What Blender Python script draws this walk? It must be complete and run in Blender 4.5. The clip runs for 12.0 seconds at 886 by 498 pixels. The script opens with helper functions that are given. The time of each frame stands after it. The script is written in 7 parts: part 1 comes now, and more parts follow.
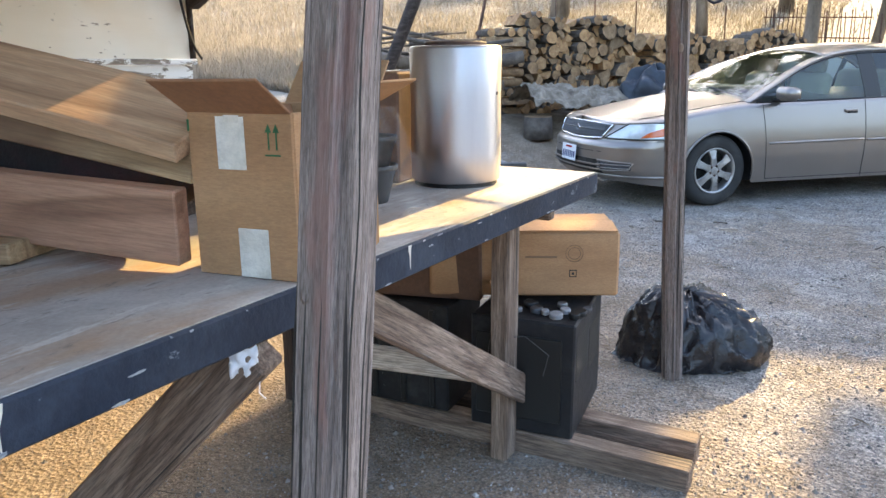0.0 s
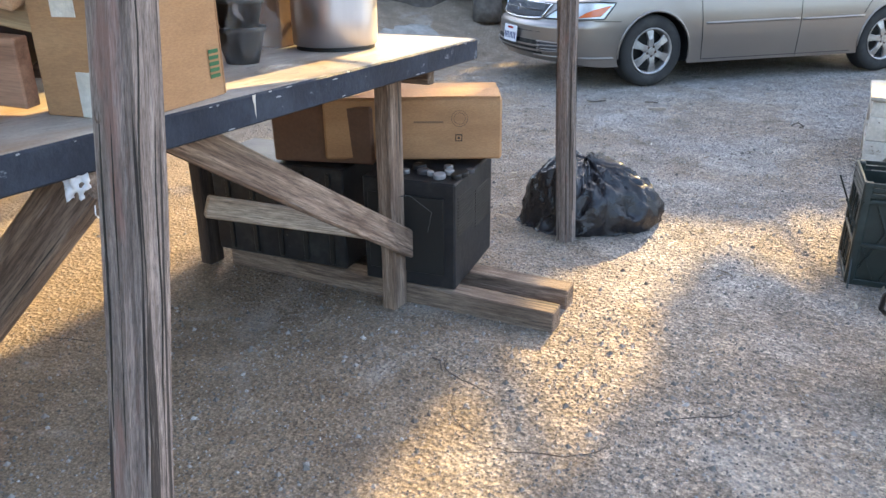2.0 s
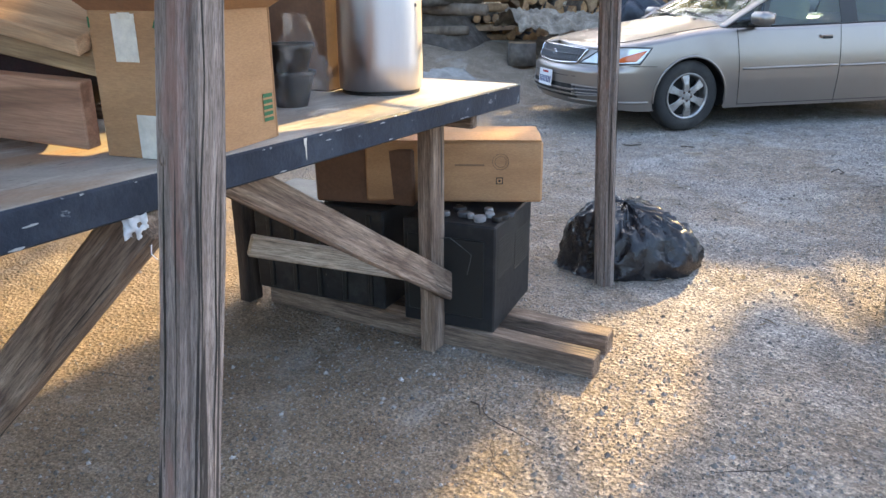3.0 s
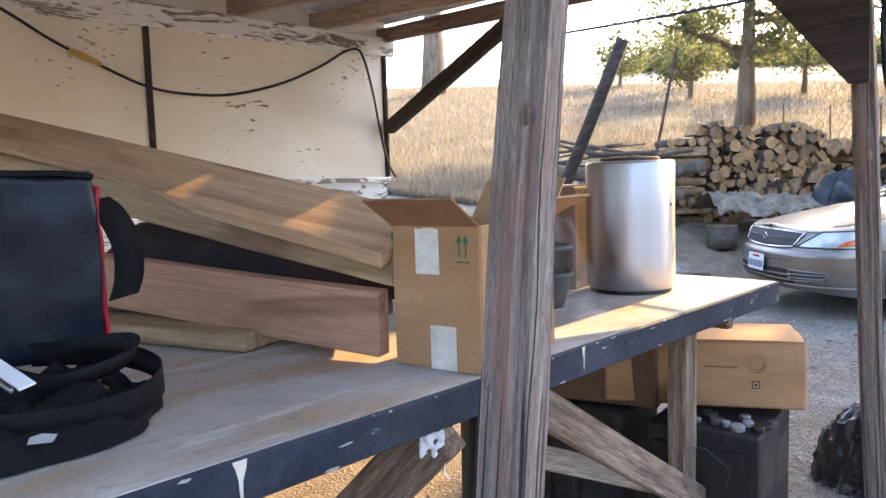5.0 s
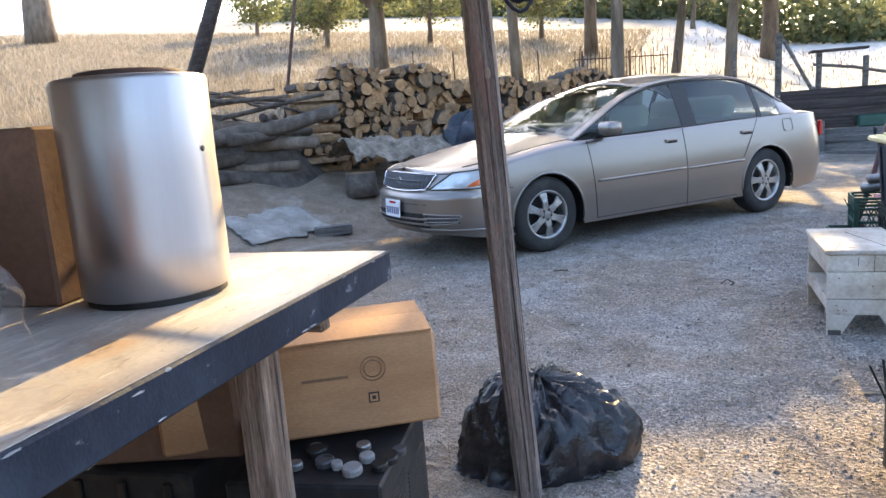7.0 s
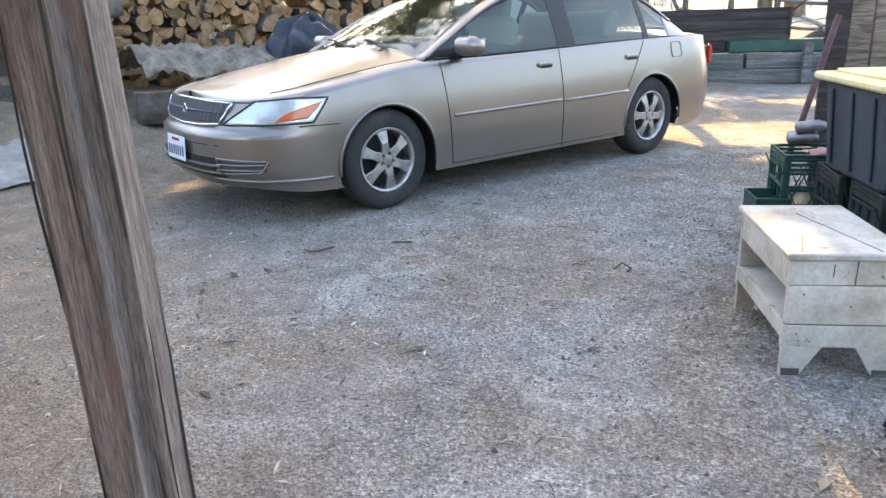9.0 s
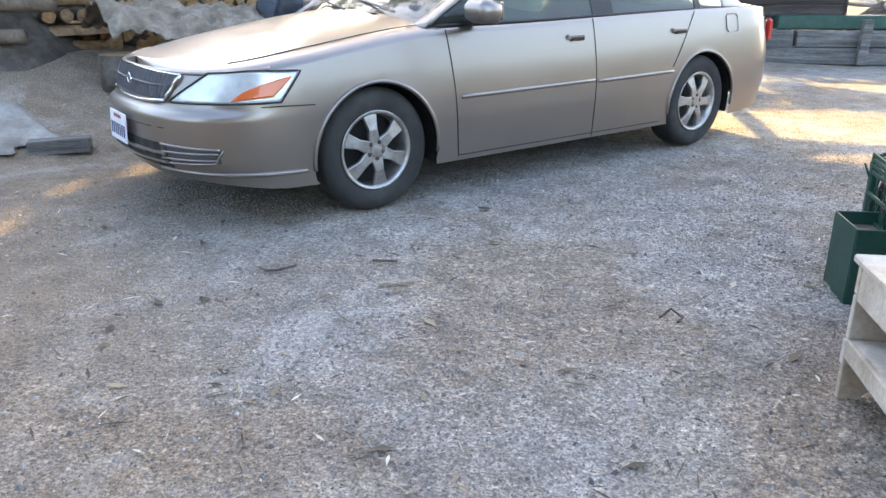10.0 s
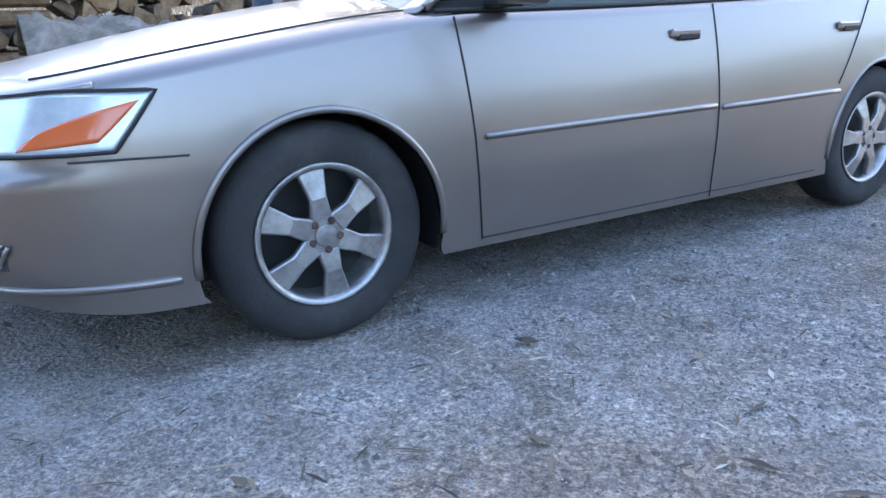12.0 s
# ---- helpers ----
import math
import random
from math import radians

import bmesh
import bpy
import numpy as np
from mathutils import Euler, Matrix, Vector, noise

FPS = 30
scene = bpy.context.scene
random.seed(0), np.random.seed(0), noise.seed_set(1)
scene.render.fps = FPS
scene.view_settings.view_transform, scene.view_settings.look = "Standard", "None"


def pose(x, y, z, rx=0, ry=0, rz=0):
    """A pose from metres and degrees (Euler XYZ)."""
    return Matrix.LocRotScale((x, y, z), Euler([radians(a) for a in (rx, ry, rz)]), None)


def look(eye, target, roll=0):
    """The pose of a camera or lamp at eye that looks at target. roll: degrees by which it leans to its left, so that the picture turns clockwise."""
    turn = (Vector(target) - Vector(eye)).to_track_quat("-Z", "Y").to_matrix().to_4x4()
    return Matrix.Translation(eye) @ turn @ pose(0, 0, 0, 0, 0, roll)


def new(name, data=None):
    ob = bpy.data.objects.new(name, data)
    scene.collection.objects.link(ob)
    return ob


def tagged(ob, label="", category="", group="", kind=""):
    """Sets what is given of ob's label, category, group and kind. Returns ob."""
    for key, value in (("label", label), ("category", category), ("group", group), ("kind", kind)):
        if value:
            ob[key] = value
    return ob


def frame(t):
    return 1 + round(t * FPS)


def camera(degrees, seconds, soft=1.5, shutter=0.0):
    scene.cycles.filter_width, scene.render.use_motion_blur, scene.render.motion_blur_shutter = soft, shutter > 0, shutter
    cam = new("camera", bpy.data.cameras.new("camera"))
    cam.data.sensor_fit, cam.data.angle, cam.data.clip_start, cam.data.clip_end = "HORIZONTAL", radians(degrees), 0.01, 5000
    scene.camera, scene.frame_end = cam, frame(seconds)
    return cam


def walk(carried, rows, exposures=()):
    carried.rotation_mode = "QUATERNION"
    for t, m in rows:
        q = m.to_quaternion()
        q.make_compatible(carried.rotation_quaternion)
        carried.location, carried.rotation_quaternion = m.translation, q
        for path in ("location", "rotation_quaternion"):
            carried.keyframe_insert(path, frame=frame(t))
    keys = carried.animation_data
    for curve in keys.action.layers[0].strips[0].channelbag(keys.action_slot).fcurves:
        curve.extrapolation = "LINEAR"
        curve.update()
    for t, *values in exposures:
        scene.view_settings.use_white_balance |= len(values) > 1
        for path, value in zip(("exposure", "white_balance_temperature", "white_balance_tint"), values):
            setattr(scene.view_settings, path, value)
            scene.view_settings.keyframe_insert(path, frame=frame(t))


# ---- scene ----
cam = camera(61.6, 12.0)
PATH = [
    (0, (0.391, 0.141, 1.321), (-0.601, 1.808, 0.831), -0.5),
    (0.5, (0.463, 0.162, 1.302), (-0.403, 1.87, 0.726), 2.3),
    (1, (0.737, 0.093, 1.284), (-0.086, 1.778, 0.589), 2.4),
    (1.5, (0.788, 0.073, 1.246), (-0.054, 1.718, 0.481), 0.9),
    (2, (0.752, 0.106, 1.268), (-0.136, 1.729, 0.507), -0.5),
    (2.5, (0.731, 0.107, 1.278), (-0.209, 1.717, 0.554), -0.5),
    (2.7, (0.723, 0.101, 1.271), (-0.241, 1.702, 0.559), -0.2),
    (4.3, (0.589, 0.026, 1.346), (-0.48, 1.705, 1.145), -3.6),
    (4.5, (0.538, 0.013, 1.35), (-0.648, 1.615, 1.193), -2.7),
    (5, (0.476, 0.027, 1.334), (-0.915, 1.451, 1.142), -1.9),
    (5.5, (0.472, 0.004, 1.348), (-0.982, 1.36, 1.128), -2.5),
    (6, (0.394, 0.147, 1.319), (-0.874, 1.67, 1.051), -4.5),
    (6.2, (0.357, 0.267, 1.311), (-0.752, 1.906, 1.021), -5.0),
    (6.5, (0.335, 0.492, 1.301), (-0.534, 2.265, 0.985), -5.0),
    (7, (0.235, 0.967, 1.262), (-0.398, 2.829, 0.899), -4.4),
    (7.2, (0.198, 1.135, 1.26), (-0.394, 3.004, 0.864), -3.9),
    (8.8, (0.092, 2.407, 1.231), (-0.186, 4.296, 0.636), -2.3),
    (9, (0.084, 2.564, 1.217), (-0.187, 4.452, 0.614), -1.9),
    (9.5, (0.061, 3.027, 1.196), (-0.228, 4.9, 0.557), -0.6),
    (10, (0.054, 3.506, 1.164), (-0.26, 5.36, 0.484), -0.3),
    (10.5, (0.005, 3.993, 1.115), (-0.366, 5.824, 0.402), -1.3),
    (11, (-0.038, 4.458, 1.101), (-0.479, 6.271, 0.381), -1.3),
    (11.5, (-0.084, 4.935, 1.04), (-0.547, 6.755, 0.35), -0.7),
    (12, (-0.072, 5.338, 0.896), (-0.569, 7.187, 0.317), -1.9),
]
walk(cam, [(t, look(eye, target, roll)) for t, eye, target, roll in PATH],
     [(0, 2.75, 6600, 10), (1.5, 2.8, 6800, 11), (2.7, 2.75, 6650, 10), (4.3, 2.3, 6400, 14), (5, 2.8, 6600, 15), (6, 2.85, 6400, 14), (7, 2.48, 6300, 13), (9, 2.9, 7050, 11), (10, 3.0, 7050, 11), (10.5, 3.05, 7100, 11), (11, 3.55, 7300, 13), (11.5, 3.5, 6300, 11), (12, 2.9, 5800, 12)])

# ---- light ----
SUN_AZ, SUN_EL = radians(2.0), radians(27.0)   # azimuth from +y towards -x
SUN_DIR = Vector((-math.sin(SUN_AZ) * math.cos(SUN_EL), math.cos(SUN_AZ) * math.cos(SUN_EL), math.sin(SUN_EL)))
world = bpy.data.worlds.new("sky")
scene.world = world
world.use_nodes = True
wn = world.node_tree
sky = wn.nodes.new("ShaderNodeTexSky")
sky.sky_type, sky.sun_disc = "NISHITA", False
sky.sun_elevation, sky.sun_rotation = SUN_EL, -SUN_AZ
sky.dust_density, sky.air_density = 2.5, 1.0
wn.links.new(sky.outputs[0], wn.nodes["Background"].inputs[0])
wn.nodes["Background"].inputs[1].default_value = 0.15
sun_data = bpy.data.lights.new("sun", "SUN")
sun_data.energy, sun_data.angle, sun_data.color = 2.3, radians(0.4), (1.0, 0.71, 0.30)
sun = new("sun", sun_data)
sun.matrix_world = look(SUN_DIR * 60, (0, 0, 0))

# ---- materials ----
def nodes_of(name):
    m = bpy.data.materials.new(name)
    m.use_nodes = True
    return m, m.node_tree, m.node_tree.nodes["Principled BSDF"]


def link(t, a, b):
    t.links.new(a, b)


def ramp_of(t, fac, stops):
    r = t.nodes.new("ShaderNodeValToRGB")
    els = r.color_ramp.elements
    while len(els) < len(stops):
        els.new(0.5)
    for e, (p, c) in zip(els, stops):
        e.position, e.color = p, (*c, 1)
    link(t, fac, r.inputs[0])
    return r.outputs[0]


def noise_of(t, coord, scale, detail=6, stretch=(1, 1, 1), rough=0.6, distort=0.0):
    mp = t.nodes.new("ShaderNodeMapping")
    mp.inputs["Scale"].default_value = stretch
    link(t, coord, mp.inputs[0])
    n = t.nodes.new("ShaderNodeTexNoise")
    n.inputs["Scale"].default_value, n.inputs["Detail"].default_value = scale, detail
    n.inputs["Roughness"].default_value, n.inputs["Distortion"].default_value = rough, distort
    link(t, mp.outputs[0], n.inputs["Vector"])
    return n.outputs["Fac"]


def mixed(t, fac, a, b, kind="MIX"):
    n = t.nodes.new("ShaderNodeMix")
    n.data_type, n.blend_type = "RGBA", kind
    for sock, v in ((n.inputs[0], fac), (n.inputs[6], a), (n.inputs[7], b)):
        if isinstance(v, (int, float)):
            sock.default_value = v
        elif isinstance(v, tuple):
            sock.default_value = (*v, 1)
        else:
            link(t, v, sock)
    return n.outputs[2]


def bumped(t, b, height, strength, dist=0.01):
    n = t.nodes.new("ShaderNodeBump")
    n.inputs["Strength"].default_value, n.inputs["Distance"].default_value = strength, dist
    link(t, height, n.inputs["Height"])
    link(t, n.outputs[0], b.inputs["Normal"])


def coords(t, kind="Object"):
    return t.nodes.new("ShaderNodeTexCoord").outputs[kind]


def random_shift(t, coord):
    """The coordinates moved by a random step for each object."""
    info = t.nodes.new("ShaderNodeObjectInfo")
    n = t.nodes.new("ShaderNodeVectorMath")
    n.operation = "MULTIPLY_ADD"
    n.inputs[1].default_value = (37.0, 23.0, 11.0)
    cmb = t.nodes.new("ShaderNodeCombineXYZ")
    for i in range(3):
        link(t, info.outputs["Random"], cmb.inputs[i])
    link(t, cmb.outputs[0], n.inputs[0])
    link(t, coord, n.inputs[2])
    return n.outputs[0], info.outputs["Random"]


def surface(name, dark, mid, light, scale=4.0, rough=0.8, bump=0.3, fine=60.0, metal=0.0, stretch=(1, 1, 1), vary=0.25, dist=0.01, spots=None):
    """A dull surface: large blotches, fine grain and relief. spots: (colour, threshold, scale)."""
    m, t, b = nodes_of(name)
    c, rnd = random_shift(t, coords(t))
    big = noise_of(t, c, scale, 5, stretch, 0.6)
    small = noise_of(t, c, fine, 4, stretch, 0.7)
    col = ramp_of(t, big, [(0.28, dark), (0.5, mid), (0.74, light)])
    grain = ramp_of(t, small, [(0.3, (0.62, 0.62, 0.62)), (0.7, (1.25, 1.25, 1.25))])
    col = mixed(t, vary * 2, col, grain, "MULTIPLY")
    if spots:
        s = noise_of(t, c, spots[2], 5, stretch, 0.65, 0.4)
        mask = ramp_of(t, s, [(spots[1], (0, 0, 0)), (spots[1] + 0.03, (1, 1, 1))])
        col = mixed(t, mask, col, spots[0])
    tint = ramp_of(t, rnd, [(0.0, (0.86, 0.86, 0.86)), (1.0, (1.1, 1.08, 1.05))])
    col = mixed(t, 1.0, col, tint, "MULTIPLY")
    link(t, col, b.inputs["Base Color"])
    r = ramp_of(t, small, [(0.2, (rough - 0.1,) * 3), (0.8, (min(rough + 0.1, 1),) * 3)])
    link(t, r, b.inputs["Roughness"])
    b.inputs["Metallic"].default_value = metal
    if bump:
        bumped(t, b, small, bump, dist)
    return m


def wood(name, dark, mid, light, ring=22.0, rough=0.8, bump=0.5, stain=None, splits=0.0, swirl=0.0, fine=1.0, streak=1.0):
    """Sawn timber with its grain along local x; swirl: number of growth rings that show as contours."""
    m, t, b = nodes_of(name)
    c, rnd = random_shift(t, coords(t))
    flow = noise_of(t, c, 6.0, 4, (0.25, 1, 1), 0.5)
    fibre = noise_of(t, c, 90.0 * fine, 5, (0.045, 1, 1), 0.7)
    band = noise_of(t, c, ring, 3, (0.05, 1, 1), 0.5, 0.6)
    col = ramp_of(t, band, [(0.3, dark), (0.5, mid), (0.68, light)])
    if swirl:
        lay = noise_of(t, c, 3.2, 2, (0.16, 1, 1), 0.45, 0.9)
        mul = t.nodes.new("ShaderNodeMath")
        mul.operation = "MULTIPLY"
        mul.inputs[1].default_value = swirl
        link(t, lay, mul.inputs[0])
        frac = t.nodes.new("ShaderNodeMath")
        frac.operation = "FRACT"
        link(t, mul.outputs[0], frac.inputs[0])
        rings = ramp_of(t, frac.outputs[0], [(0.0, (1.12, 1.12, 1.12)), (0.55, (1.0, 1.0, 1.0)), (0.86, (0.58, 0.52, 0.48)), (1.0, (1.08, 1.08, 1.08))])
        col = mixed(t, 0.8, col, rings, "MULTIPLY")
    col = mixed(t, 0.55 * streak, col, ramp_of(t, fibre, [(0.3, (0.5, 0.5, 0.5)), (0.7, (1.3, 1.3, 1.3))]), "MULTIPLY")
    pores = noise_of(t, c, 260.0 * fine, 3, (0.06, 1, 1), 0.75)
    col = mixed(t, 0.75 * streak, col, ramp_of(t, pores, [(0.36, (0.3, 0.3, 0.3)), (0.55, (1.0, 1.0, 1.0)), (0.72, (1.4, 1.4, 1.4))]), "MULTIPLY")
    col = mixed(t, 0.5, col, ramp_of(t, flow, [(0.3, (0.65, 0.63, 0.62)), (0.7, (1.2, 1.2, 1.2))]), "MULTIPLY")
    if stain:
        s = noise_of(t, c, stain[2], 4, (0.2, 1, 1), 0.6)
        col = mixed(t, ramp_of(t, s, [(stain[1], (0, 0, 0)), (stain[1] + 0.08, (0.55, 0.55, 0.55))]), col, stain[0])
    if splits:
        sp = noise_of(t, c, 55.0, 2, (0.02, 1, 1), 0.5, 0.3)
        col = mixed(t, ramp_of(t, sp, [(splits, (0.9, 0.9, 0.9)), (splits + 0.035, (0, 0, 0))]), col, (0.02, 0.016, 0.014))
        pale = noise_of(t, c, 130.0, 4, (0.05, 1, 1), 0.7)
        col = mixed(t, ramp_of(t, pale, [(0.62, (0, 0, 0)), (0.74, (0.5, 0.5, 0.5))]), col, (0.36, 0.33, 0.31))
    col = mixed(t, 1.0, col, ramp_of(t, rnd, [(0.0, (0.8, 0.8, 0.8)), (1.0, (1.15, 1.12, 1.1))]), "MULTIPLY")
    link(t, col, b.inputs["Base Color"])
    b.inputs["Roughness"].default_value = rough
    bumped(t, b, fibre, bump, 0.004)
    return m


def plain(name, colour, rough=0.5, metal=0.0, coat=0.0, trans=0.0, alpha=1.0, ior=1.45, emit=0.0):
    m, t, b = nodes_of(name)
    b.inputs["Base Color"].default_value = (*colour, 1)
    b.inputs["Roughness"].default_value, b.inputs["Metallic"].default_value = rough, metal
    b.inputs["Coat Weight"].default_value, b.inputs["Transmission Weight"].default_value = coat, trans
    b.inputs["IOR"].default_value, b.inputs["Alpha"].default_value = ior, alpha
    return m


def peeling_paint():
    m, t, b = nodes_of("peeling white paint")
    c = coords(t)
    n1 = noise_of(t, c, 21.0, 6, (1, 0.45, 1.3), 0.68, 0.5)
    low = noise_of(t, c, 1.6, 4, (1, 1, 1), 0.6)
    n2 = noise_of(t, c, 30.0, 6, (1, 0.25, 1.0), 0.7)
    n3 = noise_of(t, c, 1.3, 3)
    n4 = noise_of(t, c, 3.0, 5, (1, 0.15, 1))
    paint = ramp_of(t, n3, [(0.3, (0.80, 0.70, 0.55)), (0.6, (0.86, 0.80, 0.69))])
    paint = mixed(t, 0.35, paint, ramp_of(t, n4, [(0.3, (0.75, 0.72, 0.66)), (0.7, (1.05, 1.05, 1.05))]), "MULTIPLY")
    bare_or_glare = ramp_of(t, n2, [(0.3, (0.10, 0.07, 0.05)), (0.7, (0.30, 0.23, 0.17))])
    both = t.nodes.new("ShaderNodeMath")
    both.operation = "MULTIPLY_ADD"
    both.inputs[1].default_value = 0.42
    link(t, low, both.inputs[0])
    link(t, n1, both.inputs[2])
    flake = ramp_of(t, both.outputs[0], [(0.872, (0, 0, 0)), (0.886, (1, 1, 1))])
    link(t, mixed(t, flake, paint, bare_or_glare), b.inputs["Base Color"])
    b.inputs["Roughness"].default_value = 0.75
    bumped(t, b, n2, 0.25, 0.004)
    return m


def flaking_paint():
    m, t, b = nodes_of("badly flaking paint")
    c = coords(t)
    n1 = noise_of(t, c, 9.0, 8, (1, 0.35, 1.8), 0.75, 0.8)
    n2 = noise_of(t, c, 40.0, 6, (1, 0.2, 1.0), 0.7)
    bare_or_glare = ramp_of(t, n2, [(0.3, (0.12, 0.10, 0.08)), (0.7, (0.34, 0.28, 0.22))])
    flake = ramp_of(t, n1, [(0.525, (0, 0, 0)), (0.55, (1, 1, 1))])
    link(t, mixed(t, flake, (0.80, 0.79, 0.76), bare_or_glare), b.inputs["Base Color"])
    b.inputs["Roughness"].default_value = 0.8
    bumped(t, b, n1, 0.5, 0.006)
    return m


def ground_mat():
    m, t, b = nodes_of("gravelly dirt")
    c = coords(t)
    geo = t.nodes.new("ShaderNodeNewGeometry").outputs["Position"]
    big = noise_of(t, geo, 0.55, 5)
    mid = noise_of(t, geo, 5.0, 6, (1, 1, 1), 0.7)
    fine = noise_of(t, geo, 55.0, 5, (1, 1, 1), 0.75)
    vor = t.nodes.new("ShaderNodeTexVoronoi")
    vor.inputs["Scale"].default_value = 62.0
    link(t, geo, vor.inputs["Vector"])
    yard = ramp_of(t, mid, [(0.3, (0.20, 0.185, 0.168)), (0.5, (0.32, 0.298, 0.275)), (0.72, (0.46, 0.432, 0.40))])
    dust = ramp_of(t, big, [(0.35, (0.78, 0.78, 0.80)), (0.65, (1.22, 1.18, 1.12))])
    yard = mixed(t, 0.8, yard, dust, "MULTIPLY")
    yard = mixed(t, 0.75, yard, ramp_of(t, fine, [(0.34, (0.28, 0.28, 0.285)), (0.5, (0.95, 0.95, 0.95)), (0.66, (1.6, 1.58, 1.55))]), "MULTIPLY")
    stones = ramp_of(t, vor.outputs["Color"], [(0.0, (0.5, 0.5, 0.505)), (0.6, (0.95, 0.95, 0.95)), (1.0, (1.45, 1.43, 1.4))])
    yard = mixed(t, 0.72, yard, stones, "MULTIPLY")
    patch = noise_of(t, geo, 0.9, 4, (1, 1, 1), 0.6, 0.5)
    yard = mixed(t, ramp_of(t, patch, [(0.42, (0.75, 0.75, 0.75)), (0.6, (0, 0, 0))]), yard, mixed(t, 1.0, yard, (0.80, 0.66, 0.52), "MULTIPLY"))
    place = t.nodes.new("ShaderNodeSeparateXYZ")
    link(t, geo, place.inputs[0])
    zone = t.nodes.new("ShaderNodeMath")
    zone.operation = "MULTIPLY_ADD"
    zone.inputs[1].default_value = 0.30
    link(t, place.outputs[0], zone.inputs[0])
    link(t, noise_of(t, geo, 0.8, 5, (1, 0.6, 1), 0.65), zone.inputs[2])
    away = t.nodes.new("ShaderNodeMath")
    away.operation = "MULTIPLY_ADD"
    away.inputs[1].default_value = 0.10
    link(t, place.outputs[1], away.inputs[0])
    link(t, zone.outputs[0], away.inputs[2])
    earth = ramp_of(t, mid, [(0.3, (0.165, 0.118, 0.078)), (0.5, (0.225, 0.168, 0.115)), (0.72, (0.30, 0.235, 0.17))])
    earth = mixed(t, 0.6, earth, ramp_of(t, fine, [(0.32, (0.45, 0.45, 0.45)), (0.52, (0.95, 0.95, 0.95)), (0.7, (1.5, 1.5, 1.5))]), "MULTIPLY")
    yard = mixed(t, ramp_of(t, away.outputs[0], [(0.48, (0.92, 0.92, 0.92)), (0.90, (0, 0, 0))]), yard, earth)
    grit = noise_of(t, geo, 130.0, 3, (1, 1, 1), 0.7)
    yard = mixed(t, 0.65, yard, ramp_of(t, grit, [(0.36, (0.35, 0.34, 0.34)), (0.5, (0.97, 0.97, 0.97)), (0.64, (1.7, 1.68, 1.65))]), "MULTIPLY")
    pale = noise_of(t, geo, 1.7, 6, (1, 1, 1), 0.7, 0.8)
    yard = mixed(t, ramp_of(t, pale, [(0.55, (0, 0, 0)), (0.70, (0.4, 0.4, 0.4))]), yard, (0.44, 0.415, 0.38))
    straw = ramp_of(t, mid, [(0.3, (0.19, 0.168, 0.135)), (0.6, (0.31, 0.28, 0.235)), (0.8, (0.42, 0.39, 0.34))])
    sep = t.nodes.new("ShaderNodeSeparateXYZ")
    link(t, geo, sep.inputs[0])
    hgt = t.nodes.new("ShaderNodeMath")
    hgt.operation = "MULTIPLY_ADD"
    hgt.inputs[1].default_value, hgt.inputs[2].default_value = 0.30, 0.0
    link(t, mid, hgt.inputs[0])
    add = t.nodes.new("ShaderNodeMath")
    link(t, sep.outputs[2], add.inputs[0])
    link(t, hgt.outputs[0], add.inputs[1])
    mask = ramp_of(t, add.outputs[0], [(0.72, (0, 0, 0)), (0.95, (1, 1, 1))])
    east = t.nodes.new("ShaderNodeMath")
    east.operation = "MULTIPLY_ADD"
    east.inputs[1].default_value, east.inputs[2].default_value = 0.10, 0.35
    link(t, place.outputs[0], east.inputs[0])
    # Pale tone east of the field: sun glare on straw, put into the colour.
    bare_or_glare = ramp_of(t, mid, [(0.3, (0.40, 0.38, 0.345)), (0.7, (0.60, 0.58, 0.54))])
    straw = mixed(t, ramp_of(t, east.outputs[0], [(0.12, (0, 0, 0)), (0.42, (0.9, 0.9, 0.9))]), straw, bare_or_glare)
    link(t, mixed(t, mask, yard, straw), b.inputs["Base Color"])
    b.inputs["Roughness"].default_value = 0.92
    hsum = t.nodes.new("ShaderNodeMath")
    link(t, fine, hsum.inputs[0])
    link(t, vor.outputs["Distance"], hsum.inputs[1])
    bumped(t, b, hsum.outputs[0], 0.9, 0.012)
    return m


def leaf_mat(name, a, bcol):
    m, t, b = nodes_of(name)
    g = t.nodes.new("ShaderNodeNewGeometry")
    col = ramp_of(t, g.outputs["Random Per Island"], [(0.0, a), (1.0, bcol)])
    link(t, col, b.inputs["Base Color"])
    b.inputs["Roughness"].default_value = 0.55
    tr = t.nodes.new("ShaderNodeBsdfTranslucent")
    link(t, col, tr.inputs[0])
    mx = t.nodes.new("ShaderNodeMixShader")
    mx.inputs[0].default_value = 0.6
    link(t, b.outputs[0], mx.inputs[1])
    link(t, tr.outputs[0], mx.inputs[2])
    link(t, mx.outputs[0], t.nodes["Material Output"].inputs[0])
    return m


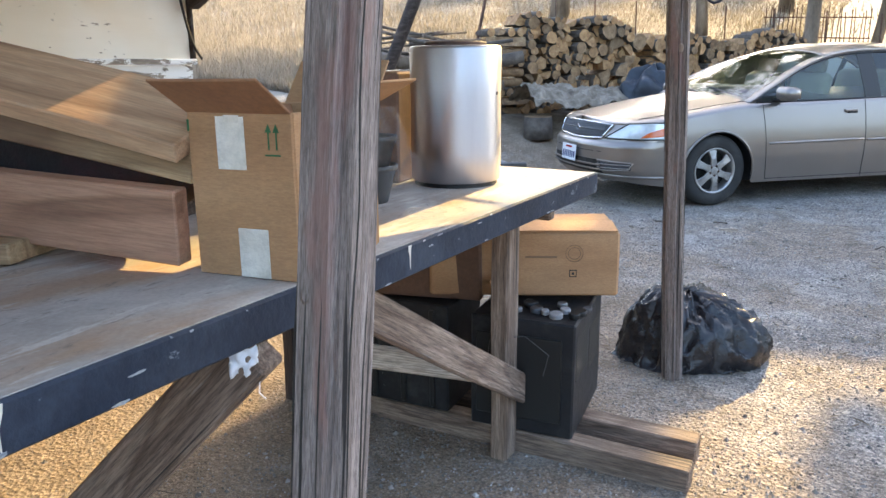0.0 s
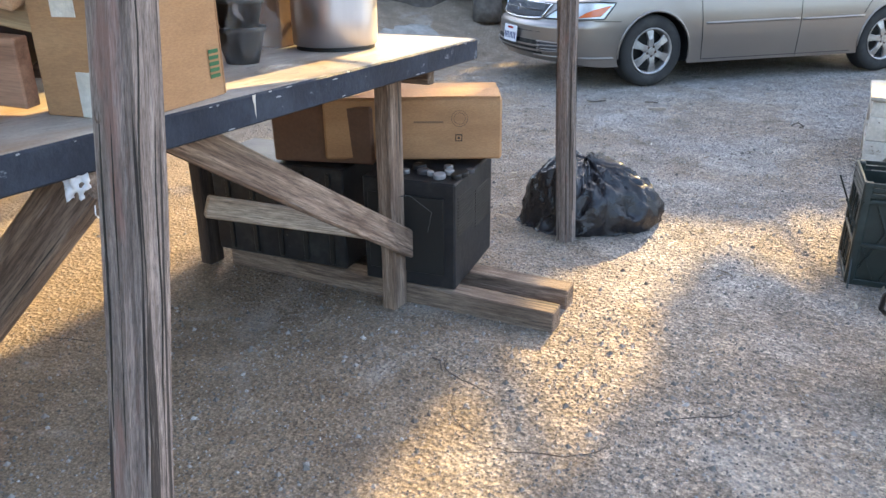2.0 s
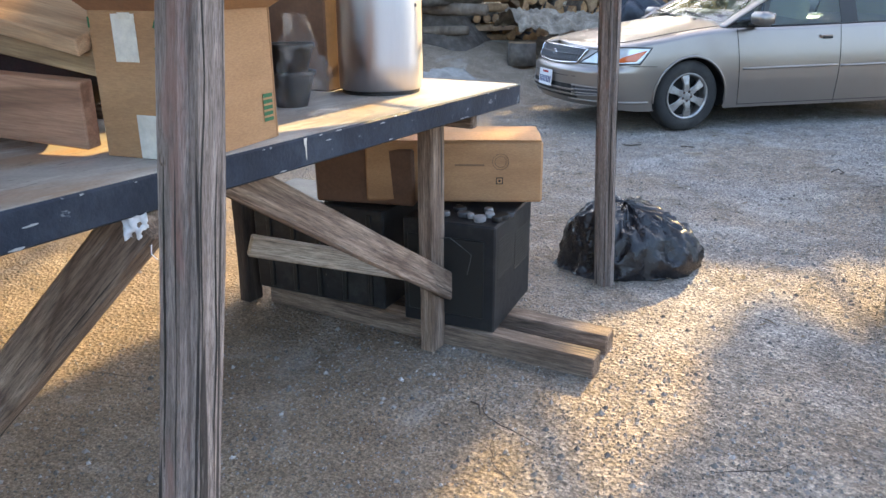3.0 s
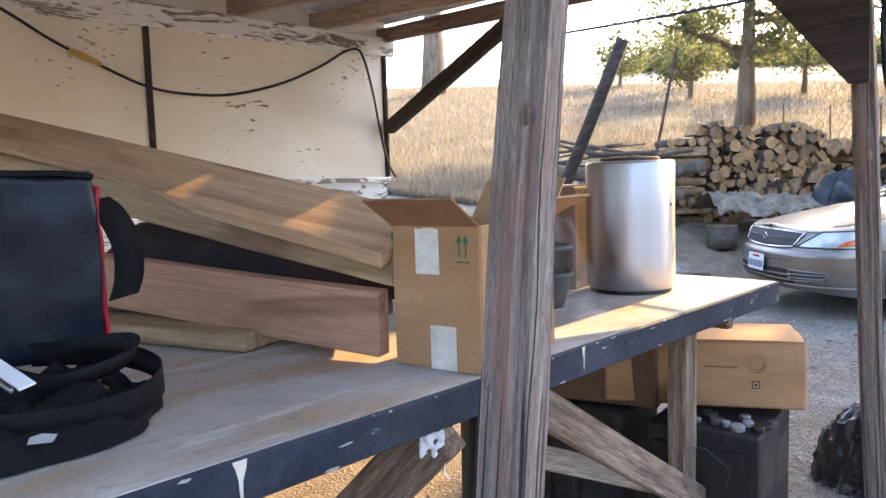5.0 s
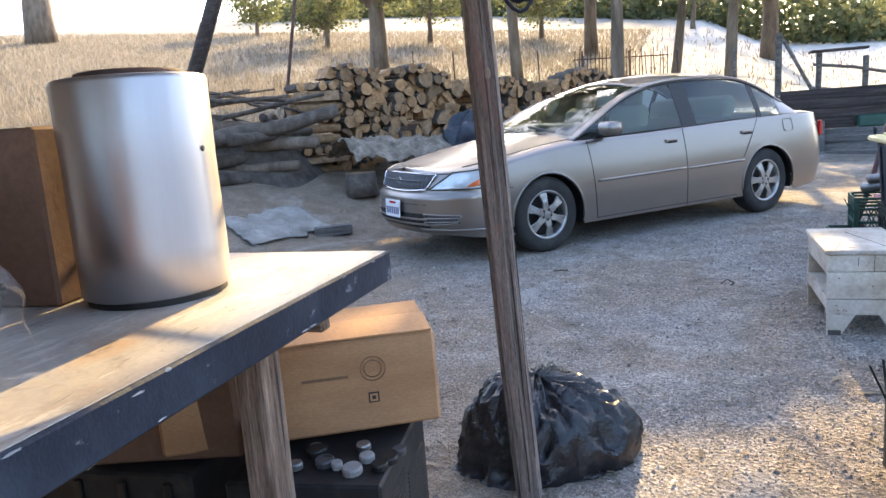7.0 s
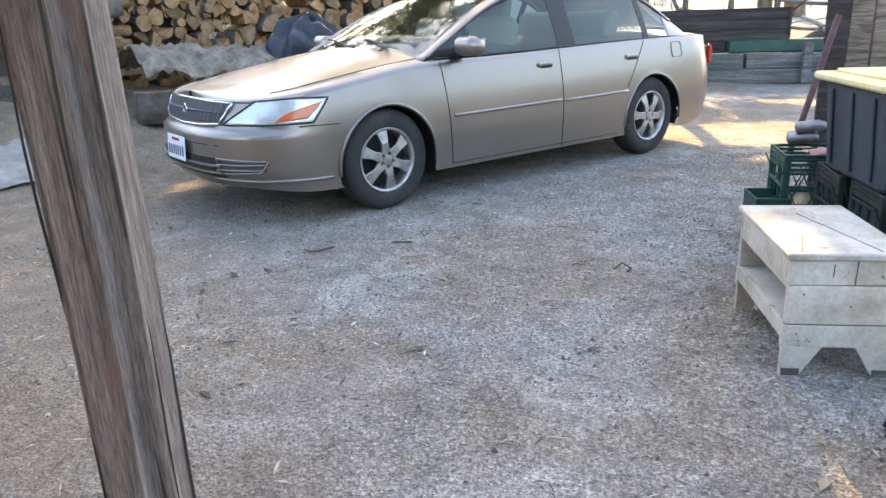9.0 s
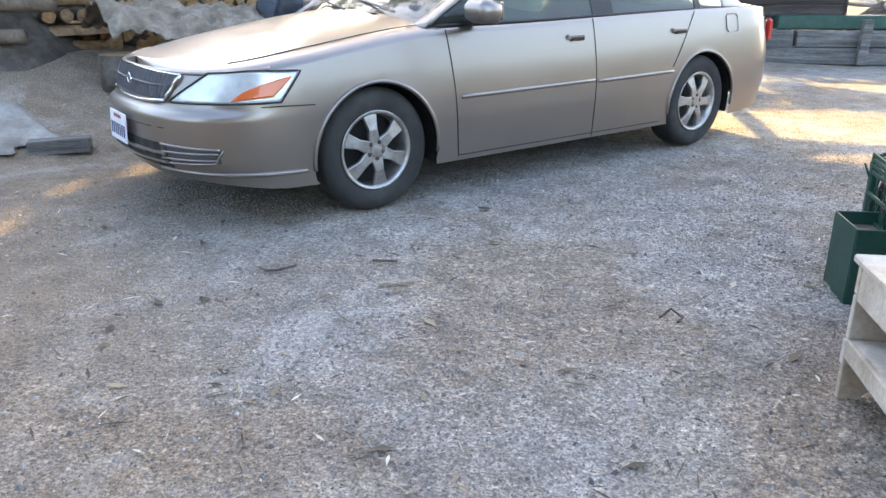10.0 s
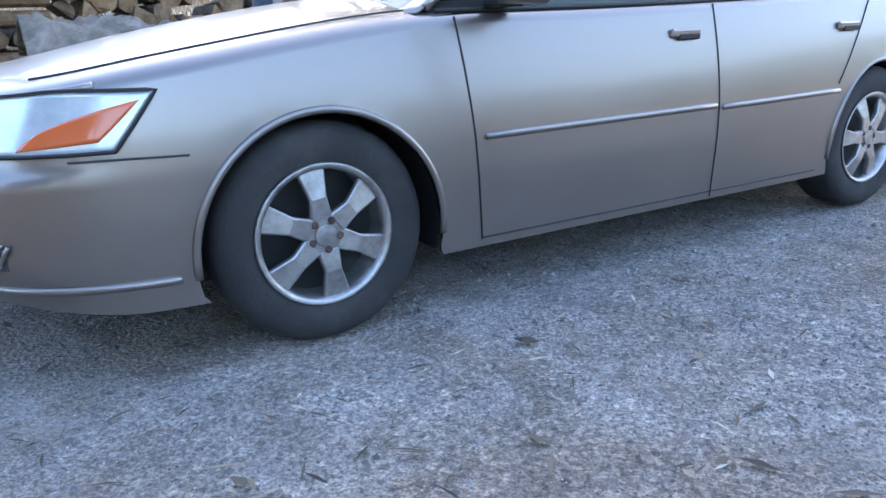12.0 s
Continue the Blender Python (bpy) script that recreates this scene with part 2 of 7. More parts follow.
def log_end_mat():
    """Cut wood with growth rings about local x, bark-brown outside."""
    m, t, b = nodes_of("cut log end")
    c, rnd = random_shift(t, coords(t))
    n = noise_of(t, c, 14.0, 5)
    f = noise_of(t, c, 60.0, 4)
    base = ramp_of(t, n, [(0.3, (0.22, 0.135, 0.075)), (0.55, (0.40, 0.27, 0.15)), (0.75, (0.54, 0.40, 0.25))])
    base = mixed(t, 0.5, base, ramp_of(t, f, [(0.3, (0.6, 0.6, 0.6)), (0.7, (1.2, 1.2, 1.2))]), "MULTIPLY")
    tint = ramp_of(t, rnd, [(0.0, (0.38, 0.35, 0.33)), (0.3, (0.85, 0.72, 0.60)), (0.6, (1.1, 0.90, 0.70)), (0.8, (0.62, 0.55, 0.50)), (1.0, (0.80, 0.76, 0.74))])
    link(t, mixed(t, 1.0, base, tint, "MULTIPLY"), b.inputs["Base Color"])
    b.inputs["Roughness"].default_value = 0.85
    bumped(t, b, f, 0.4, 0.006)
    return m


def table_top_mat():
    m, t, b = nodes_of("stained painted tabletop")
    c = coords(t)
    a = noise_of(t, c, 2.2, 6, (1, 1, 1), 0.65, 0.6)
    r = noise_of(t, c, 5.0, 5, (1.0, 0.35, 1), 0.6)
    s = noise_of(t, c, 11.0, 7, (1.6, 0.3, 1), 0.7)
    f = noise_of(t, c, 120.0, 3)
    col = ramp_of(t, a, [(0.3, (0.28, 0.252, 0.226)), (0.5, (0.43, 0.395, 0.358)), (0.7, (0.58, 0.54, 0.485))])
    col = mixed(t, ramp_of(t, r, [(0.50, (0, 0, 0)), (0.66, (0.7, 0.7, 0.7))]), col, (0.40, 0.25, 0.14))
    w = noise_of(t, c, 26.0, 6, (1.0, 0.3, 1), 0.75, 1.2)
    col = mixed(t, ramp_of(t, w, [(0.58, (0, 0, 0)), (0.64, (0.7, 0.7, 0.7))]), col, (0.16, 0.145, 0.13))
    sc = noise_of(t, c, 60.0, 3, (0.05, 1.0, 1), 0.6, 0.6)
    col = mixed(t, ramp_of(t, sc, [(0.68, (0, 0, 0)), (0.72, (0.55, 0.55, 0.55))]), col, (0.62, 0.60, 0.56))
    col = mixed(t, ramp_of(t, s, [(0.56, (0, 0, 0)), (0.62, (0.75, 0.75, 0.75))]), col, (0.56, 0.54, 0.50))
    col = mixed(t, 0.4, col, ramp_of(t, f, [(0.3, (0.7, 0.7, 0.7)), (0.7, (1.15, 1.15, 1.15))]), "MULTIPLY")
    link(t, col, b.inputs["Base Color"])
    b.inputs["Roughness"].default_value = 0.62
    bumped(t, b, f, 0.1, 0.002)
    return m


M_GROUND = ground_mat()
M_POST = wood("weathered grey post", (0.175, 0.14, 0.122), (0.27, 0.216, 0.188), (0.36, 0.298, 0.265), 80, 0.92, 1.0, ((0.25, 0.13, 0.105), 0.57, 14.0), 0.335, 0.0, 2.4)
M_OLD = wood("old brown timber", (0.18, 0.125, 0.092), (0.26, 0.187, 0.14), (0.35, 0.265, 0.205), 70, 0.85, 0.8, None, 0.31, 9.0)
M_RAFTER = wood("pale rafter", (0.36, 0.28, 0.21), (0.52, 0.43, 0.34), (0.64, 0.56, 0.46), 20, 0.85, 0.5)
M_PINE = wood("aged pine board", (0.385, 0.205, 0.128), (0.44, 0.24, 0.15), (0.49, 0.278, 0.178), 60, 0.6, 0.3, ((0.15, 0.055, 0.04), 0.575, 3.2), 0.0, 5.0, 1.0, 0.4)
M_TAN = wood("tan planed board", (0.42, 0.255, 0.145), (0.48, 0.305, 0.18), (0.54, 0.36, 0.22), 60, 0.6, 0.3, ((0.22, 0.105, 0.055), 0.60, 3.5), 0.0, 6.0, 1.0, 0.4)
M_PINE2 = wood("greenish treated board", (0.31, 0.20, 0.105), (0.40, 0.275, 0.15), (0.47, 0.345, 0.20), 50, 0.65, 0.4, ((0.15, 0.075, 0.04), 0.58, 3.5), 0.0, 11.0, 1.0, 0.45)
M_SLEEPER = wood("grey sleeper", (0.08, 0.075, 0.07), (0.16, 0.15, 0.14), (0.25, 0.235, 0.22), 22, 0.9, 0.7)
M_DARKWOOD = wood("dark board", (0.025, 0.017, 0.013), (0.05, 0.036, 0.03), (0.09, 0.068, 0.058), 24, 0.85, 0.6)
M_WALL, M_FLAKE = peeling_paint(), flaking_paint()
M_TOP = table_top_mat()
M_FASCIA = surface("navy painted edge", (0.010, 0.015, 0.027), (0.018, 0.026, 0.044), (0.045, 0.058, 0.082), 5, 0.5, 0.25, 50, spots=((0.15, 0.17, 0.20), 0.64, 16.0))
M_FASCIA.node_tree.nodes["Principled BSDF"].inputs["Specular IOR Level"].default_value = 0.25
M_CHIP = surface("worn pale undercoat", (0.20, 0.22, 0.25), (0.34, 0.36, 0.38), (0.50, 0.51, 0.52), 30, 0.7, 0.2, 80)
M_CARD = surface("cardboard", (0.36, 0.195, 0.098), (0.435, 0.245, 0.125), (0.49, 0.29, 0.155), 2.5, 0.85, 0.12, 90, stretch=(1, 1, 4))
# Darker copy of the cardboard; its colour stands in for shade.
M_CARDSHADE = surface("cardboard darkened for shade", (0.13, 0.068, 0.042), (0.18, 0.098, 0.062), (0.23, 0.13, 0.085), 4, 0.85, 0.15, 70)
M_CARDIN = surface("cardboard inside", (0.28, 0.135, 0.068), (0.35, 0.175, 0.088), (0.40, 0.21, 0.11), 3, 0.85, 0.1, 90)
M_PAPER = surface("wrinkled tape label", (0.58, 0.53, 0.45), (0.68, 0.63, 0.55), (0.76, 0.72, 0.65), 12, 0.55, 0.5, 35)
for cloth, gloss in ((M_CARD, 0.3),):
    cloth.node_tree.nodes["Principled BSDF"].inputs["Specular IOR Level"].default_value = gloss
M_INK = plain("green ink", (0.03, 0.12, 0.05), 0.7)
M_BROWNINK = plain("brown ink", (0.19, 0.11, 0.06), 0.7)
M_BLACKINK = plain("black ink", (0.03, 0.025, 0.02), 0.7)
M_TIN = surface("brushed sheet metal", (0.49, 0.475, 0.495), (0.54, 0.525, 0.545), (0.59, 0.575, 0.595), 3, 0.42, 0.03, 60, metal=1.0, stretch=(1, 1, 0.1), vary=0.06)
tin = M_TIN.node_tree
turned = tin.nodes.new("ShaderNodeTangent")
turned.direction_type, turned.axis = "RADIAL", "Z"
tin.links.new(turned.outputs[0], tin.nodes["Principled BSDF"].inputs["Tangent"])
tin.nodes["Principled BSDF"].inputs["Anisotropic"].default_value = 0.6
tin.nodes["Principled BSDF"].inputs["Anisotropic Rotation"].default_value = 0.25
M_BAGFILM = surface("black bin bag film", (0.010, 0.010, 0.012), (0.014, 0.014, 0.017), (0.02, 0.02, 0.024), 8, 0.22, 0.5, 26, dist=0.02, vary=0.1)
M_BLACKCAB = surface("dusty black steel", (0.012, 0.012, 0.014), (0.022, 0.022, 0.024), (0.06, 0.058, 0.055), 5, 0.5, 0.15, 40, spots=((0.16, 0.15, 0.14), 0.71, 22))
M_RUST = surface("rusty dark steel", (0.04, 0.025, 0.02), (0.085, 0.045, 0.035), (0.14, 0.08, 0.06), 9, 0.75, 0.4, 60)
M_ROOF = surface("weathered roof sheet", (0.16, 0.13, 0.105), (0.26, 0.22, 0.185), (0.36, 0.31, 0.265), 5, 0.6, 0.2, 50)
M_WHITEBOX = surface("worn white painted timber", (0.36, 0.285, 0.21), (0.55, 0.49, 0.415), (0.67, 0.625, 0.565), 6, 0.7, 0.4, 60, spots=((0.20, 0.15, 0.11), 0.66, 14))
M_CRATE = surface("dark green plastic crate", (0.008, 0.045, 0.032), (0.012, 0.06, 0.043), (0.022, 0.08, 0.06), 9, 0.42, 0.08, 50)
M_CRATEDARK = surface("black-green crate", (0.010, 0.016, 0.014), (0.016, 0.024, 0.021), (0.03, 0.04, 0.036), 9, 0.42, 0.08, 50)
M_TOTE = surface("slate blue tote", (0.035, 0.042, 0.055), (0.05, 0.058, 0.074), (0.065, 0.075, 0.095), 4, 0.45, 0.05, 60)
M_TOTELID = surface("cream yellow lid", (0.62, 0.52, 0.26), (0.72, 0.62, 0.33), (0.78, 0.7, 0.42), 5, 0.5, 0.06, 50)
M_BUCKET = surface("grey white plastic", (0.25, 0.24, 0.24), (0.31, 0.30, 0.30), (0.36, 0.35, 0.35), 5, 0.5, 0.04, 60)
M_FABRIC = surface("black webbing", (0.005, 0.005, 0.007), (0.009, 0.009, 0.011), (0.016, 0.016, 0.019), 9, 0.75, 0.5, 160)
M_NAVY = surface("navy coated fabric", (0.006, 0.009, 0.016), (0.009, 0.012, 0.021), (0.015, 0.020, 0.032), 4, 0.3, 0.3, 14, vary=0.15)
for cloth, gloss in ((M_FABRIC, 0.15), (M_NAVY, 0.22), (M_BLACKCAB, 0.25)):
    cloth.node_tree.nodes["Principled BSDF"].inputs["Specular IOR Level"].default_value = gloss
M_RED = plain("red fabric", (0.42, 0.012, 0.03), 0.6)
M_STEEL = plain("bright steel", (0.62, 0.63, 0.66), 0.28, 1.0)
M_FLASK = surface("dull scuffed steel", (0.20, 0.20, 0.205), (0.30, 0.295, 0.29), (0.40, 0.39, 0.38), 9, 0.45, 0.1, 50, metal=0.7)
M_CABLE = plain("black cable", (0.012, 0.011, 0.011), 0.55)
M_BLUECABLE = plain("dark blue hose", (0.008, 0.012, 0.03), 0.4)
M_YELLOWTAPE = plain("yellow tape", (0.50, 0.33, 0.10), 0.6)
M_BARK = surface("bark", (0.11, 0.08, 0.058), (0.20, 0.15, 0.11), (0.30, 0.235, 0.18), 5, 0.95, 1.0, 24, stretch=(1, 1, 0.25), dist=0.04)
M_BARKLOG = surface("log bark", (0.05, 0.040, 0.033), (0.10, 0.08, 0.065), (0.17, 0.145, 0.12), 8, 0.95, 0.8, 40, dist=0.02)
M_LOGEND = log_end_mat()
M_LEAF = leaf_mat("oak leaves", (0.085, 0.10, 0.04), (0.22, 0.225, 0.10))
M_LEAFDARK = leaf_mat("shaded leaves", (0.05, 0.075, 0.025), (0.14, 0.17, 0.055))
M_STRAW = leaf_mat("dry grass", (0.13, 0.112, 0.085), (0.31, 0.275, 0.225))
M_TARP = surface("dusty grey tarpaulin", (0.085, 0.064, 0.045), (0.20, 0.163, 0.124), (0.36, 0.31, 0.255), 6, 0.7, 0.8, 22, dist=0.03)
M_TARPBLUE = surface("dark blue tarpaulin", (0.010, 0.014, 0.022), (0.018, 0.024, 0.036), (0.05, 0.06, 0.08), 7, 0.5, 0.5, 20, dist=0.02)
M_TYRE = surface("tyre rubber", (0.018, 0.018, 0.018), (0.028, 0.027, 0.026), (0.055, 0.052, 0.048), 6, 0.8, 0.25, 90)
M_RIM = surface("silver alloy", (0.30, 0.285, 0.27), (0.44, 0.425, 0.41), (0.55, 0.54, 0.525), 12, 0.4, 0.06, 60, metal=0.85)
M_BLACK = plain("black plastic", (0.012, 0.012, 0.012), 0.5)
M_DARKGREY = plain("dark grey plastic", (0.06, 0.06, 0.065), 0.45)
M_FIN = plain("grey-blue plastic", (0.13, 0.135, 0.15), 0.35)
M_CHROME = plain("chrome trim", (0.72, 0.72, 0.74), 0.15, 1.0)
M_ORANGE = plain("amber lens", (0.62, 0.13, 0.035), 0.18, 0.0, 0.6)
M_REDLENS = plain("red lens", (0.45, 0.015, 0.015), 0.15, 0.0, 0.6)
M_LAMP = surface("hazy headlamp lens", (0.46, 0.50, 0.53), (0.60, 0.64, 0.66), (0.74, 0.77, 0.78), 9, 0.16, 0.1, 14, metal=0.3, vary=0.1)
M_PLATE = plain("white plate", (0.74, 0.74, 0.76), 0.4)
M_PLATEINK = plain("plate blue ink", (0.05, 0.06, 0.16), 0.5)
M_SEAT = plain("beige seat cloth", (0.30, 0.27, 0.22), 0.9)
M_CONCRETE = surface("pale plastic sheet", (0.16, 0.145, 0.125), (0.28, 0.26, 0.23), (0.42, 0.40, 0.36), 5, 0.6, 0.6, 14, dist=0.03)


def car_paint():
    m, t, b = nodes_of("champagne metallic paint")
    c = coords(t)
    d = noise_of(t, c, 2.0, 5)
    f = noise_of(t, c, 900.0, 2)
    col = ramp_of(t, d, [(0.3, (0.255, 0.223, 0.20)), (0.7, (0.28, 0.246, 0.221))])
    col = mixed(t, 0.3, col, ramp_of(t, f, [(0.3, (0.8, 0.8, 0.8)), (0.7, (1.2, 1.2, 1.2))]), "MULTIPLY")
    link(t, col, b.inputs["Base Color"])
    b.inputs["Metallic"].default_value = 0.8
    link(t, ramp_of(t, d, [(0.3, (0.30,) * 3), (0.7, (0.36,) * 3)]), b.inputs["Roughness"])
    b.inputs["Coat Weight"].default_value, b.inputs["Coat Roughness"].default_value = 0.45, 0.08
    return m


M_PAINT = car_paint()


def car_glass():
    """A thin tinted pane: straight view through, mirror gloss by Fresnel."""
    m, t, b = nodes_of("tinted car glass")
    clear = t.nodes.new("ShaderNodeBsdfTransparent")
    clear.inputs[0].default_value = (0.78, 0.87, 0.80, 1)
    gloss = t.nodes.new("ShaderNodeBsdfGlossy")
    gloss.inputs["Color"].default_value = (0.95, 0.97, 1.0, 1)
    gloss.inputs["Roughness"].default_value = 0.03
    fr = t.nodes.new("ShaderNodeFresnel")
    fr.inputs["IOR"].default_value = 1.5
    mx = t.nodes.new("ShaderNodeMixShader")
    link(t, fr.outputs[0], mx.inputs[0])
    link(t, clear.outputs[0], mx.inputs[1])
    link(t, gloss.outputs[0], mx.inputs[2])
    link(t, mx.outputs[0], t.nodes["Material Output"].inputs[0])
    t.nodes.remove(b)
    return m


M_GLASS = car_glass()


def clear_film():
    m, t, b = nodes_of("clear plastic film")
    b.inputs["Base Color"].default_value = (0.85, 0.85, 0.86, 1)
    b.inputs["Roughness"].default_value, b.inputs["Alpha"].default_value = 0.08, 0.06
    return m


M_FILM = clear_film()

# ---- building helpers ----
WORLD = {}


def ground_z(x, y):
    """Height of the ground: a flat yard, a bank under the firewood, a rising field behind."""
    d = -0.78 * (x + 4.35) + 0.62 * (y - 9.0)
    s = min(max((d + 1.7) / 2.2, 0.0), 1.0)
    z = 0.60 * s * s * (3 - 2 * s) * min(max((6.0 - x) / 4.0, 0), 1)
    e = max(0.0, d - 1.2)
    z += 0.12 * min(e, 60.0) * min(max((9.0 - x) / 8.0, 0.6), 1) + 0.07 * min(max(y - 16.0, 0.0), 60.0)
    return z


def thing(name, m, label, category, group="", kind=""):
    """An Empty that carries a thing's parts."""
    ob = new(name)
    ob.empty_display_size = 0.1
    ob.matrix_basis = m
    WORLD[ob] = m.copy()
    return tagged(ob, label, category, group, kind)


def part(name, bm, material, parent=None, label="", m=None, smooth=False, me=None):
    """One mesh object; m is its pose in the world, or in its parent when the parent has one."""
    if me is None:
        me = bpy.data.meshes.new(name)
        if smooth:
            for f in bm.faces:
                f.smooth = True
        bm.to_mesh(me)
        bm.free()
        for one in (material if isinstance(material, (list, tuple)) else [material]):
            me.materials.append(one)
    ob = new(name, me)
    ob.matrix_basis = m if m is not None else Matrix()
    WORLD[ob] = (WORLD[parent] if parent else Matrix()) @ ob.matrix_basis
    if parent:
        ob.parent = parent
    if label:
        ob["label"] = label
    return ob


def box_bm(sx, sy, sz, bevel=0.004, wobble=0.0, cuts=0, seed=0, base=False):
    """A bevelled box, centred (or standing on z = 0), with slightly uneven faces."""
    bm = bmesh.new()
    bmesh.ops.create_cube(bm, size=1)
    bmesh.ops.scale(bm, vec=(sx, sy, sz), verts=bm.verts)
    if cuts:
        long = max((sx, 0), (sy, 1), (sz, 2))[1]
        edges = [e for e in bm.edges if abs((e.verts[0].co - e.verts[1].co)[long]) > 1e-6]
        bmesh.ops.subdivide_edges(bm, edges=edges, cuts=cuts)
    if bevel:
        sharp = [e for e in bm.edges if len(e.link_faces) == 2 and e.calc_face_angle() > 0.5]
        bmesh.ops.bevel(bm, geom=sharp, offset=bevel, segments=1, affect="EDGES")
    if wobble:
        rng = random.Random(seed)
        off = Vector((rng.uniform(0, 50), rng.uniform(0, 50), rng.uniform(0, 50)))
        for v in bm.verts:
            v.co += noise.noise_vector(v.co * 2.3 + off) * wobble
    if base:
        bmesh.ops.translate(bm, vec=(0, 0, sz / 2), verts=bm.verts)
    return bm


def along(p, q, roll=0.0):
    """A pose at the middle of p-q with local x from p to q and local z as upright as may be."""
    p, q = Vector(p), Vector(q)
    x = (q - p).normalized()
    up = Vector((0, 0, 1)) if abs(x.z) < 0.97 else Vector((0, 1, 0))
    y = up.cross(x).normalized()
    z = x.cross(y)
    r = Matrix((x, y, z)).transposed().to_4x4()
    return Matrix.Translation((p + q) / 2) @ r @ pose(0, 0, 0, roll)


def beam(name, p, q, w, h, material, parent=None, label="", roll=0, bevel=0.006, wobble=0.006, cuts=8, seed=1):
    """A timber from p to q (world, or the parent's space), w wide and h high."""
    n = (Vector(q) - Vector(p)).length
    return part(name, box_bm(n, w, h, bevel, wobble, cuts, seed), material, parent, label, along(p, q, roll))


def lathe_bm(profile, n=32, caps=True):
    """A turned body from (radius, z) pairs."""
    bm = bmesh.new()
    rings = []
    for r, z in profile:
        rings.append([bm.verts.new((r * math.cos(a), r * math.sin(a), z)) for a in (2 * math.pi * i / n for i in range(n))])
    for a, b in zip(rings, rings[1:]):
        for i in range(n):
            bm.faces.new((a[i], a[(i + 1) % n], b[(i + 1) % n], b[i]))
    if caps:
        bm.faces.new(rings[0][::-1])
        bm.faces.new(rings[-1])
    return bm


def tube_bm(points, r, n=6, taper=None, closed=False):
    """A round rod along a line of points."""
    pts = [Vector(p) for p in points]
    bm = bmesh.new()
    rings = []
    for i, p in enumerate(pts):
        d = (pts[min(i + 1, len(pts) - 1)] - pts[max(i - 1, 0)]).normalized()
        a = d.orthogonal().normalized() if i == 0 else (prev - d * prev.dot(d)).normalized()
        prev = a
        b = d.cross(a)
        rr = taper[i] if taper else r
        rings.append([bm.verts.new(p + (a * math.cos(k) + b * math.sin(k)) * rr) for k in (2 * math.pi * j / n for j in range(n))])
    for a, b in zip(rings, rings[1:]):
        for i in range(n):
            bm.faces.new((a[i], a[(i + 1) % n], b[(i + 1) % n], b[i]))
    bm.faces.new(rings[0][::-1])
    bm.faces.new(rings[-1])
    return bm


def slab_bm(outline, thick, bevel=0.0):
    """A flat plate from an outline of (x, y), from z = 0 up by thick."""
    bm = bmesh.new()
    f = bm.faces.new([bm.verts.new((x, y, 0)) for x, y in outline])
    r = bmesh.ops.extrude_face_region(bm, geom=[f])
    bmesh.ops.translate(bm, vec=(0, 0, thick), verts=[v for v in r["geom"] if isinstance(v, bmesh.types.BMVert)])
    bmesh.ops.recalc_face_normals(bm, faces=bm.faces)
    if bevel:
        bmesh.ops.bevel(bm, geom=list(bm.edges), offset=bevel, segments=1, affect="EDGES")
    return bm


def sheet_bm(fn, nu, nv, thick=0.0):
    """A grid surface from fn(u, v) with u, v in 0..1, made solid when thick is given."""
    bm = bmesh.new()
    g = [[bm.verts.new(fn(i / nu, j / nv)) for j in range(nv + 1)] for i in range(nu + 1)]
    for i in range(nu):
        for j in range(nv):
            bm.faces.new((g[i][j], g[i + 1][j], g[i + 1][j + 1], g[i][j + 1]))
    bmesh.ops.recalc_face_normals(bm, faces=bm.faces)
    if thick:
        bmesh.ops.solidify(bm, geom=list(bm.faces), thickness=thick)
    return bm


def joined(bms):
    """Several bmeshes in one."""
    out = bmesh.new()
    for one in bms:
        me = bpy.data.meshes.new("tmp")
        one.to_mesh(me)
        one.free()
        out.from_mesh(me)
        bpy.data.meshes.remove(me)
    return out


def moved(bm, m):
    bmesh.ops.transform(bm, matrix=m, verts=bm.verts)
    return bm


def smoothstep(a, b, x):
    s = min(max((x - a) / (b - a), 0.0), 1.0)
    return s * s * (3 - 2 * s)

# ---- ground ----
def ground():
    xs = sorted(set([-400, -250, -150, -90, -60, -45, -34, -26, -20] + [round(-16 + 0.4 * i, 2) for i in range(76)] + [16, 20, 28, 40, 60, 100, 180, 400]))
    ys = sorted(set([-300, -120, -50, -20, -10] + [round(-5 + 0.4 * i, 2) for i in range(76)] + [27, 30, 34, 40, 48, 58, 70, 90, 130, 200, 400, 700]))
    bm = bmesh.new()
    g = []
    for x in xs:
        row = []
        for y in ys:
            near = 1.0 if abs(x) < 16 and -5 <= y <= 26 else 0.0
            dz = noise.noise(Vector((x * 0.7, y * 0.7, 0))) * 0.012 * near
            if y > 11 and near:
                dz += noise.noise(Vector((x * 0.3, y * 0.3, 4))) * 0.12
            row.append(bm.verts.new((x, y, ground_z(x, y) + dz)))
        g.append(row)
    for i in range(len(xs) - 1):
        for j in range(len(ys) - 1):
            bm.faces.new((g[i][j], g[i + 1][j], g[i + 1][j + 1], g[i][j + 1]))
    ob = part("ground", bm, M_GROUND, smooth=True)
    tagged(ob, "grey gravelly dirt yard rising to a dry grassy field", "ground", kind="structure")


ground()

# ---- shed: back wall, posts, roof ----
WX = -3.65


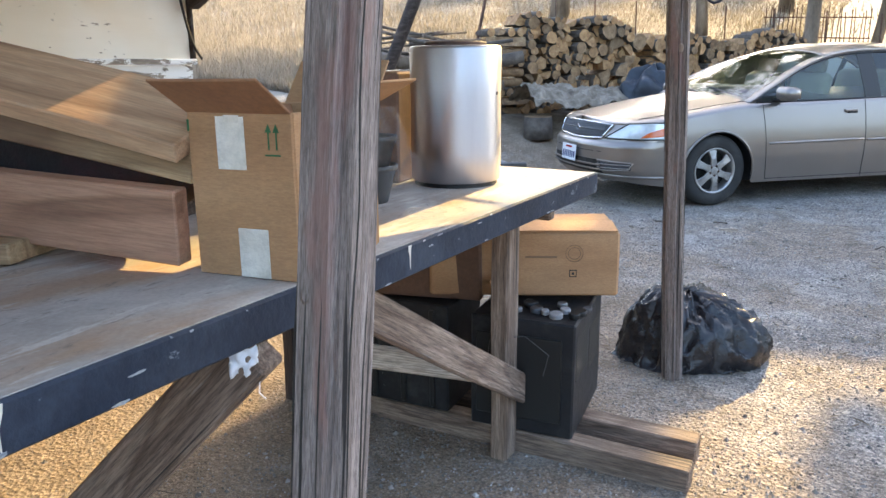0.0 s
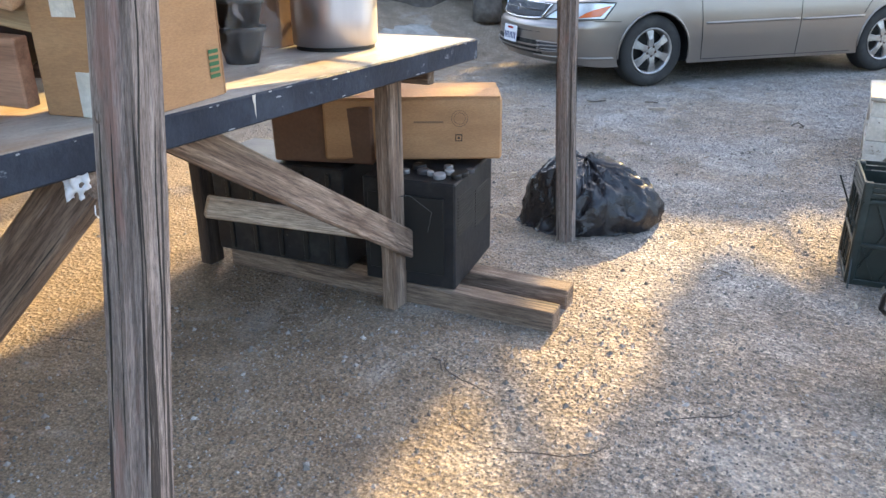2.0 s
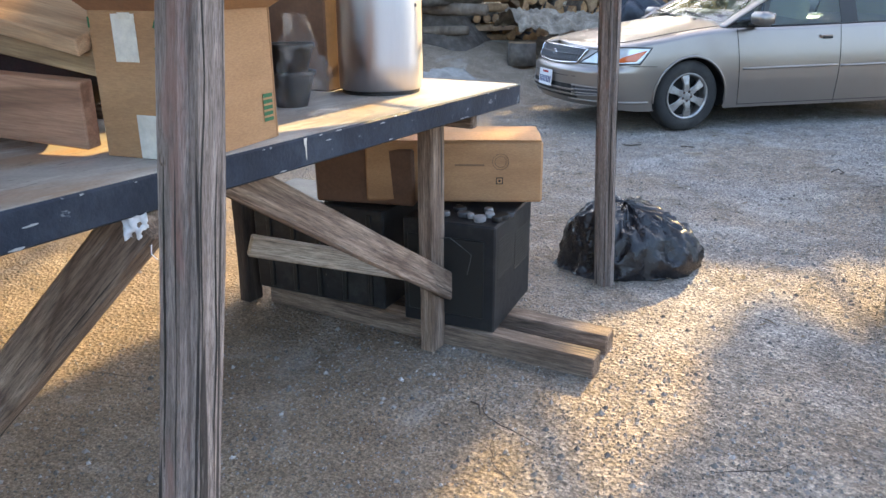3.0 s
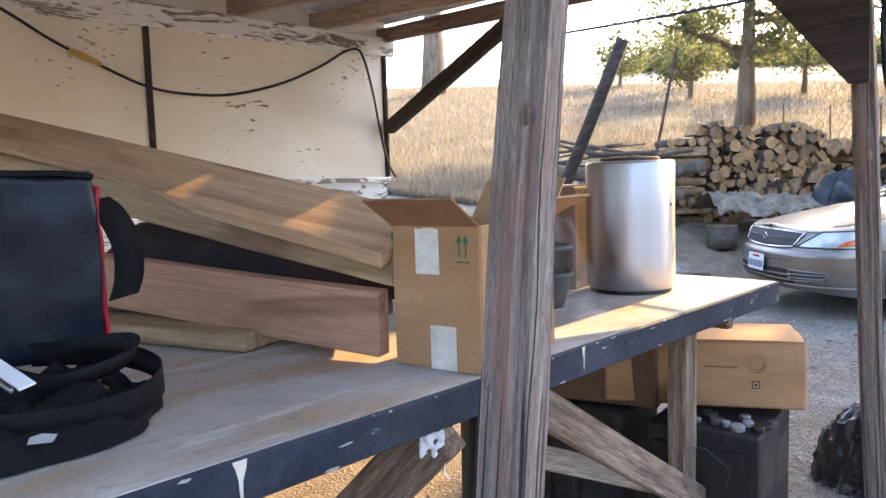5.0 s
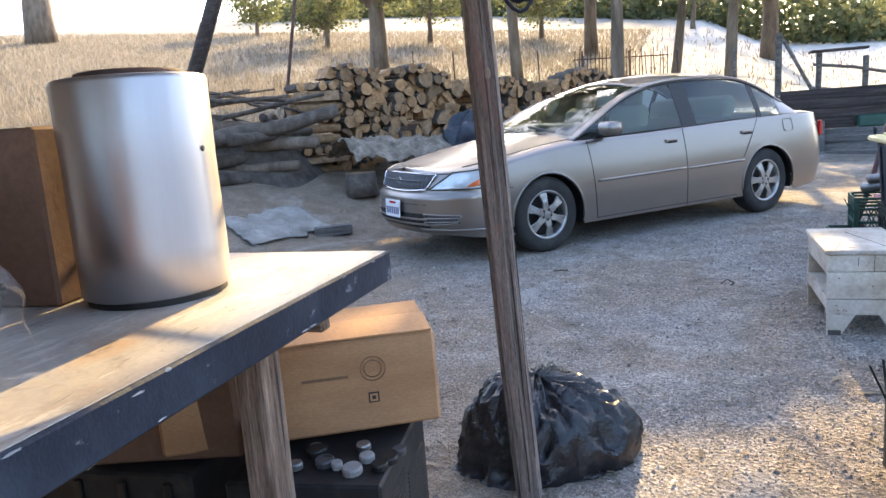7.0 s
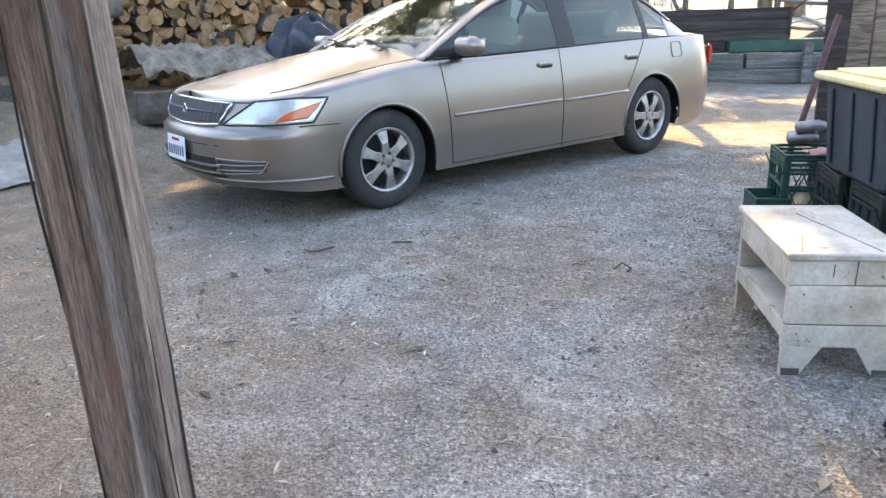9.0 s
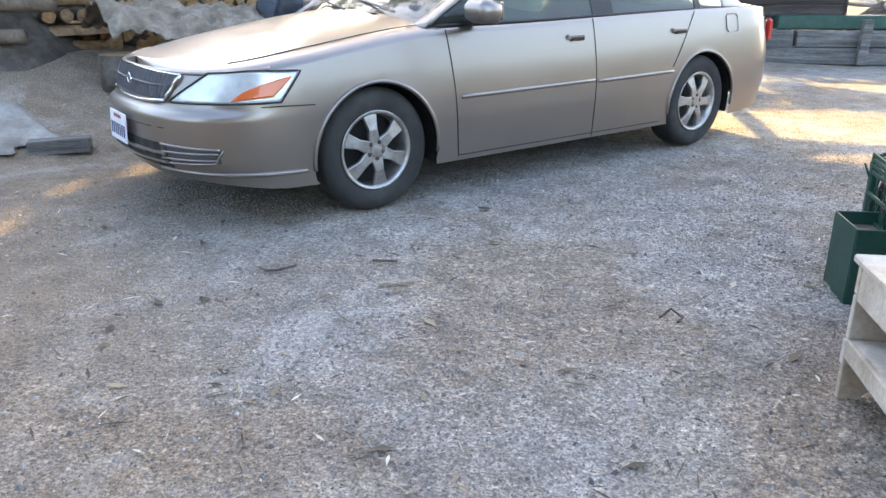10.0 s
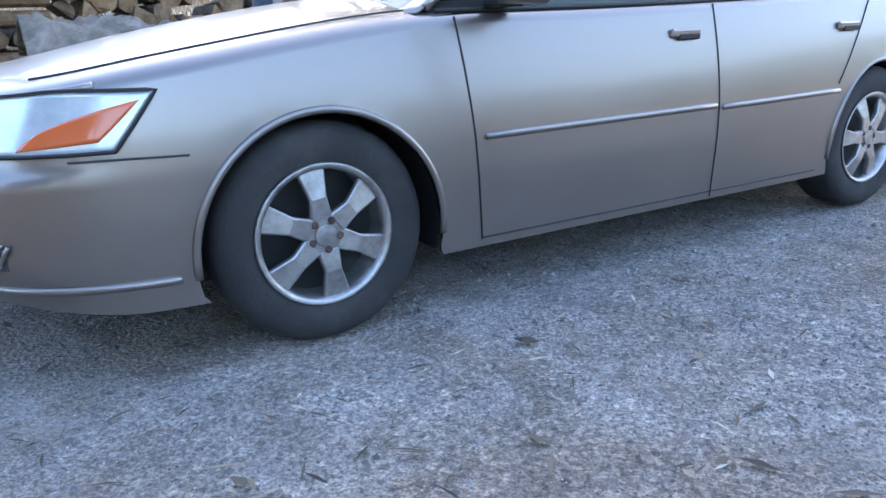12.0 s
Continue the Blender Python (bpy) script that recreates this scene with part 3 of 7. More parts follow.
def shed_wall():
    wall = thing("wall_west", Matrix(), "peeling white painted board wall of the open shed", "wall", kind="structure")
    for y0, y1 in ((-2.2, 0.10), (0.11, 1.915), (1.945, 3.675)):
        b = box_bm(0.03, y1 - y0, 0.90, 0.004, 0.004, 6, int(y0 * 10 + 40))
        part("panel", b, M_WALL, wall, m=pose(WX - 0.015, (y0 + y1) / 2, 1.79))
    for y in (1.93, 3.69):
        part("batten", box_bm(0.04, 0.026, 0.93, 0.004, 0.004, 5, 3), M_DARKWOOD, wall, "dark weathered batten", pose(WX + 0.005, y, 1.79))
    part("ledge", box_bm(0.05, 5.95, 0.035, 0.006, 0.008, 14, 5), M_FLAKE, wall, m=pose(WX + 0.012, 0.73, 1.333))
    for k in range(8):
        part("board", box_bm(0.03, 5.95, 0.158, 0.006, 0.006, 12, 20 + k), M_FLAKE, wall, m=pose(WX - 0.03, 0.725, 0.09 + 0.164 * k))
    part("header", box_bm(0.05, 6.05, 0.13, 0.008, 0.006, 12, 9), M_FLAKE, wall, "white flaking header beam", pose(WX + 0.012, 0.75, 2.285))
    part("top_board", box_bm(0.03, 6.2, 0.30, 0.004), M_WALL, wall, m=pose(WX - 0.10, 0.70, 2.40))


shed_wall()
EAVE_X, EAVE_Z, RIDGE_Z = 0.10, 2.17, 2.36


def roof_z(x):
    return RIDGE_Z + (EAVE_Z - RIDGE_Z) * (x - WX) / (EAVE_X - WX)


def shed_roof():
    bm = bmesh.new()
    n = 160
    xs = [WX - 0.35, -3.0, -2.2, -1.6, -1.37, -1.21, -0.98, -0.6, -0.2, EAVE_X + 0.1]
    # Openings added, not known, so that sun reaches the boards on the table.
    gaps = ((-0.98, -0.6, 3.02, 3.24), (-1.37, -1.21, 2.70, 2.96))
    rows = []
    for i in range(n + 1):
        row = []
        for x in xs:
            end = 3.84 - 0.55 * (x - WX) / (EAVE_X - WX)
            y = -2.3 + (end + 2.3) * i / n
            row.append(bm.verts.new((x, y, roof_z(x) + 0.125 + 0.009 * math.cos(2 * math.pi * i / 3.0))))
        rows.append(row)
    for a, b in zip(rows, rows[1:]):
        for k in range(len(xs) - 1):
            mid = (a[k].co + b[k + 1].co) / 2
            if not any(x0 < mid.x < x1 and y0 < mid.y < y1 for x0, x1, y0, y1 in gaps):
                bm.faces.new((a[k], a[k + 1], b[k + 1], b[k]))
    bmesh.ops.solidify(bm, geom=list(bm.faces), thickness=0.004)
    tagged(part("ceiling", bm, M_ROOF), "dark corrugated sheet roof over the open shed, gaps added to let sun onto the boards", "roof", kind="structure")
    for i, y in enumerate((-1.9, -1.15, -0.4, 0.35, 1.10, 1.85, 2.52, 3.14)):
        ob = beam("rafter", (WX - 0.1, y, roof_z(WX) + 0.05), (EAVE_X, y, roof_z(EAVE_X) + 0.05), 0.045, 0.115, M_RAFTER, seed=30 + i)
        tagged(ob, "pale rough-sawn rafter under the shed roof", "rafter", "rafters of the shed", "structure")
    ob = beam("barge_rafter", (WX - 0.1, 3.74, roof_z(WX) + 0.02), (EAVE_X, 3.2, roof_z(EAVE_X) + 0.02), 0.05, 0.10, M_OLD, seed=44)
    tagged(ob, "old dark end rafter of the shed roof", "rafter", "", "structure")
    ob = beam("eave_beam", (-0.20, -2.2, 2.115), (-0.36, 3.24, 2.115), 0.09, 0.10, M_OLD, seed=45)
    tagged(ob, "old brown beam carried by the shed posts", "beam", "", "structure")


shed_roof()


def post_thing(base, top, w, d, label, seed, turn=0):
    bm = bmesh.new()
    bmesh.ops.create_cube(bm, size=1)
    n = (Vector(top) - Vector(base)).length
    bmesh.ops.scale(bm, vec=(n, w, d), verts=bm.verts)
    bmesh.ops.subdivide_edges(bm, edges=[e for e in bm.edges if abs((e.verts[0].co - e.verts[1].co).x) > 0.1], cuts=40)
    bmesh.ops.bevel(bm, geom=[e for e in bm.edges if len(e.link_faces) == 2 and e.calc_face_angle() > 0.5], offset=0.02, segments=2, affect="EDGES")
    for v in bm.verts:
        v.co += noise.noise_vector(Vector((v.co.x * 2.0, v.co.y * 6, v.co.z * 6 + seed))) * 0.006
        v.co.y += 0.006 * noise.noise(Vector((v.co.x * 1.1, seed, 0)))
        v.co.z += 0.006 * noise.noise(Vector((v.co.x * 1.1, 0, seed)))
    p, q = Vector(base), Vector(top)
    post = thing("post", Matrix.Translation(p), label, "post", "posts of the shed", "structure")
    body = part("shaft", bm, M_POST, post, m=Matrix.Translation(-p) @ along(p, q, turn))
    crack = [(-0.46 * n + 0.92 * n * i / 30, 0.004 * noise.noise(Vector((i * 0.35, seed, 1))) - 0.004, 0) for i in range(31)]
    for side, off in ((1, 0.012), (-1, -0.008), (1, -0.016), (-1, 0.018)):
        bmc = tube_bm([(a, b + off, (d / 2 - 0.0005) * side) for a, b, c in crack], 0.0016, 5, [0.0003 + 0.0015 * abs(math.sin(math.pi * i / 15 + off * 60)) for i in range(31)])
        part("crack", bmc, M_BLACKINK, body, "dark drying crack along the grain")
        bmc = tube_bm([(a * 0.9 + off, (w / 2 - 0.0005) * side, b * 1.5 - off) for a, b, c in crack], 0.0016, 5, [0.0003 + 0.0014 * abs(math.sin(math.pi * i / 13 + off * 90)) for i in range(31)])
        part("crack", bmc, M_BLACKINK, body, "dark drying crack along the grain")
    for x, y, g in ((0.175 * n, -0.004, 1.25), (0.150 * n, 0.022, 0.9), (-0.02 * n, -0.014, 0.7), (-0.27 * n, 0.012, 0.8)):
        part("knot", lathe_bm([(0.012, -0.004), (0.010, 0.0008), (0.006, 0.0002), (0.003, -0.0006)], 12), M_OLD, body, "dark knot", pose(x, y, -d / 2, 180) @ Matrix.Diagonal((1.7 * g, g, g, 1)))
    return post


post_thing((-0.147, 0.65, -0.05), (-0.255, 1.085, 2.20), 0.087, 0.086, "weathered grey square post with faded red paint and cracks", 7, 0)
post_thing((-0.278, 3.165, -0.05), (-0.395, 3.225, 2.12), 0.078, 0.078, "slim weathered grey-brown post beside the black sack", 19, 0)


def gusset():
    bm = slab_bm([(-0.395, 1.63), (-0.325, 1.63), (-0.33, 2.10), (-0.78, 2.10)], 0.02, 0.002)
    ob = part("gusset_board", bm, M_DARKWOOD, m=pose(0, 3.13, 0, 90))
    tagged(ob, "dark triangular board nailed to the post under the roof", "board", kind="structure")
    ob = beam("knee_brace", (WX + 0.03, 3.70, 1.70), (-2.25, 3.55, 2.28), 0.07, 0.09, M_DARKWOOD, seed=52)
    tagged(ob, "dark diagonal knee brace from wall to end rafter", "brace", kind="structure")
    coil = thing("cable_coil", pose(-0.20, 3.10, 2.06), "coil of dark blue-black cable hung on the post", "cable")
    rng = random.Random(3)
    for k in range(11):
        w, h = rng.uniform(0.055, 0.085), rng.uniform(0.20, 0.27)
        cx, cy = rng.uniform(-0.01, 0.012), rng.uniform(-0.02, 0.02)
        part("loop", tube_bm([(cx + w * math.cos(a), cy + 0.02 * math.sin(2 * a + k), -h + h * math.sin(a) + rng.uniform(-0.004, 0.004)) for a in (2 * math.pi * i / 28 for i in range(29))], 0.006, 6), M_BLUECABLE, coil, smooth=True)
    part("hook", tube_bm([(-0.10, 0.03, 0.02), (-0.03, 0.0, 0.02), (0.0, -0.01, 0.0), (0.02, -0.01, 0.03)], 0.006), M_RUST, coil)


gusset()


def wall_cable():
    pts = [(0.6, 2.40), (1.12, 2.25), (1.40, 2.10), (1.59, 2.01), (1.91, 1.885), (2.2, 1.86), (2.46, 1.88), (2.8, 1.97), (3.1, 2.10), (3.30, 2.21), (3.42, 2.235), (3.48, 2.15), (3.54, 1.95), (3.60, 1.66), (3.66, 1.45), (3.74, 1.33)]
    fine = []
    for i in range(len(pts) - 1):
        for k in range(4):
            u = k / 4
            p0, p1, p2, p3 = (Vector(pts[max(i - 1, 0)]), Vector(pts[i]), Vector(pts[i + 1]), Vector(pts[min(i + 2, len(pts) - 1)]))
            fine.append(0.5 * (2 * p1 + (p2 - p0) * u + (2 * p0 - 5 * p1 + 4 * p2 - p3) * u * u + (3 * p1 - p0 - 3 * p2 + p3) * u ** 3))
    c = part("wall_cable", tube_bm([(WX + 0.05, p.x, p.y) for p in fine], 0.009, 6), M_CABLE, smooth=True)
    tagged(c, "black electric cable sagging along the white wall", "cable")
    part("tape_joint", tube_bm([(WX + 0.05, 1.50, 2.052), (WX + 0.05, 1.56, 2.025), (WX + 0.05, 1.66, 1.985)], 0.02, 8, [0.012, 0.022, 0.011]), M_YELLOWTAPE, c, "yellow taped joint")
    c2 = part("overhead_cable", tube_bm([(-3.4 + 0.55 * i, 5.4 - 0.17 * i, 2.52 - 0.10 * math.sin(math.pi * i / 12.0) - 0.02 * i) for i in range(13)], 0.011, 5), M_CABLE, smooth=True)
    tagged(c2, "dark cable slung beyond the shed roof", "cable")


wall_cable()

# ---- the work table ----
TX0, TX1, TY0, TY1, TZ = -1.66, -0.42, -0.45, 2.515, 0.96


def work_table():
    t = thing("work_table", pose((TX0 + TX1) / 2, (TY0 + TY1) / 2, 0), "large stained work table with navy blue edge on timber legs", "table")
    inv = WORLD[t].inverted()
    lx, ly = TX1 - TX0, TY1 - TY0
    part("tabletop", box_bm(lx - 0.012, ly - 0.012, 0.03, 0.003), M_TOP, t, m=pose(0, 0, TZ - 0.015))
    for name, sx, sy, x, y in (("front_edge", 0.02, ly, lx / 2 - 0.01, 0), ("back_edge", 0.02, ly, -lx / 2 + 0.01, 0), ("end_edge", lx - 0.04, 0.02, 0, ly / 2 - 0.01), ("end_edge", lx - 0.04, 0.02, 0, -ly / 2 + 0.01)):
        part(name, box_bm(sx, sy, 0.068, 0.004), M_FASCIA, t, "navy painted edge, chipped", pose(x, y, TZ - 0.035))
    drips = [(0.53, 0.010, 0.055), (1.37, 0.005, 0.045)]
    rng = random.Random(17)
    for k, (y, w, h) in enumerate(drips):
        j = lambda a: a * rng.uniform(0.7, 1.35)
        o = slab_bm([(-j(w), 0), (j(w), 0), (j(w * 0.8), -h * 0.2), (j(w * 0.45), -h * 0.55), (j(w * 0.3), -j(h) * 0.9), (-j(w * 0.1), -h * 0.95), (-j(w * 0.3), -h * 0.5), (-j(w * 0.75), -h * 0.25)], 0.0012)
        part("paint_drip", o, M_PAPER, t, "white paint drip", inv @ pose(TX1 + 0.0005, y, TZ - 0.003, 90, 0, 90))
    chips = random.Random(23)
    for k in range(26):
        w, h = chips.uniform(0.003, 0.018), chips.uniform(0.0015, 0.006)
        zc = chips.choice((-0.064, -0.062, -0.004, -0.006, chips.uniform(-0.05, -0.01)))
        o = slab_bm([(w * chips.uniform(0.6, 1.1) * math.cos(a), h * chips.uniform(0.4, 1.0) * math.sin(a) * 0.6) for a in (2 * math.pi * i / 9 for i in range(9))], 0.0008)
        part("paint_chip", o, M_CHIP, t, "pale worn chip in the navy paint", inv @ pose(TX1 + 0.0005, chips.uniform(TY0 + 0.1, TY1 - 0.05), TZ + zc, 90, 0, 90))
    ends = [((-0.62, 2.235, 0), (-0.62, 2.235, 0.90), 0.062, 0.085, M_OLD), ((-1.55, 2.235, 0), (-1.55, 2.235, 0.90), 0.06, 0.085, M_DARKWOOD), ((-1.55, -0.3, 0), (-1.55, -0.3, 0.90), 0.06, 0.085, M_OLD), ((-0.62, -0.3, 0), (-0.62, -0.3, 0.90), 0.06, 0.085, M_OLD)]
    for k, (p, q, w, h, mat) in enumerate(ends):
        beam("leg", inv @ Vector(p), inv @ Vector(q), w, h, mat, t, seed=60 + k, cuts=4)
    beam("diagonal_brace", inv @ Vector((-0.575, 1.18, 0.93)), inv @ Vector((-0.575, 2.32, 0.215)), 0.03, 0.095, M_OLD, t, "worn plywood-edged diagonal brace", seed=71)
    beam("slanting_leg", inv @ Vector((-1.270, 0.674, -0.020)), inv @ Vector((-0.436, 0.942, 0.890)), 0.075, 0.10, M_OLD, t, seed=72)
    beam("crossbar", inv @ Vector((-1.045, 1.767, 0.475)), inv @ Vector((-0.645, 2.28, 0.28)), 0.035, 0.075, M_RAFTER, t, "pale stripped pole", seed=73)
    beam("apron", inv @ Vector((-0.66, -0.4, 0.865)), inv @ Vector((-0.66, 2.3, 0.865)), 0.04, 0.07, M_OLD, t, seed=74)
    beam("apron", inv @ Vector((-1.6, 2.33, 0.86)), inv @ Vector((-0.5, 2.33, 0.86)), 0.04, 0.07, M_OLD, t, seed=75)


work_table()

# ---- things on the table ----
def metal_can():
    c = thing("metal_drum", pose(-0.735, 2.115, TZ), "tall brushed metal drum with a dented lid on the table", "drum")
    prof = [(0.128, 0.012), (0.135, 0.016), (0.1365, 0.10), (0.135, 0.25), (0.1365, 0.395), (0.133, 0.403), (0.126, 0.405)]
    part("body", lathe_bm(prof, 56), M_TIN, c, smooth=True)
    part("base_rim", lathe_bm([(0.12, 0), (0.126, 0), (0.126, 0.013), (0.12, 0.013)], 40), M_BLACK, c)
    part("lid", lathe_bm([(0.09, 0.4045), (0.092, 0.414), (0.085, 0.417), (0.02, 0.416)], 40), M_RUST, c, "thin rusty lid plate", smooth=True)
    part("dent_mark", lathe_bm([(0.006, 0), (0.004, 0.0012)], 10), M_DARKGREY, c, "", pose(0.1365, 0.004, 0.27, 0, 90))


metal_can()


def carton(name, m, sx, sy, sz, label, flaps=False, mat=None):
    c = thing(name, m, label, "box")
    mat = mat or M_CARD
    th = 0.005
    if flaps:
        for nm, a, b, x, y in (("side", sx, th, 0, -sy / 2), ("side", sx, th, 0, sy / 2), ("side", th, sy - 2 * th, -sx / 2 + th / 2, 0), ("side", th, sy - 2 * th, sx / 2 - th / 2, 0)):
            part(nm, box_bm(a, b, sz, 0.0015, 0.002, 3, int(x * 99 + 9)), [mat], c, m=pose(x, y, sz / 2))
        part("bottom", box_bm(sx - 0.012, sy - 0.004, th, 0.001), M_CARDIN, c, m=pose(0, 0, th / 2))
    else:
        part("body", box_bm(sx, sy, sz, 0.006, 0.004, 5, 11, True), mat, c)
    return c


def open_box():
    # local x runs along the front face, local -y looks at the yard corner
    sx, sy, sz = 0.205, 0.30, 0.283
    m = pose(-0.531, 1.035, TZ, 0, 0, 9.5) @ pose(0, sy / 2, 0.0)
    b = carton("open_carton", m, sx, sy, sz, "open cardboard box with flaps up and green arrows", True)
    front = part("flap", box_bm(sx, 0.005, 0.105, 0.0015, 0.003, 3, 4, True), M_CARDIN, b, "front flap folded outwards", pose(0, -sy / 2, sz, 58))
    part("flap", box_bm(sx, 0.005, 0.11, 0.0015, 0.003, 3, 5, True), M_CARD, b, "", pose(0, sy / 2, sz, -42))
    part("flap", box_bm(0.005, sy, 0.10, 0.0015, 0.003, 3, 6, True), M_CARDIN, b, "", pose(-sx / 2 + 0.012, 0, sz - 0.004, 0, 168))
    part("flap", box_bm(0.005, sy - 0.06, 0.10, 0.0015, 0.004, 3, 8, True), M_CARD, b, "torn side flap", pose(sx / 2, 0.03, sz, 0, 62))
    fy = -sy / 2 - 0.0036
    part("label", box_bm(0.056, 0.0012, 0.088, 0.0004, 0.0008, 3, 2), M_PAPER, b, "wrinkled pale tape label", pose(-0.016, fy, 0.232))
    part("label", box_bm(0.060, 0.0012, 0.086, 0.0004, 0.0008, 3, 3), M_PAPER, b, "wrinkled pale tape label", pose(0.016, fy, 0.045))
    part("label", box_bm(0.030, 0.0016, 0.012, 0.0004), M_PAPER, b, "", pose(-0.012, fy - 0.0008, 0.272))
    for x in (0.058, 0.073):
        part("arrow", joined([moved(box_bm(0.0026, 0.0008, 0.030, 0), pose(0, 0, 0)), moved(slab_bm([(-0.006, 0), (0.006, 0), (0, 0.014)], 0.0008), pose(0, 0.0004, 0.013, 90))]), M_INK, b, "green printed arrow", pose(x, fy, 0.238))
    part("arrow_bar", box_bm(0.030, 0.0008, 0.0028, 0), M_INK, b, "", pose(0.065, fy, 0.214))
    for k in range(5):
        part("print_bar", box_bm(0.0008, 0.034, 0.008, 0), M_INK, b, "green printed bars", pose(sx / 2 + 0.0034, 0.115, 0.045 + 0.013 * k))
    part("edge_print", box_bm(0.004, 0.0009, 0.02, 0), M_INK, b, "", pose(-sx / 2 + 0.002, fy, 0.26))


open_box()


def plastic_bag():
    def f(u, v):
        n1 = noise.noise(Vector((u * 3, v * 4, 3)))
        n2 = noise.noise(Vector((u * 9, v * 7, 5)))
        return (0.13 * (u - 0.5) * (0.6 + 0.8 * v) + 0.035 * n1 + 0.03 * v, 0.05 * n1 + 0.03 * n2 + 0.02 * math.sin(u * 16), 0.25 * (1 - v) + 0.006 + 0.012 * abs(n2))
    b = part("plastic_bag", sheet_bm(f, 30, 30), M_FILM, smooth=True, m=pose(-0.655, 1.62, TZ, 0, 0, 25))
    tagged(b, "crumpled clear plastic bag beside the drum", "bag")
    def g(u, v):
        return (0.10 * (u - 0.5) + 0.02 * noise.noise(Vector((u * 4, v * 4, 2))), 0.13 * (v - 0.5), 0.012 + 0.022 * abs(noise.noise(Vector((u * 5, v * 5, 7)))))
    part("loose_end", sheet_bm(g, 10, 12), M_FILM, b, m=pose(0.11, -0.08, 0))
    pot = thing("stacked_pots", pose(-0.77, 1.72, TZ), "stack of dark plastic pots behind the carton", "pots")
    for k, z in enumerate((0.0, 0.075)):
        part("pot", lathe_bm([(0.045, z), (0.068, z + 0.085), (0.074, z + 0.088), (0.074, z + 0.10), (0.066, z + 0.10), (0.05, z + 0.03)], 24), M_BLACK, pot, smooth=True)
    c = carton("small_carton", pose(-1.03, 2.16, TZ, 0, 0, 8), 0.27, 0.34, 0.33, "cardboard carton behind the drum, coloured dark brown for shade", mat=M_CARDSHADE)
    part("tape", box_bm(0.05, 0.345, 0.0012, 0), M_PAPER, c, "", pose(0, 0, 0.3335))
    c = carton("flat_carton", pose(-1.0, 1.62, TZ, 0, 0, 4), 0.22, 0.28, 0.20, "dark brown cardboard carton on the table", mat=M_CARDIN)


plastic_bag()


def boards_on_table():
    def board(p, q, w, h, mat, label, seed, roll=0, name="board"):
        ob = beam(name, p, q, w, h, mat, None, "", roll, 0.003, 0.003, 10, seed)
        return tagged(ob, label, "board", "boards on the table")
    board((-0.655, 1.005, 1.043), (-1.95, 0.70, 1.12), 0.038, 0.135, M_PINE, "reddish-brown pine board standing on its edge", 81, -4)
    board((-0.645, 1.048, 1.158), (-2.85, 0.535, 1.550), 0.05, 0.085, M_PINE2, "yellowish treated board with dark grain streaks", 82, -4)
    board((-0.645, 1.080, 1.207), (-2.465, 0.757, 1.562), 0.20, 0.036, M_TAN, "wide tan planed board with a sunlit top", 83, -20)
    board((-0.98, 0.93, 0.985), (-2.0, 0.58, 0.985), 0.14, 0.04, M_PINE2, "short board lying flat on the table", 84)
    board((-1.05, 1.35, 0.98), (-2.0, 1.05, 0.98), 0.10, 0.038, M_OLD, "brown offcut lying flat on the table", 85)
    board((-1.60, 0.98, 1.02), (-1.95, 0.16, 1.02), 0.09, 0.09, M_OLD, "old brown block under the stacked boards", 86)
    board((-1.55, 0.20, 1.00), (-2.9, -0.1, 1.06), 0.14, 0.04, M_RAFTER, "pale board sticking out past the table", 87)


boards_on_table()


def cloth_roll():
    def roll(u, v):
        a = 2 * math.pi * v
        r = 0.115 * (1 + 0.25 * noise.noise(Vector((u * 4, math.cos(a) * 1.5, math.sin(a) * 1.5)))) * min(1.0, 0.12 + 5 * u, 0.12 + 5 * (1 - u))
        return (-0.56 + 1.12 * u, 0.8 * r * math.cos(a), max(0.128 + 1.1 * r * math.sin(a) + 0.012 * noise.noise(Vector((u * 14, v * 9, 2))), 0.002))
    b = part("cloth_roll", sheet_bm(roll, 60, 28), surface("black and maroon cloth", (0.006, 0.005, 0.006), (0.014, 0.009, 0.011), (0.055, 0.014, 0.018), 7, 0.8, 0.5, 90), smooth=True, m=pose(-1.33, 1.045, TZ, 0, 0, 14))
    tagged(b, "rolled black and maroon cloth behind the boards", "cloth")


cloth_roll()


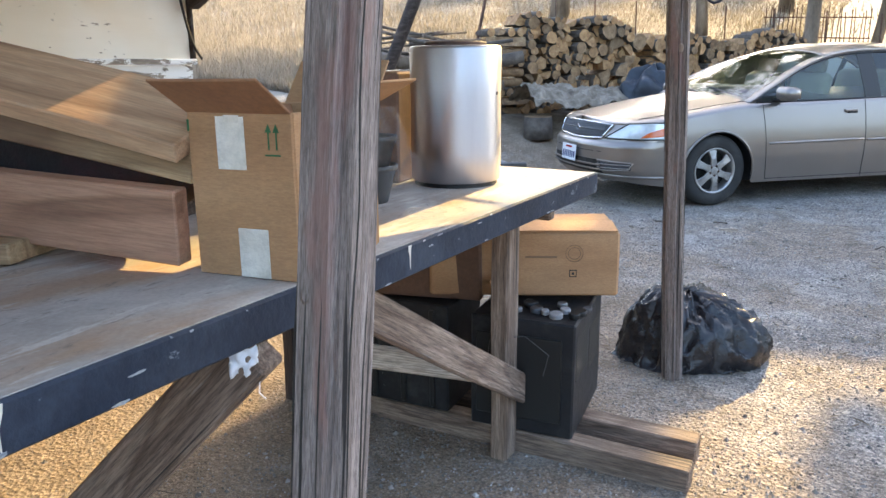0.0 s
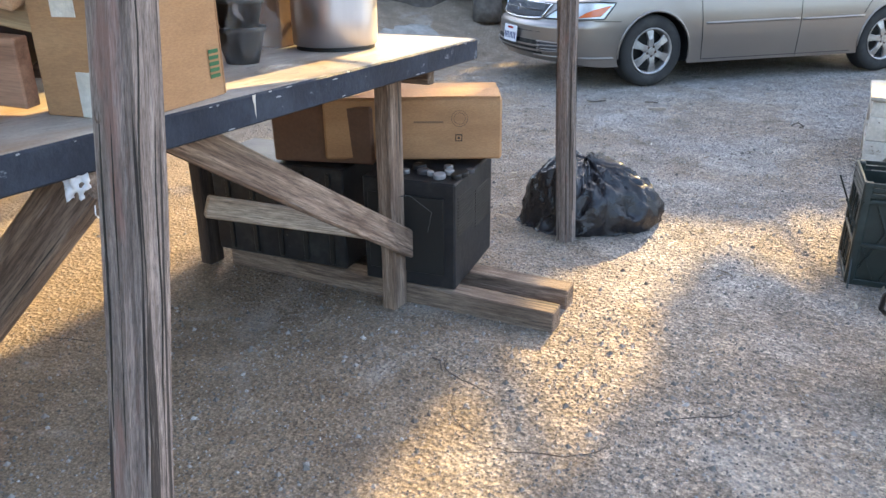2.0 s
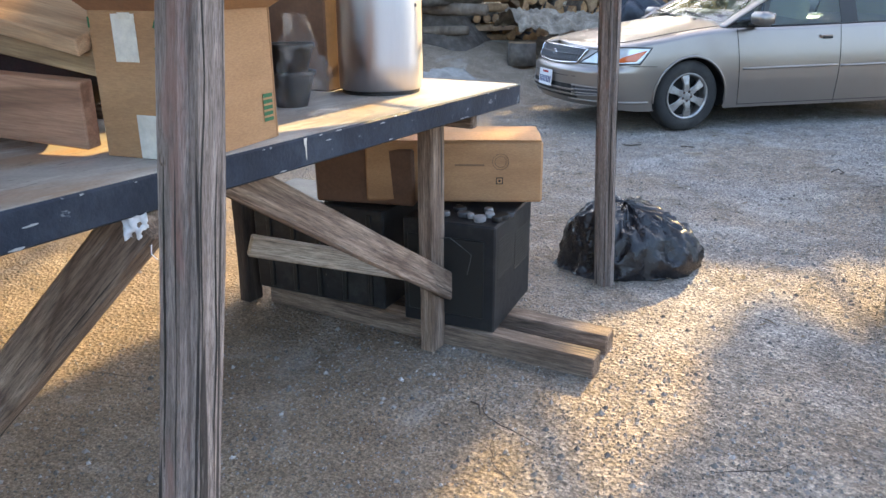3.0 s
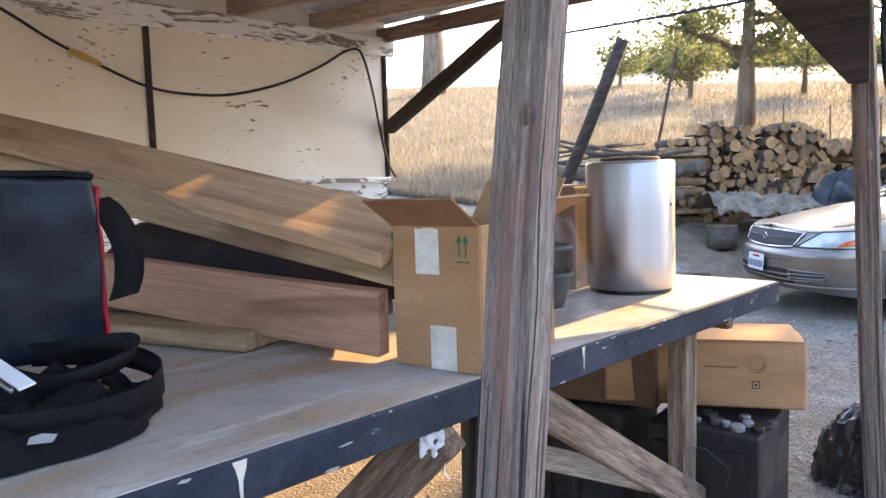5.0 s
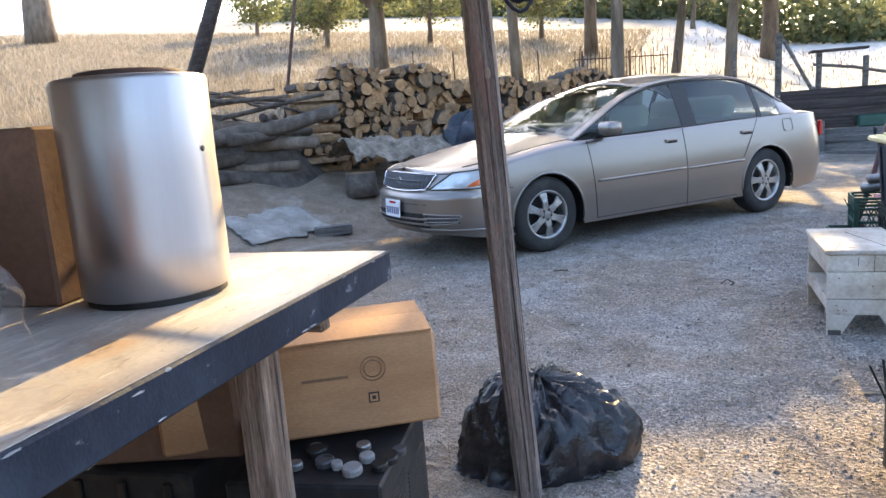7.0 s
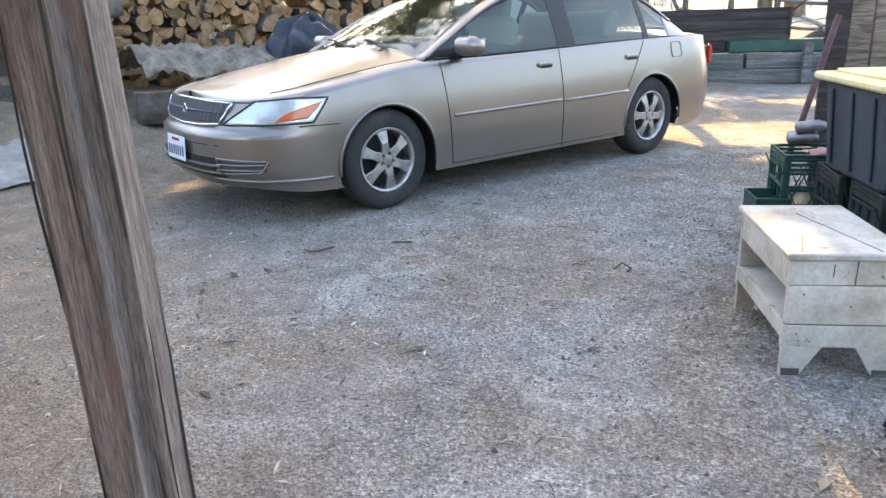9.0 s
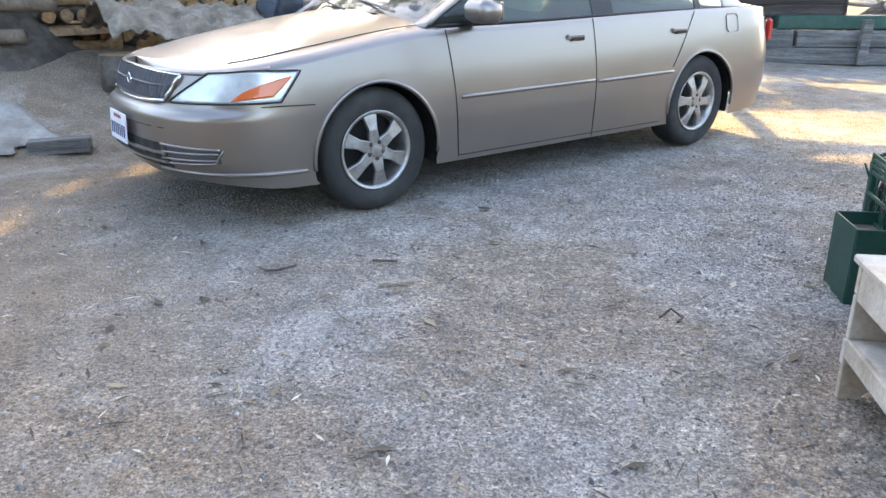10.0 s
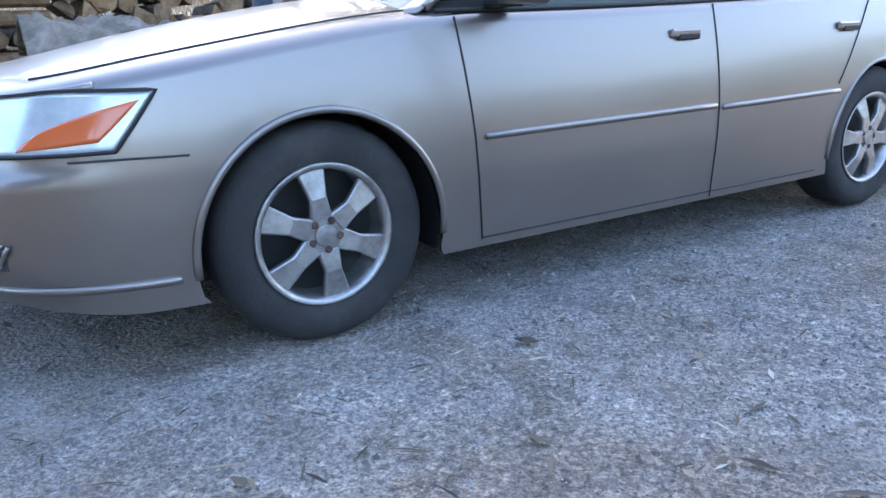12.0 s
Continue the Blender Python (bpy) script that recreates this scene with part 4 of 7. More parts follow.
def bag_and_straps():
    b = thing("cooler_bag", pose(-1.01, 0.482, 1.03, 0, 0, 70), "navy blue cooler bag with red sides standing on straps", "bag")
    def soft(sx, sy, sz, seed):
        bm = bmesh.new()
        bmesh.ops.create_cube(bm, size=1)
        bmesh.ops.scale(bm, vec=(sx, sy, sz), verts=bm.verts)
        bmesh.ops.subdivide_edges(bm, edges=bm.edges, cuts=13, use_grid_fill=True)
        for v in bm.verts:
            q = Vector((v.co.x / sx * 2, v.co.y / sy * 2, v.co.z / sz * 2))
            v.co.x *= 1 - 0.06 * q.z * q.z + 0.02 * q.z
            v.co.y *= 1 - 0.10 * q.x ** 4
            v.co += noise.noise_vector(v.co * 9 + Vector((seed, 0, 0))) * 0.010 + noise.noise_vector(Vector((v.co.x * 14, v.co.y * 14, v.co.z * 26 + seed))) * 0.004
            v.co.z += sz / 2
        return bm
    part("body", soft(0.205, 0.13, 0.335, 1), M_NAVY, b, smooth=True)
    for x in (-0.104, 0.104):
        part("side_panel", soft(0.012, 0.10, 0.30, 3), M_RED, b, "red side panel", pose(x, 0.0, 0.01), smooth=True)
    part("top_piping", tube_bm([(-0.1, -0.062, 0.33), (-0.05, -0.068, 0.335), (0.05, -0.068, 0.333), (0.1, -0.06, 0.326)], 0.006), M_FABRIC, b)
    def ribbon(pts, w, tilt, k=36):
        def f(u, v):
            x = u * (len(pts) - 1)
            i = min(int(x), len(pts) - 2)
            fr = x - i
            p = [Vector(pts[min(max(j, 0), len(pts) - 1)]) for j in (i - 1, i, i + 1, i + 2)]
            c = 0.5 * (2 * p[1] + (p[2] - p[0]) * fr + (2 * p[0] - 5 * p[1] + 4 * p[2] - p[3]) * fr * fr + (3 * p[1] - p[0] - 3 * p[2] + p[3]) * fr ** 3)
            return c + Vector(tilt) * w * (v - 0.5)
        return sheet_bm(f, k, 2, 0.003)
    part("shoulder_strap", ribbon([(0.100, -0.02, 0.285), (0.125, -0.03, 0.26), (0.150, -0.04, 0.20), (0.150, -0.045, 0.14), (0.138, -0.045, 0.10)], 0.062, (0.85, 0.5, 0.12)), M_FABRIC, b, smooth=True)
    part("shoulder_strap", ribbon([(-0.105, 0.0, 0.25), (-0.16, 0.0, 0.20), (-0.30, 0.03, 0.24)], 0.04, (0.2, 0.1, 1)), M_FABRIC, b, smooth=True)
    part("gloss_patch", soft(0.05, 0.004, 0.06, 5), M_NAVY, b, "", pose(0.06, -0.066, 0.12), smooth=True)
    h = thing("tool_bag", pose(-0.78, 0.34, TZ), "black webbing tool bag and belt heaped on the table", "bag")
    def heap(u, v):
        a = 2 * math.pi * u
        r = (0.32 + 0.06 * noise.noise(Vector((math.cos(a) * 1.6, math.sin(a) * 1.6, 3)))) * math.sin(math.pi * 0.5 * v + 0.001)
        z = 0.07 * max(math.cos(math.pi * 0.5 * v), 0) ** 0.55 + (0.045 * noise.noise(Vector((math.cos(a) * r * 11, math.sin(a) * r * 11, 1))) + 0.02 * noise.noise(Vector((math.cos(a) * r * 30, math.sin(a) * r * 24, 5)))) * (1 - v ** 4)
        return (r * math.cos(a) * 0.60, r * math.sin(a) * 0.72, max(z, 0.004))
    part("pouch", sheet_bm(heap, 72, 30), M_FABRIC, h, smooth=True)
    part("belt", ribbon([(-0.18, 0.10, 0.085), (-0.06, 0.20, 0.085), (0.08, 0.22, 0.07), (0.17, 0.13, 0.055), (0.14, -0.02, 0.05), (0.02, -0.10, 0.065), (-0.08, -0.04, 0.085)], 0.05, (0.25, -0.15, 0.9), 60), M_FABRIC, h, smooth=True)
    part("belt", ribbon([(-0.12, 0.14, 0.10), (0.0, 0.20, 0.115), (0.09, 0.16, 0.105), (0.07, 0.05, 0.085), (-0.06, 0.0, 0.10)], 0.04, (0.4, 0.2, 0.75), 50), M_FABRIC, h, smooth=True)
    part("frayed_patch", slab_bm([(0, 0), (0.03, -0.002), (0.036, 0.008), (0.018, 0.012), (0.003, 0.009)], 0.002), M_BUCKET, h, "torn pale lining", pose(0.19, -0.02, 0.04, 60, 0, 70))
    s = thing("steel_rule", pose(-0.86, 0.42, 1.09), "white straightedge with steel edge lying across the bag", "tool")
    # White blade colour replaces the bright reflection of the steel.
    part("blade", box_bm(0.50, 0.024, 0.004, 0.0008), M_PLATE, s, m=WORLD[s].inverted() @ along((-1.14, 0.28, 1.155), (-0.66, 0.345, 1.062), 12))
    part("edge_strip", box_bm(0.50, 0.006, 0.006, 0.001), M_STEEL, s, m=WORLD[s].inverted() @ along((-1.14, 0.26, 1.153), (-0.66, 0.325, 1.060), 12))


bag_and_straps()


def torn_tissue():
    def f(u, v):
        return (0.045 * (u - 0.5) + 0.006 * noise.noise(Vector((u * 4, v * 4, 1))), 0.014 * noise.noise(Vector((u * 4, v * 4, 9))), 0.045 * (v - 0.5) + 0.006 * noise.noise(Vector((u * 6, v * 3, 4))))
    t = part("torn_plastic_scrap", sheet_bm(f, 12, 10, 0.0001), M_PLATE, smooth=True, m=pose(-0.425, 0.905, 0.872, 0, 0, 40))
    part("thread", tube_bm([(0.01, 0, -0.015), (0.022, 0.004, -0.035), (0.02, 0.004, -0.055), (0.03, 0.0, -0.065)], 0.0012, 5), M_PLATE, t)
    tagged(t, "torn white plastic scrap caught under the table edge", "scrap")


torn_tissue()

# ---- things under and beside the table ----
def under_table():
    for k, y in enumerate((2.335, 2.53)):
        ob = beam("skid_timber", (-1.45, y - 0.05, 0.042), (-0.015 - 0.02 * k, y, 0.042), 0.085, 0.082, M_OLD, None, "", 0, 0.005, 0.003, 8, 90 + k)
        tagged(ob, "squared old timber skid lying on the dirt", "timber", "skids under the cabinet")
    c = thing("black_cabinet", pose(-0.40, 2.30, 0.084, 0, 0, 8), "dusty black steel appliance standing on timber skids", "appliance")
    sx, sy, sz = 0.36, 0.44, 0.405
    part("body", box_bm(sx, sy, sz, 0.006, 0.002, 3, 4, True), M_BLACKCAB, c, m=pose(-sx / 2, sy / 2, 0))
    for k in range(13):
        part("louvre", box_bm(0.004, 0.17, 0.006, 0.001), M_BLACK, c, "", pose(0.001, 0.115, 0.20 + 0.012 * k))
        part("louvre", box_bm(0.004, 0.17, 0.006, 0.001), M_BLACK, c, "", pose(0.001, 0.315, 0.17 + 0.012 * k))
    part("front_panel", box_bm(0.30, 0.006, 0.30, 0.004), M_BLACK, c, "", pose(-0.19, -0.003, 0.2))
    part("bent_wire", tube_bm([(-0.30, -0.01, 0.22), (-0.28, -0.03, 0.33), (-0.16, -0.03, 0.36), (-0.08, -0.02, 0.30), (-0.10, -0.01, 0.22)], 0.0016, 5), M_DARKGREY, c, "thin bent wire")
    c2 = thing("black_cabinet", pose(-0.86, 2.27, 0.084, 0, 0, 5), "black steel casing in the shade under the table", "appliance")
    part("body", box_bm(0.62, 0.30, 0.405, 0.006, 0.003, 4, 6, True), M_BLACKCAB, c2, m=pose(-0.31, 0.15, 0))
    for k in range(5):
        part("rib", box_bm(0.02, 0.012, 0.37, 0.003), M_BLACK, c2, m=pose(-0.06 - 0.12 * k, -0.005, 0.20))
    j = thing("jar_lids", pose(-0.52, 2.42, 0.492), "loose jar lids and small pots on the cabinet", "jar lids")
    rng = random.Random(8)
    for k in range(14):
        r = rng.uniform(0.012, 0.024)
        part("lid", lathe_bm([(r, 0), (r * 1.02, 0.012), (r * 0.9, 0.016)], 14), rng.choice([M_BUCKET, M_BLACK, M_DARKGREY, M_FLASK, M_BLACK]), j, "", pose(rng.uniform(-0.13, 0.12), rng.uniform(-0.09, 0.05), 0.0, rng.uniform(0, 8)))
    b = thing("long_carton", pose(-0.357, 2.592, 0.516, 0, 0, 28), "long taped cardboard carton resting on the black cabinet", "box")
    lx, ly, lz = 0.66, 0.29, 0.228
    part("body", box_bm(lx, ly, lz, 0.008, 0.005, 6, 21, True), M_CARD, b, m=pose(-lx / 2, ly / 2, 0))
    part("flap", box_bm(lx * 0.98, ly * 0.5, 0.005, 0.001, 0.004, 5, 3), M_CARD, b, "lifted top flap", pose(-lx / 2, ly * 0.25, lz + 0.007, 2))
    part("flap", box_bm(lx * 0.98, ly * 0.49, 0.005, 0.001, 0.004, 5, 4), M_CARD, b, "", pose(-lx / 2, ly * 0.75, lz + 0.006, -1))
    for r in (0.030, 0.021):
        ring = tube_bm([(r * math.cos(a), 0, r * math.sin(a)) for a in (2 * math.pi * i / 24 for i in range(25))], 0.0013, 4)
        part("ring_print", ring, M_BROWNINK, b, "round printed mark", pose(-0.155, -0.0035, 0.155))
    part("square_print", box_bm(0.026, 0.0008, 0.026, 0), M_BLACKINK, b, "", pose(-0.158, -0.0032, 0.083))
    part("square_inner", box_bm(0.019, 0.0008, 0.019, 0), M_CARD, b, "", pose(-0.158, -0.0040, 0.083))
    part("square_dot", box_bm(0.009, 0.0008, 0.009, 0), M_BLACKINK, b, "", pose(-0.158, -0.0048, 0.083))
    part("print_bar", box_bm(0.11, 0.0008, 0.007, 0), M_BROWNINK, b, "faint printed line", pose(-0.27, -0.0034, 0.142))
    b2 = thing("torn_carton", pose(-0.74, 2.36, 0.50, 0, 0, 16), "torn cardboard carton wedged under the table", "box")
    part("body", box_bm(0.40, 0.30, 0.22, 0.008, 0.012, 5, 33, True), M_CARDSHADE, b2, m=pose(-0.23, 0.15, 0))
    part("torn_flap", box_bm(0.09, 0.20, 0.005, 0.001, 0.01, 4, 7), M_CARD, b2, "torn hanging flap", pose(0.03, 0.0, 0.06, 0, 70))


under_table()


def bin_sack():
    def f(u, v):
        a = 2 * math.pi * u
        dx, dy = math.cos(a), math.sin(a)
        prof = math.cos(math.pi * 0.5 * v)
        n1 = noise.noise(Vector((dx * 1.3, dy * 1.3, v * 2.0)))
        fold = noise.noise(Vector((dx * 9 + n1, dy * 9, v * 5.0)))
        ridge = 1 - abs(noise.noise(Vector((dx * 6.5, dy * 6.5, v * 4 + 5)))) * 3.0
        r = math.sin(math.pi * 0.5 * min(v * 1.03, 1)) ** 0.75 * (1 + 0.16 * n1 + 0.05 * fold + 0.035 * ridge)
        z = 0.30 * prof ** 1.5 * (1 + 0.12 * n1 + 0.10 * fold) + 0.03 * ridge * (1 - v) * v * 4
        ex = 0.38 if dx > 0 else 0.31
        return (r * ex * dx, r * 0.24 * dy, max(z, 0.002) + 0.0)
    s = part("bin_sack", sheet_bm(f, 120, 60), M_BAGFILM, smooth=True, m=pose(-0.30, 3.46, 0.0, 0, 0, 26))
    tagged(s, "full black plastic bin sack slumped on the dirt", "sack")


bin_sack()

# ---- the car ----
def car():
    hx, hy = -0.697, -0.717
    origin = Vector((-0.926, 7.238, 0)) - Vector((0.717, -0.697, 0)) * 0.865
    m = Matrix(((hx, 0.717, 0, origin.x), (hy, -0.697, 0, origin.y), (0, 0, 1, 0), (0, 0, 0, 1)))
    c = thing("sedan_car", m, "parked champagne-beige four-door sedan with silver wheels", "car")
    XF, XR, HW, WB, R = 1.03, -3.85, 0.905, 2.72, 0.326
    # outline in plan, by arc length, as (x, y) with the nose at +x
    def plan():
        pts = []
        for i in range(2001):
            a = -math.pi / 2 + math.pi * i / 2000 * 1.0
            pts.append(a)
        front = [(abs(math.cos(a)) ** (2 / 3.4), math.copysign(abs(math.sin(a)) ** (2 / 2.6), math.sin(a))) for a in pts]
        out = [(XF - 0.95 + 0.95 * cx, HW * sy) for cx, sy in front]
        rear = [(XR + 0.8 - 0.8 * cx, -HW * sy) for cx, sy in [(abs(math.cos(a)) ** (2 / 4.2), math.copysign(abs(math.sin(a)) ** (2 / 2.8), math.sin(a))) for a in pts]]
        dense = out + rear + [out[0]]
        acc = [0.0]
        for p, q in zip(dense, dense[1:]):
            acc.append(acc[-1] + math.hypot(q[0] - p[0], q[1] - p[1]))
        n = 360
        res, j = [], 0
        for k in range(n):
            s = acc[-1] * (k + 0.5) / n
            while acc[j + 1] < s:
                j += 1
            f = (s - acc[j]) / max(acc[j + 1] - acc[j], 1e-9)
            res.append((dense[j][0] + f * (dense[j + 1][0] - dense[j][0]), dense[j][1] + f * (dense[j + 1][1] - dense[j][1])))
        return res
    ring = plan()
    def z_sh(x):
        if x > -0.6:
            return 0.755 + 0.165 * smoothstep(1.02, -0.6, x)
        return 0.92 + 0.045 * smoothstep(-0.6, -3.0, x) - 0.02 * smoothstep(-3.4, -3.85, x)
    def z_lo(x):
        return 0.205 + 0.035 * smoothstep(0.5, 1.0, x) + 0.06 * smoothstep(-3.1, -3.8, x)
    def shape(x, y, v):
        """Point of the body at plan position (x, y) and height share v."""
        z = z_lo(x) + (z_sh(x) - z_lo(x)) * v
        s = 1.0 - 0.035 * (1 - min(z / 0.45, 1)) - 0.075 * max(0, (z - 0.55) / 0.4) ** 1.6
        fx = smoothstep(0.35, 1.0, x)
        rx = smoothstep(-3.2, -3.85, x)
        push = -0.09 * (1 - smoothstep(0.20, 0.36, z)) - 0.055 * smoothstep(0.555, 0.60, z) - 0.06 * smoothstep(0.60, 0.80, z)
        pushr = -0.07 * (1 - smoothstep(0.25, 0.5, z)) - 0.04 * smoothstep(0.6, 0.95, z)
        return Vector((x + fx * push - rx * pushr, y * s, z))
    NV = 26
    bm = bmesh.new()
    grid = [[bm.verts.new(shape(x, y, j / NV)) for j in range(NV + 1)] for x, y in ring]
    n = len(ring)
    AR = 0.374
    def inside(p):
        return abs(p.y) > 0.55 and min(math.hypot(p.x, p.z - 0.312), math.hypot(p.x + WB, p.z - 0.312)) < AR
    for i in range(n):
        a, b = grid[i], grid[(i + 1) % n]
        for j in range(NV):
            q = (a[j], b[j], b[j + 1], a[j + 1])
            mid = sum((w.co for w in q), Vector()) / 4
            if not inside(mid):
                bm.faces.new(q)
    for v in list(bm.verts):
        if not v.link_faces:
            bm.verts.remove(v)
    for v in bm.verts:
        if v.is_boundary and abs(v.co.y) > 0.55 and v.co.z < 0.75:
            for cx in (0.0, -WB):
                d = Vector((v.co.x - cx, 0, v.co.z - 0.312))
                if AR * 0.86 < d.length < AR * 1.12 and v.co.z > z_lo(v.co.x) + 0.012:
                    d = d.normalized() * AR
                    v.co.x, v.co.z = cx + d.x, 0.312 + d.z
    # bonnet, cabin floor line and boot lid
    def z_mid(x):
        if x > -0.62:
            return 0.80 + 0.215 * smoothstep(1.0, -0.62, x) ** 0.8
        return 1.015 - 0.01 * smoothstep(-2.6, -3.9, x)
    half = [i for i in range(n) if ring[i][1] > 0]
    half.sort(key=lambda i: ring[i][0])
    K = 14
    rows = []
    for i in half:
        x, y = ring[i]
        p = shape(x, y, 1.0)
        w = max(p.y, 0.0)
        row = []
        for k in range(K + 1):
            u = 1 - 2 * k / K
            z = p.z + (max(z_mid(x), p.z) - p.z) * (1 - abs(u) ** 2.6)
            row.append(bm.verts.new((p.x, w * u, z + 0.0005)))
        rows.append(row)
    for a, b in zip(rows, rows[1:]):
        for k in range(K):
            bm.faces.new((a[k], a[k + 1], b[k + 1], b[k]))
    bmesh.ops.remove_doubles(bm, verts=bm.verts, dist=0.004)
    bmesh.ops.recalc_face_normals(bm, faces=bm.faces)
    part("body", bm, M_PAINT, c, smooth=True)

    # underside and wheel wells
    part("underbody", box_bm(4.1, 1.3, 0.12, 0.02), M_BLACK, c, m=pose(-1.4, 0, 0.245))
    for cx in (0, -WB):
        for sy in (1, -1):
            def well(u, v, cx=cx, sy=sy):
                a = math.pi * (u * 1.16 - 0.08)
                return (cx + 0.372 * math.cos(a), sy * (0.62 + 0.25 * v), 0.312 + 0.372 * math.sin(a))
            part("wheel_well", sheet_bm(well, 24, 3), M_BLACK, c)
            part("well_back", slab_bm([(0.37 * math.cos(math.pi * i / 16), 0.37 * math.sin(math.pi * i / 16)) for i in range(17)], 0.01), M_BLACK, c, "", pose(cx, sy * 0.62, 0.312, 90))
            arc = [(cx + AR * math.cos(a), sy * shape(cx + AR * math.cos(a), HW, (0.312 + AR * math.sin(a) - 0.21) / 0.68).y / 1.0, 0.312 + AR * math.sin(a)) for a in (math.pi * (i / 30 * 1.06 - 0.03) for i in range(31))]
            part("arch_lip", tube_bm(arc, 0.011, 6), M_PAINT, c, smooth=True)

    # wheels
    def wheel(cx, sy, turn):
        w = thing_child("wheel", c, Matrix.Translation((cx, sy * 0.765, R)) @ pose(0, 0, 0, -90 * sy) @ pose(0, 0, 0, 0, 0, turn))
        prof = [(0.205, -0.09), (0.232, -0.101), (0.286, -0.104), (0.313, -0.090), (0.324, -0.066), (0.326, 0.066), (0.313, 0.090), (0.286, 0.104), (0.232, 0.101), (0.205, 0.09)]
        part("tyre", lathe_bm(prof, 64, False), M_TYRE, w, smooth=True)
        part("rim_barrel", lathe_bm([(0.207, 0.094), (0.212, 0.098), (0.206, 0.101), (0.192, 0.092), (0.186, 0.02), (0.18, -0.08)], 48, False), M_RIM, w, smooth=True)
        part("brake_disc", lathe_bm([(0.185, -0.02), (0.185, 0.0), (0.05, 0.0)], 32), M_BLACK, w)
        spoke = []
        for k in range(6):
            a = 2 * math.pi * k / 6 + math.pi / 2
            b2 = slab_bm([(0.045, -0.034), (0.11, -0.026), (0.195, -0.043), (0.199, 0.0), (0.195, 0.043), (0.11, 0.026), (0.045, 0.034)], 0.026, 0.005)
            for v in b2.verts:
                v.co.z += 0.055 + 0.018 * math.sin(math.pi * min(v.co.x / 0.2, 1))
            s = part("spoke", b2, M_RIM, w, m=pose(0, 0, 0, 0, 0, math.degrees(a)))
        part("hub", lathe_bm([(0.062, 0.055), (0.062, 0.086), (0.05, 0.09), (0.034, 0.09), (0.032, 0.096), (0.01, 0.099)], 28), M_RIM, w, smooth=False)
        for k in range(5):
            a = 2 * math.pi * k / 5 + 0.3
            part("wheel_nut", lathe_bm([(0.012, 0.082), (0.012, 0.093), (0.007, 0.096)], 10), M_RUST, w, "", pose(0.046 * math.cos(a), 0.046 * math.sin(a), 0))
    def thing_child(name, parent, mm):
        ob = new(name)
        ob.empty_display_size = 0.1
        ob.matrix_basis = mm
        ob.parent = parent
        WORLD[ob] = WORLD[parent] @ mm
        return ob
    wheel(0, 1, 8), wheel(-WB, 1, 25), wheel(0, -1, 0), wheel(-WB, -1, 40)

    # cabin: roof, pillars, glass
    belt = lambda x: 0.935 + 0.03 * smoothstep(-0.5, -2.8, x)
    def roof_edge(u):
        """Upper rail of the side windows from the foot of the windscreen pillar to the boot."""
        pts = [(-0.36, 0.93, 0.80), (-0.62, 1.075, 0.765), (-0.95, 1.235, 0.70), (-1.25, 1.335, 0.648), (-1.6, 1.392, 0.615), (-2.1, 1.405, 0.607), (-2.48, 1.385, 0.615), (-2.80, 1.285, 0.65), (-3.05, 1.14, 0.70), (-3.26, 1.01, 0.75)]
        x = u * (len(pts) - 1)
        i = min(int(x), len(pts) - 2)
        f = x - i
        p = [Vector(pts[min(max(j, 0), len(pts) - 1)]) for j in (i - 1, i, i + 1, i + 2)]
        q = 0.5 * (2 * p[1] + (p[2] - p[0]) * f + (2 * p[0] - 5 * p[1] + 4 * p[2] - p[3]) * f * f + (3 * p[1] - p[0] - 3 * p[2] + p[3]) * f ** 3)
        return Vector((q.x, q.z, q.y))
    def crown(u, v):
        """Top skin from one rail to the other; u along the car, v across."""
        p = roof_edge(u)
        s = 2 * v - 1
        zc = 0.075 * math.sin(math.pi * min(max((u - 0.02) / 0.96, 0), 1)) ** 0.6
        bow = 0.17 * (1 - u) ** 6 - 0.14 * u ** 8
        return Vector((p.x + bow * (1 - s * s) * 1.0, p.y * s, p.z + zc * (1 - abs(s) ** 2.4)))
    U0, U1 = 0.335, 0.66
    part("roof", sheet_bm(lambda u, v: crown(U0 + (U1 - U0) * u, v), 20, 20, 0.004), M_PAINT, c, smooth=True)
    part("windscreen", sheet_bm(lambda u, v: crown(0.012 + (U0 - 0.012) * u, 0.045 + 0.91 * v), 16, 20), M_GLASS, c, smooth=True)
    part("rear_window", sheet_bm(lambda u, v: crown(U1 + (0.97 - U1) * u, 0.09 + 0.82 * v), 14, 18), M_GLASS, c, smooth=True)
    for v0, v1 in ((0.0, 0.05), (0.95, 1.0)):
        part("front_pillar", sheet_bm(lambda u, v: crown(U0 * u, v0 + (v1 - v0) * v) + Vector((0, 0, 0.002)), 16, 3, 0.006), M_PAINT, c, smooth=True)
    for v0, v1 in ((0.0, 0.10), (0.90, 1.0)):
        part("rear_pillar", sheet_bm(lambda u, v: crown(U1 + (1 - U1) * u, v0 + (v1 - v0) * v) + Vector((0, 0, 0.002)), 14, 4, 0.006), M_PAINT, c, smooth=True)
    def side(u, v, sy, off=0.0):
        """Side of the cabin: u along the rail, v from belt line up to the rail."""
        p = roof_edge(u)
        zb = belt(p.x)
        yb = shape(p.x, HW, 1.0).y * 0.965
        z = zb + (p.z - zb) * v
        return Vector((p.x, sy * (yb + (p.y - yb) * v ** 1.1 + off), z))
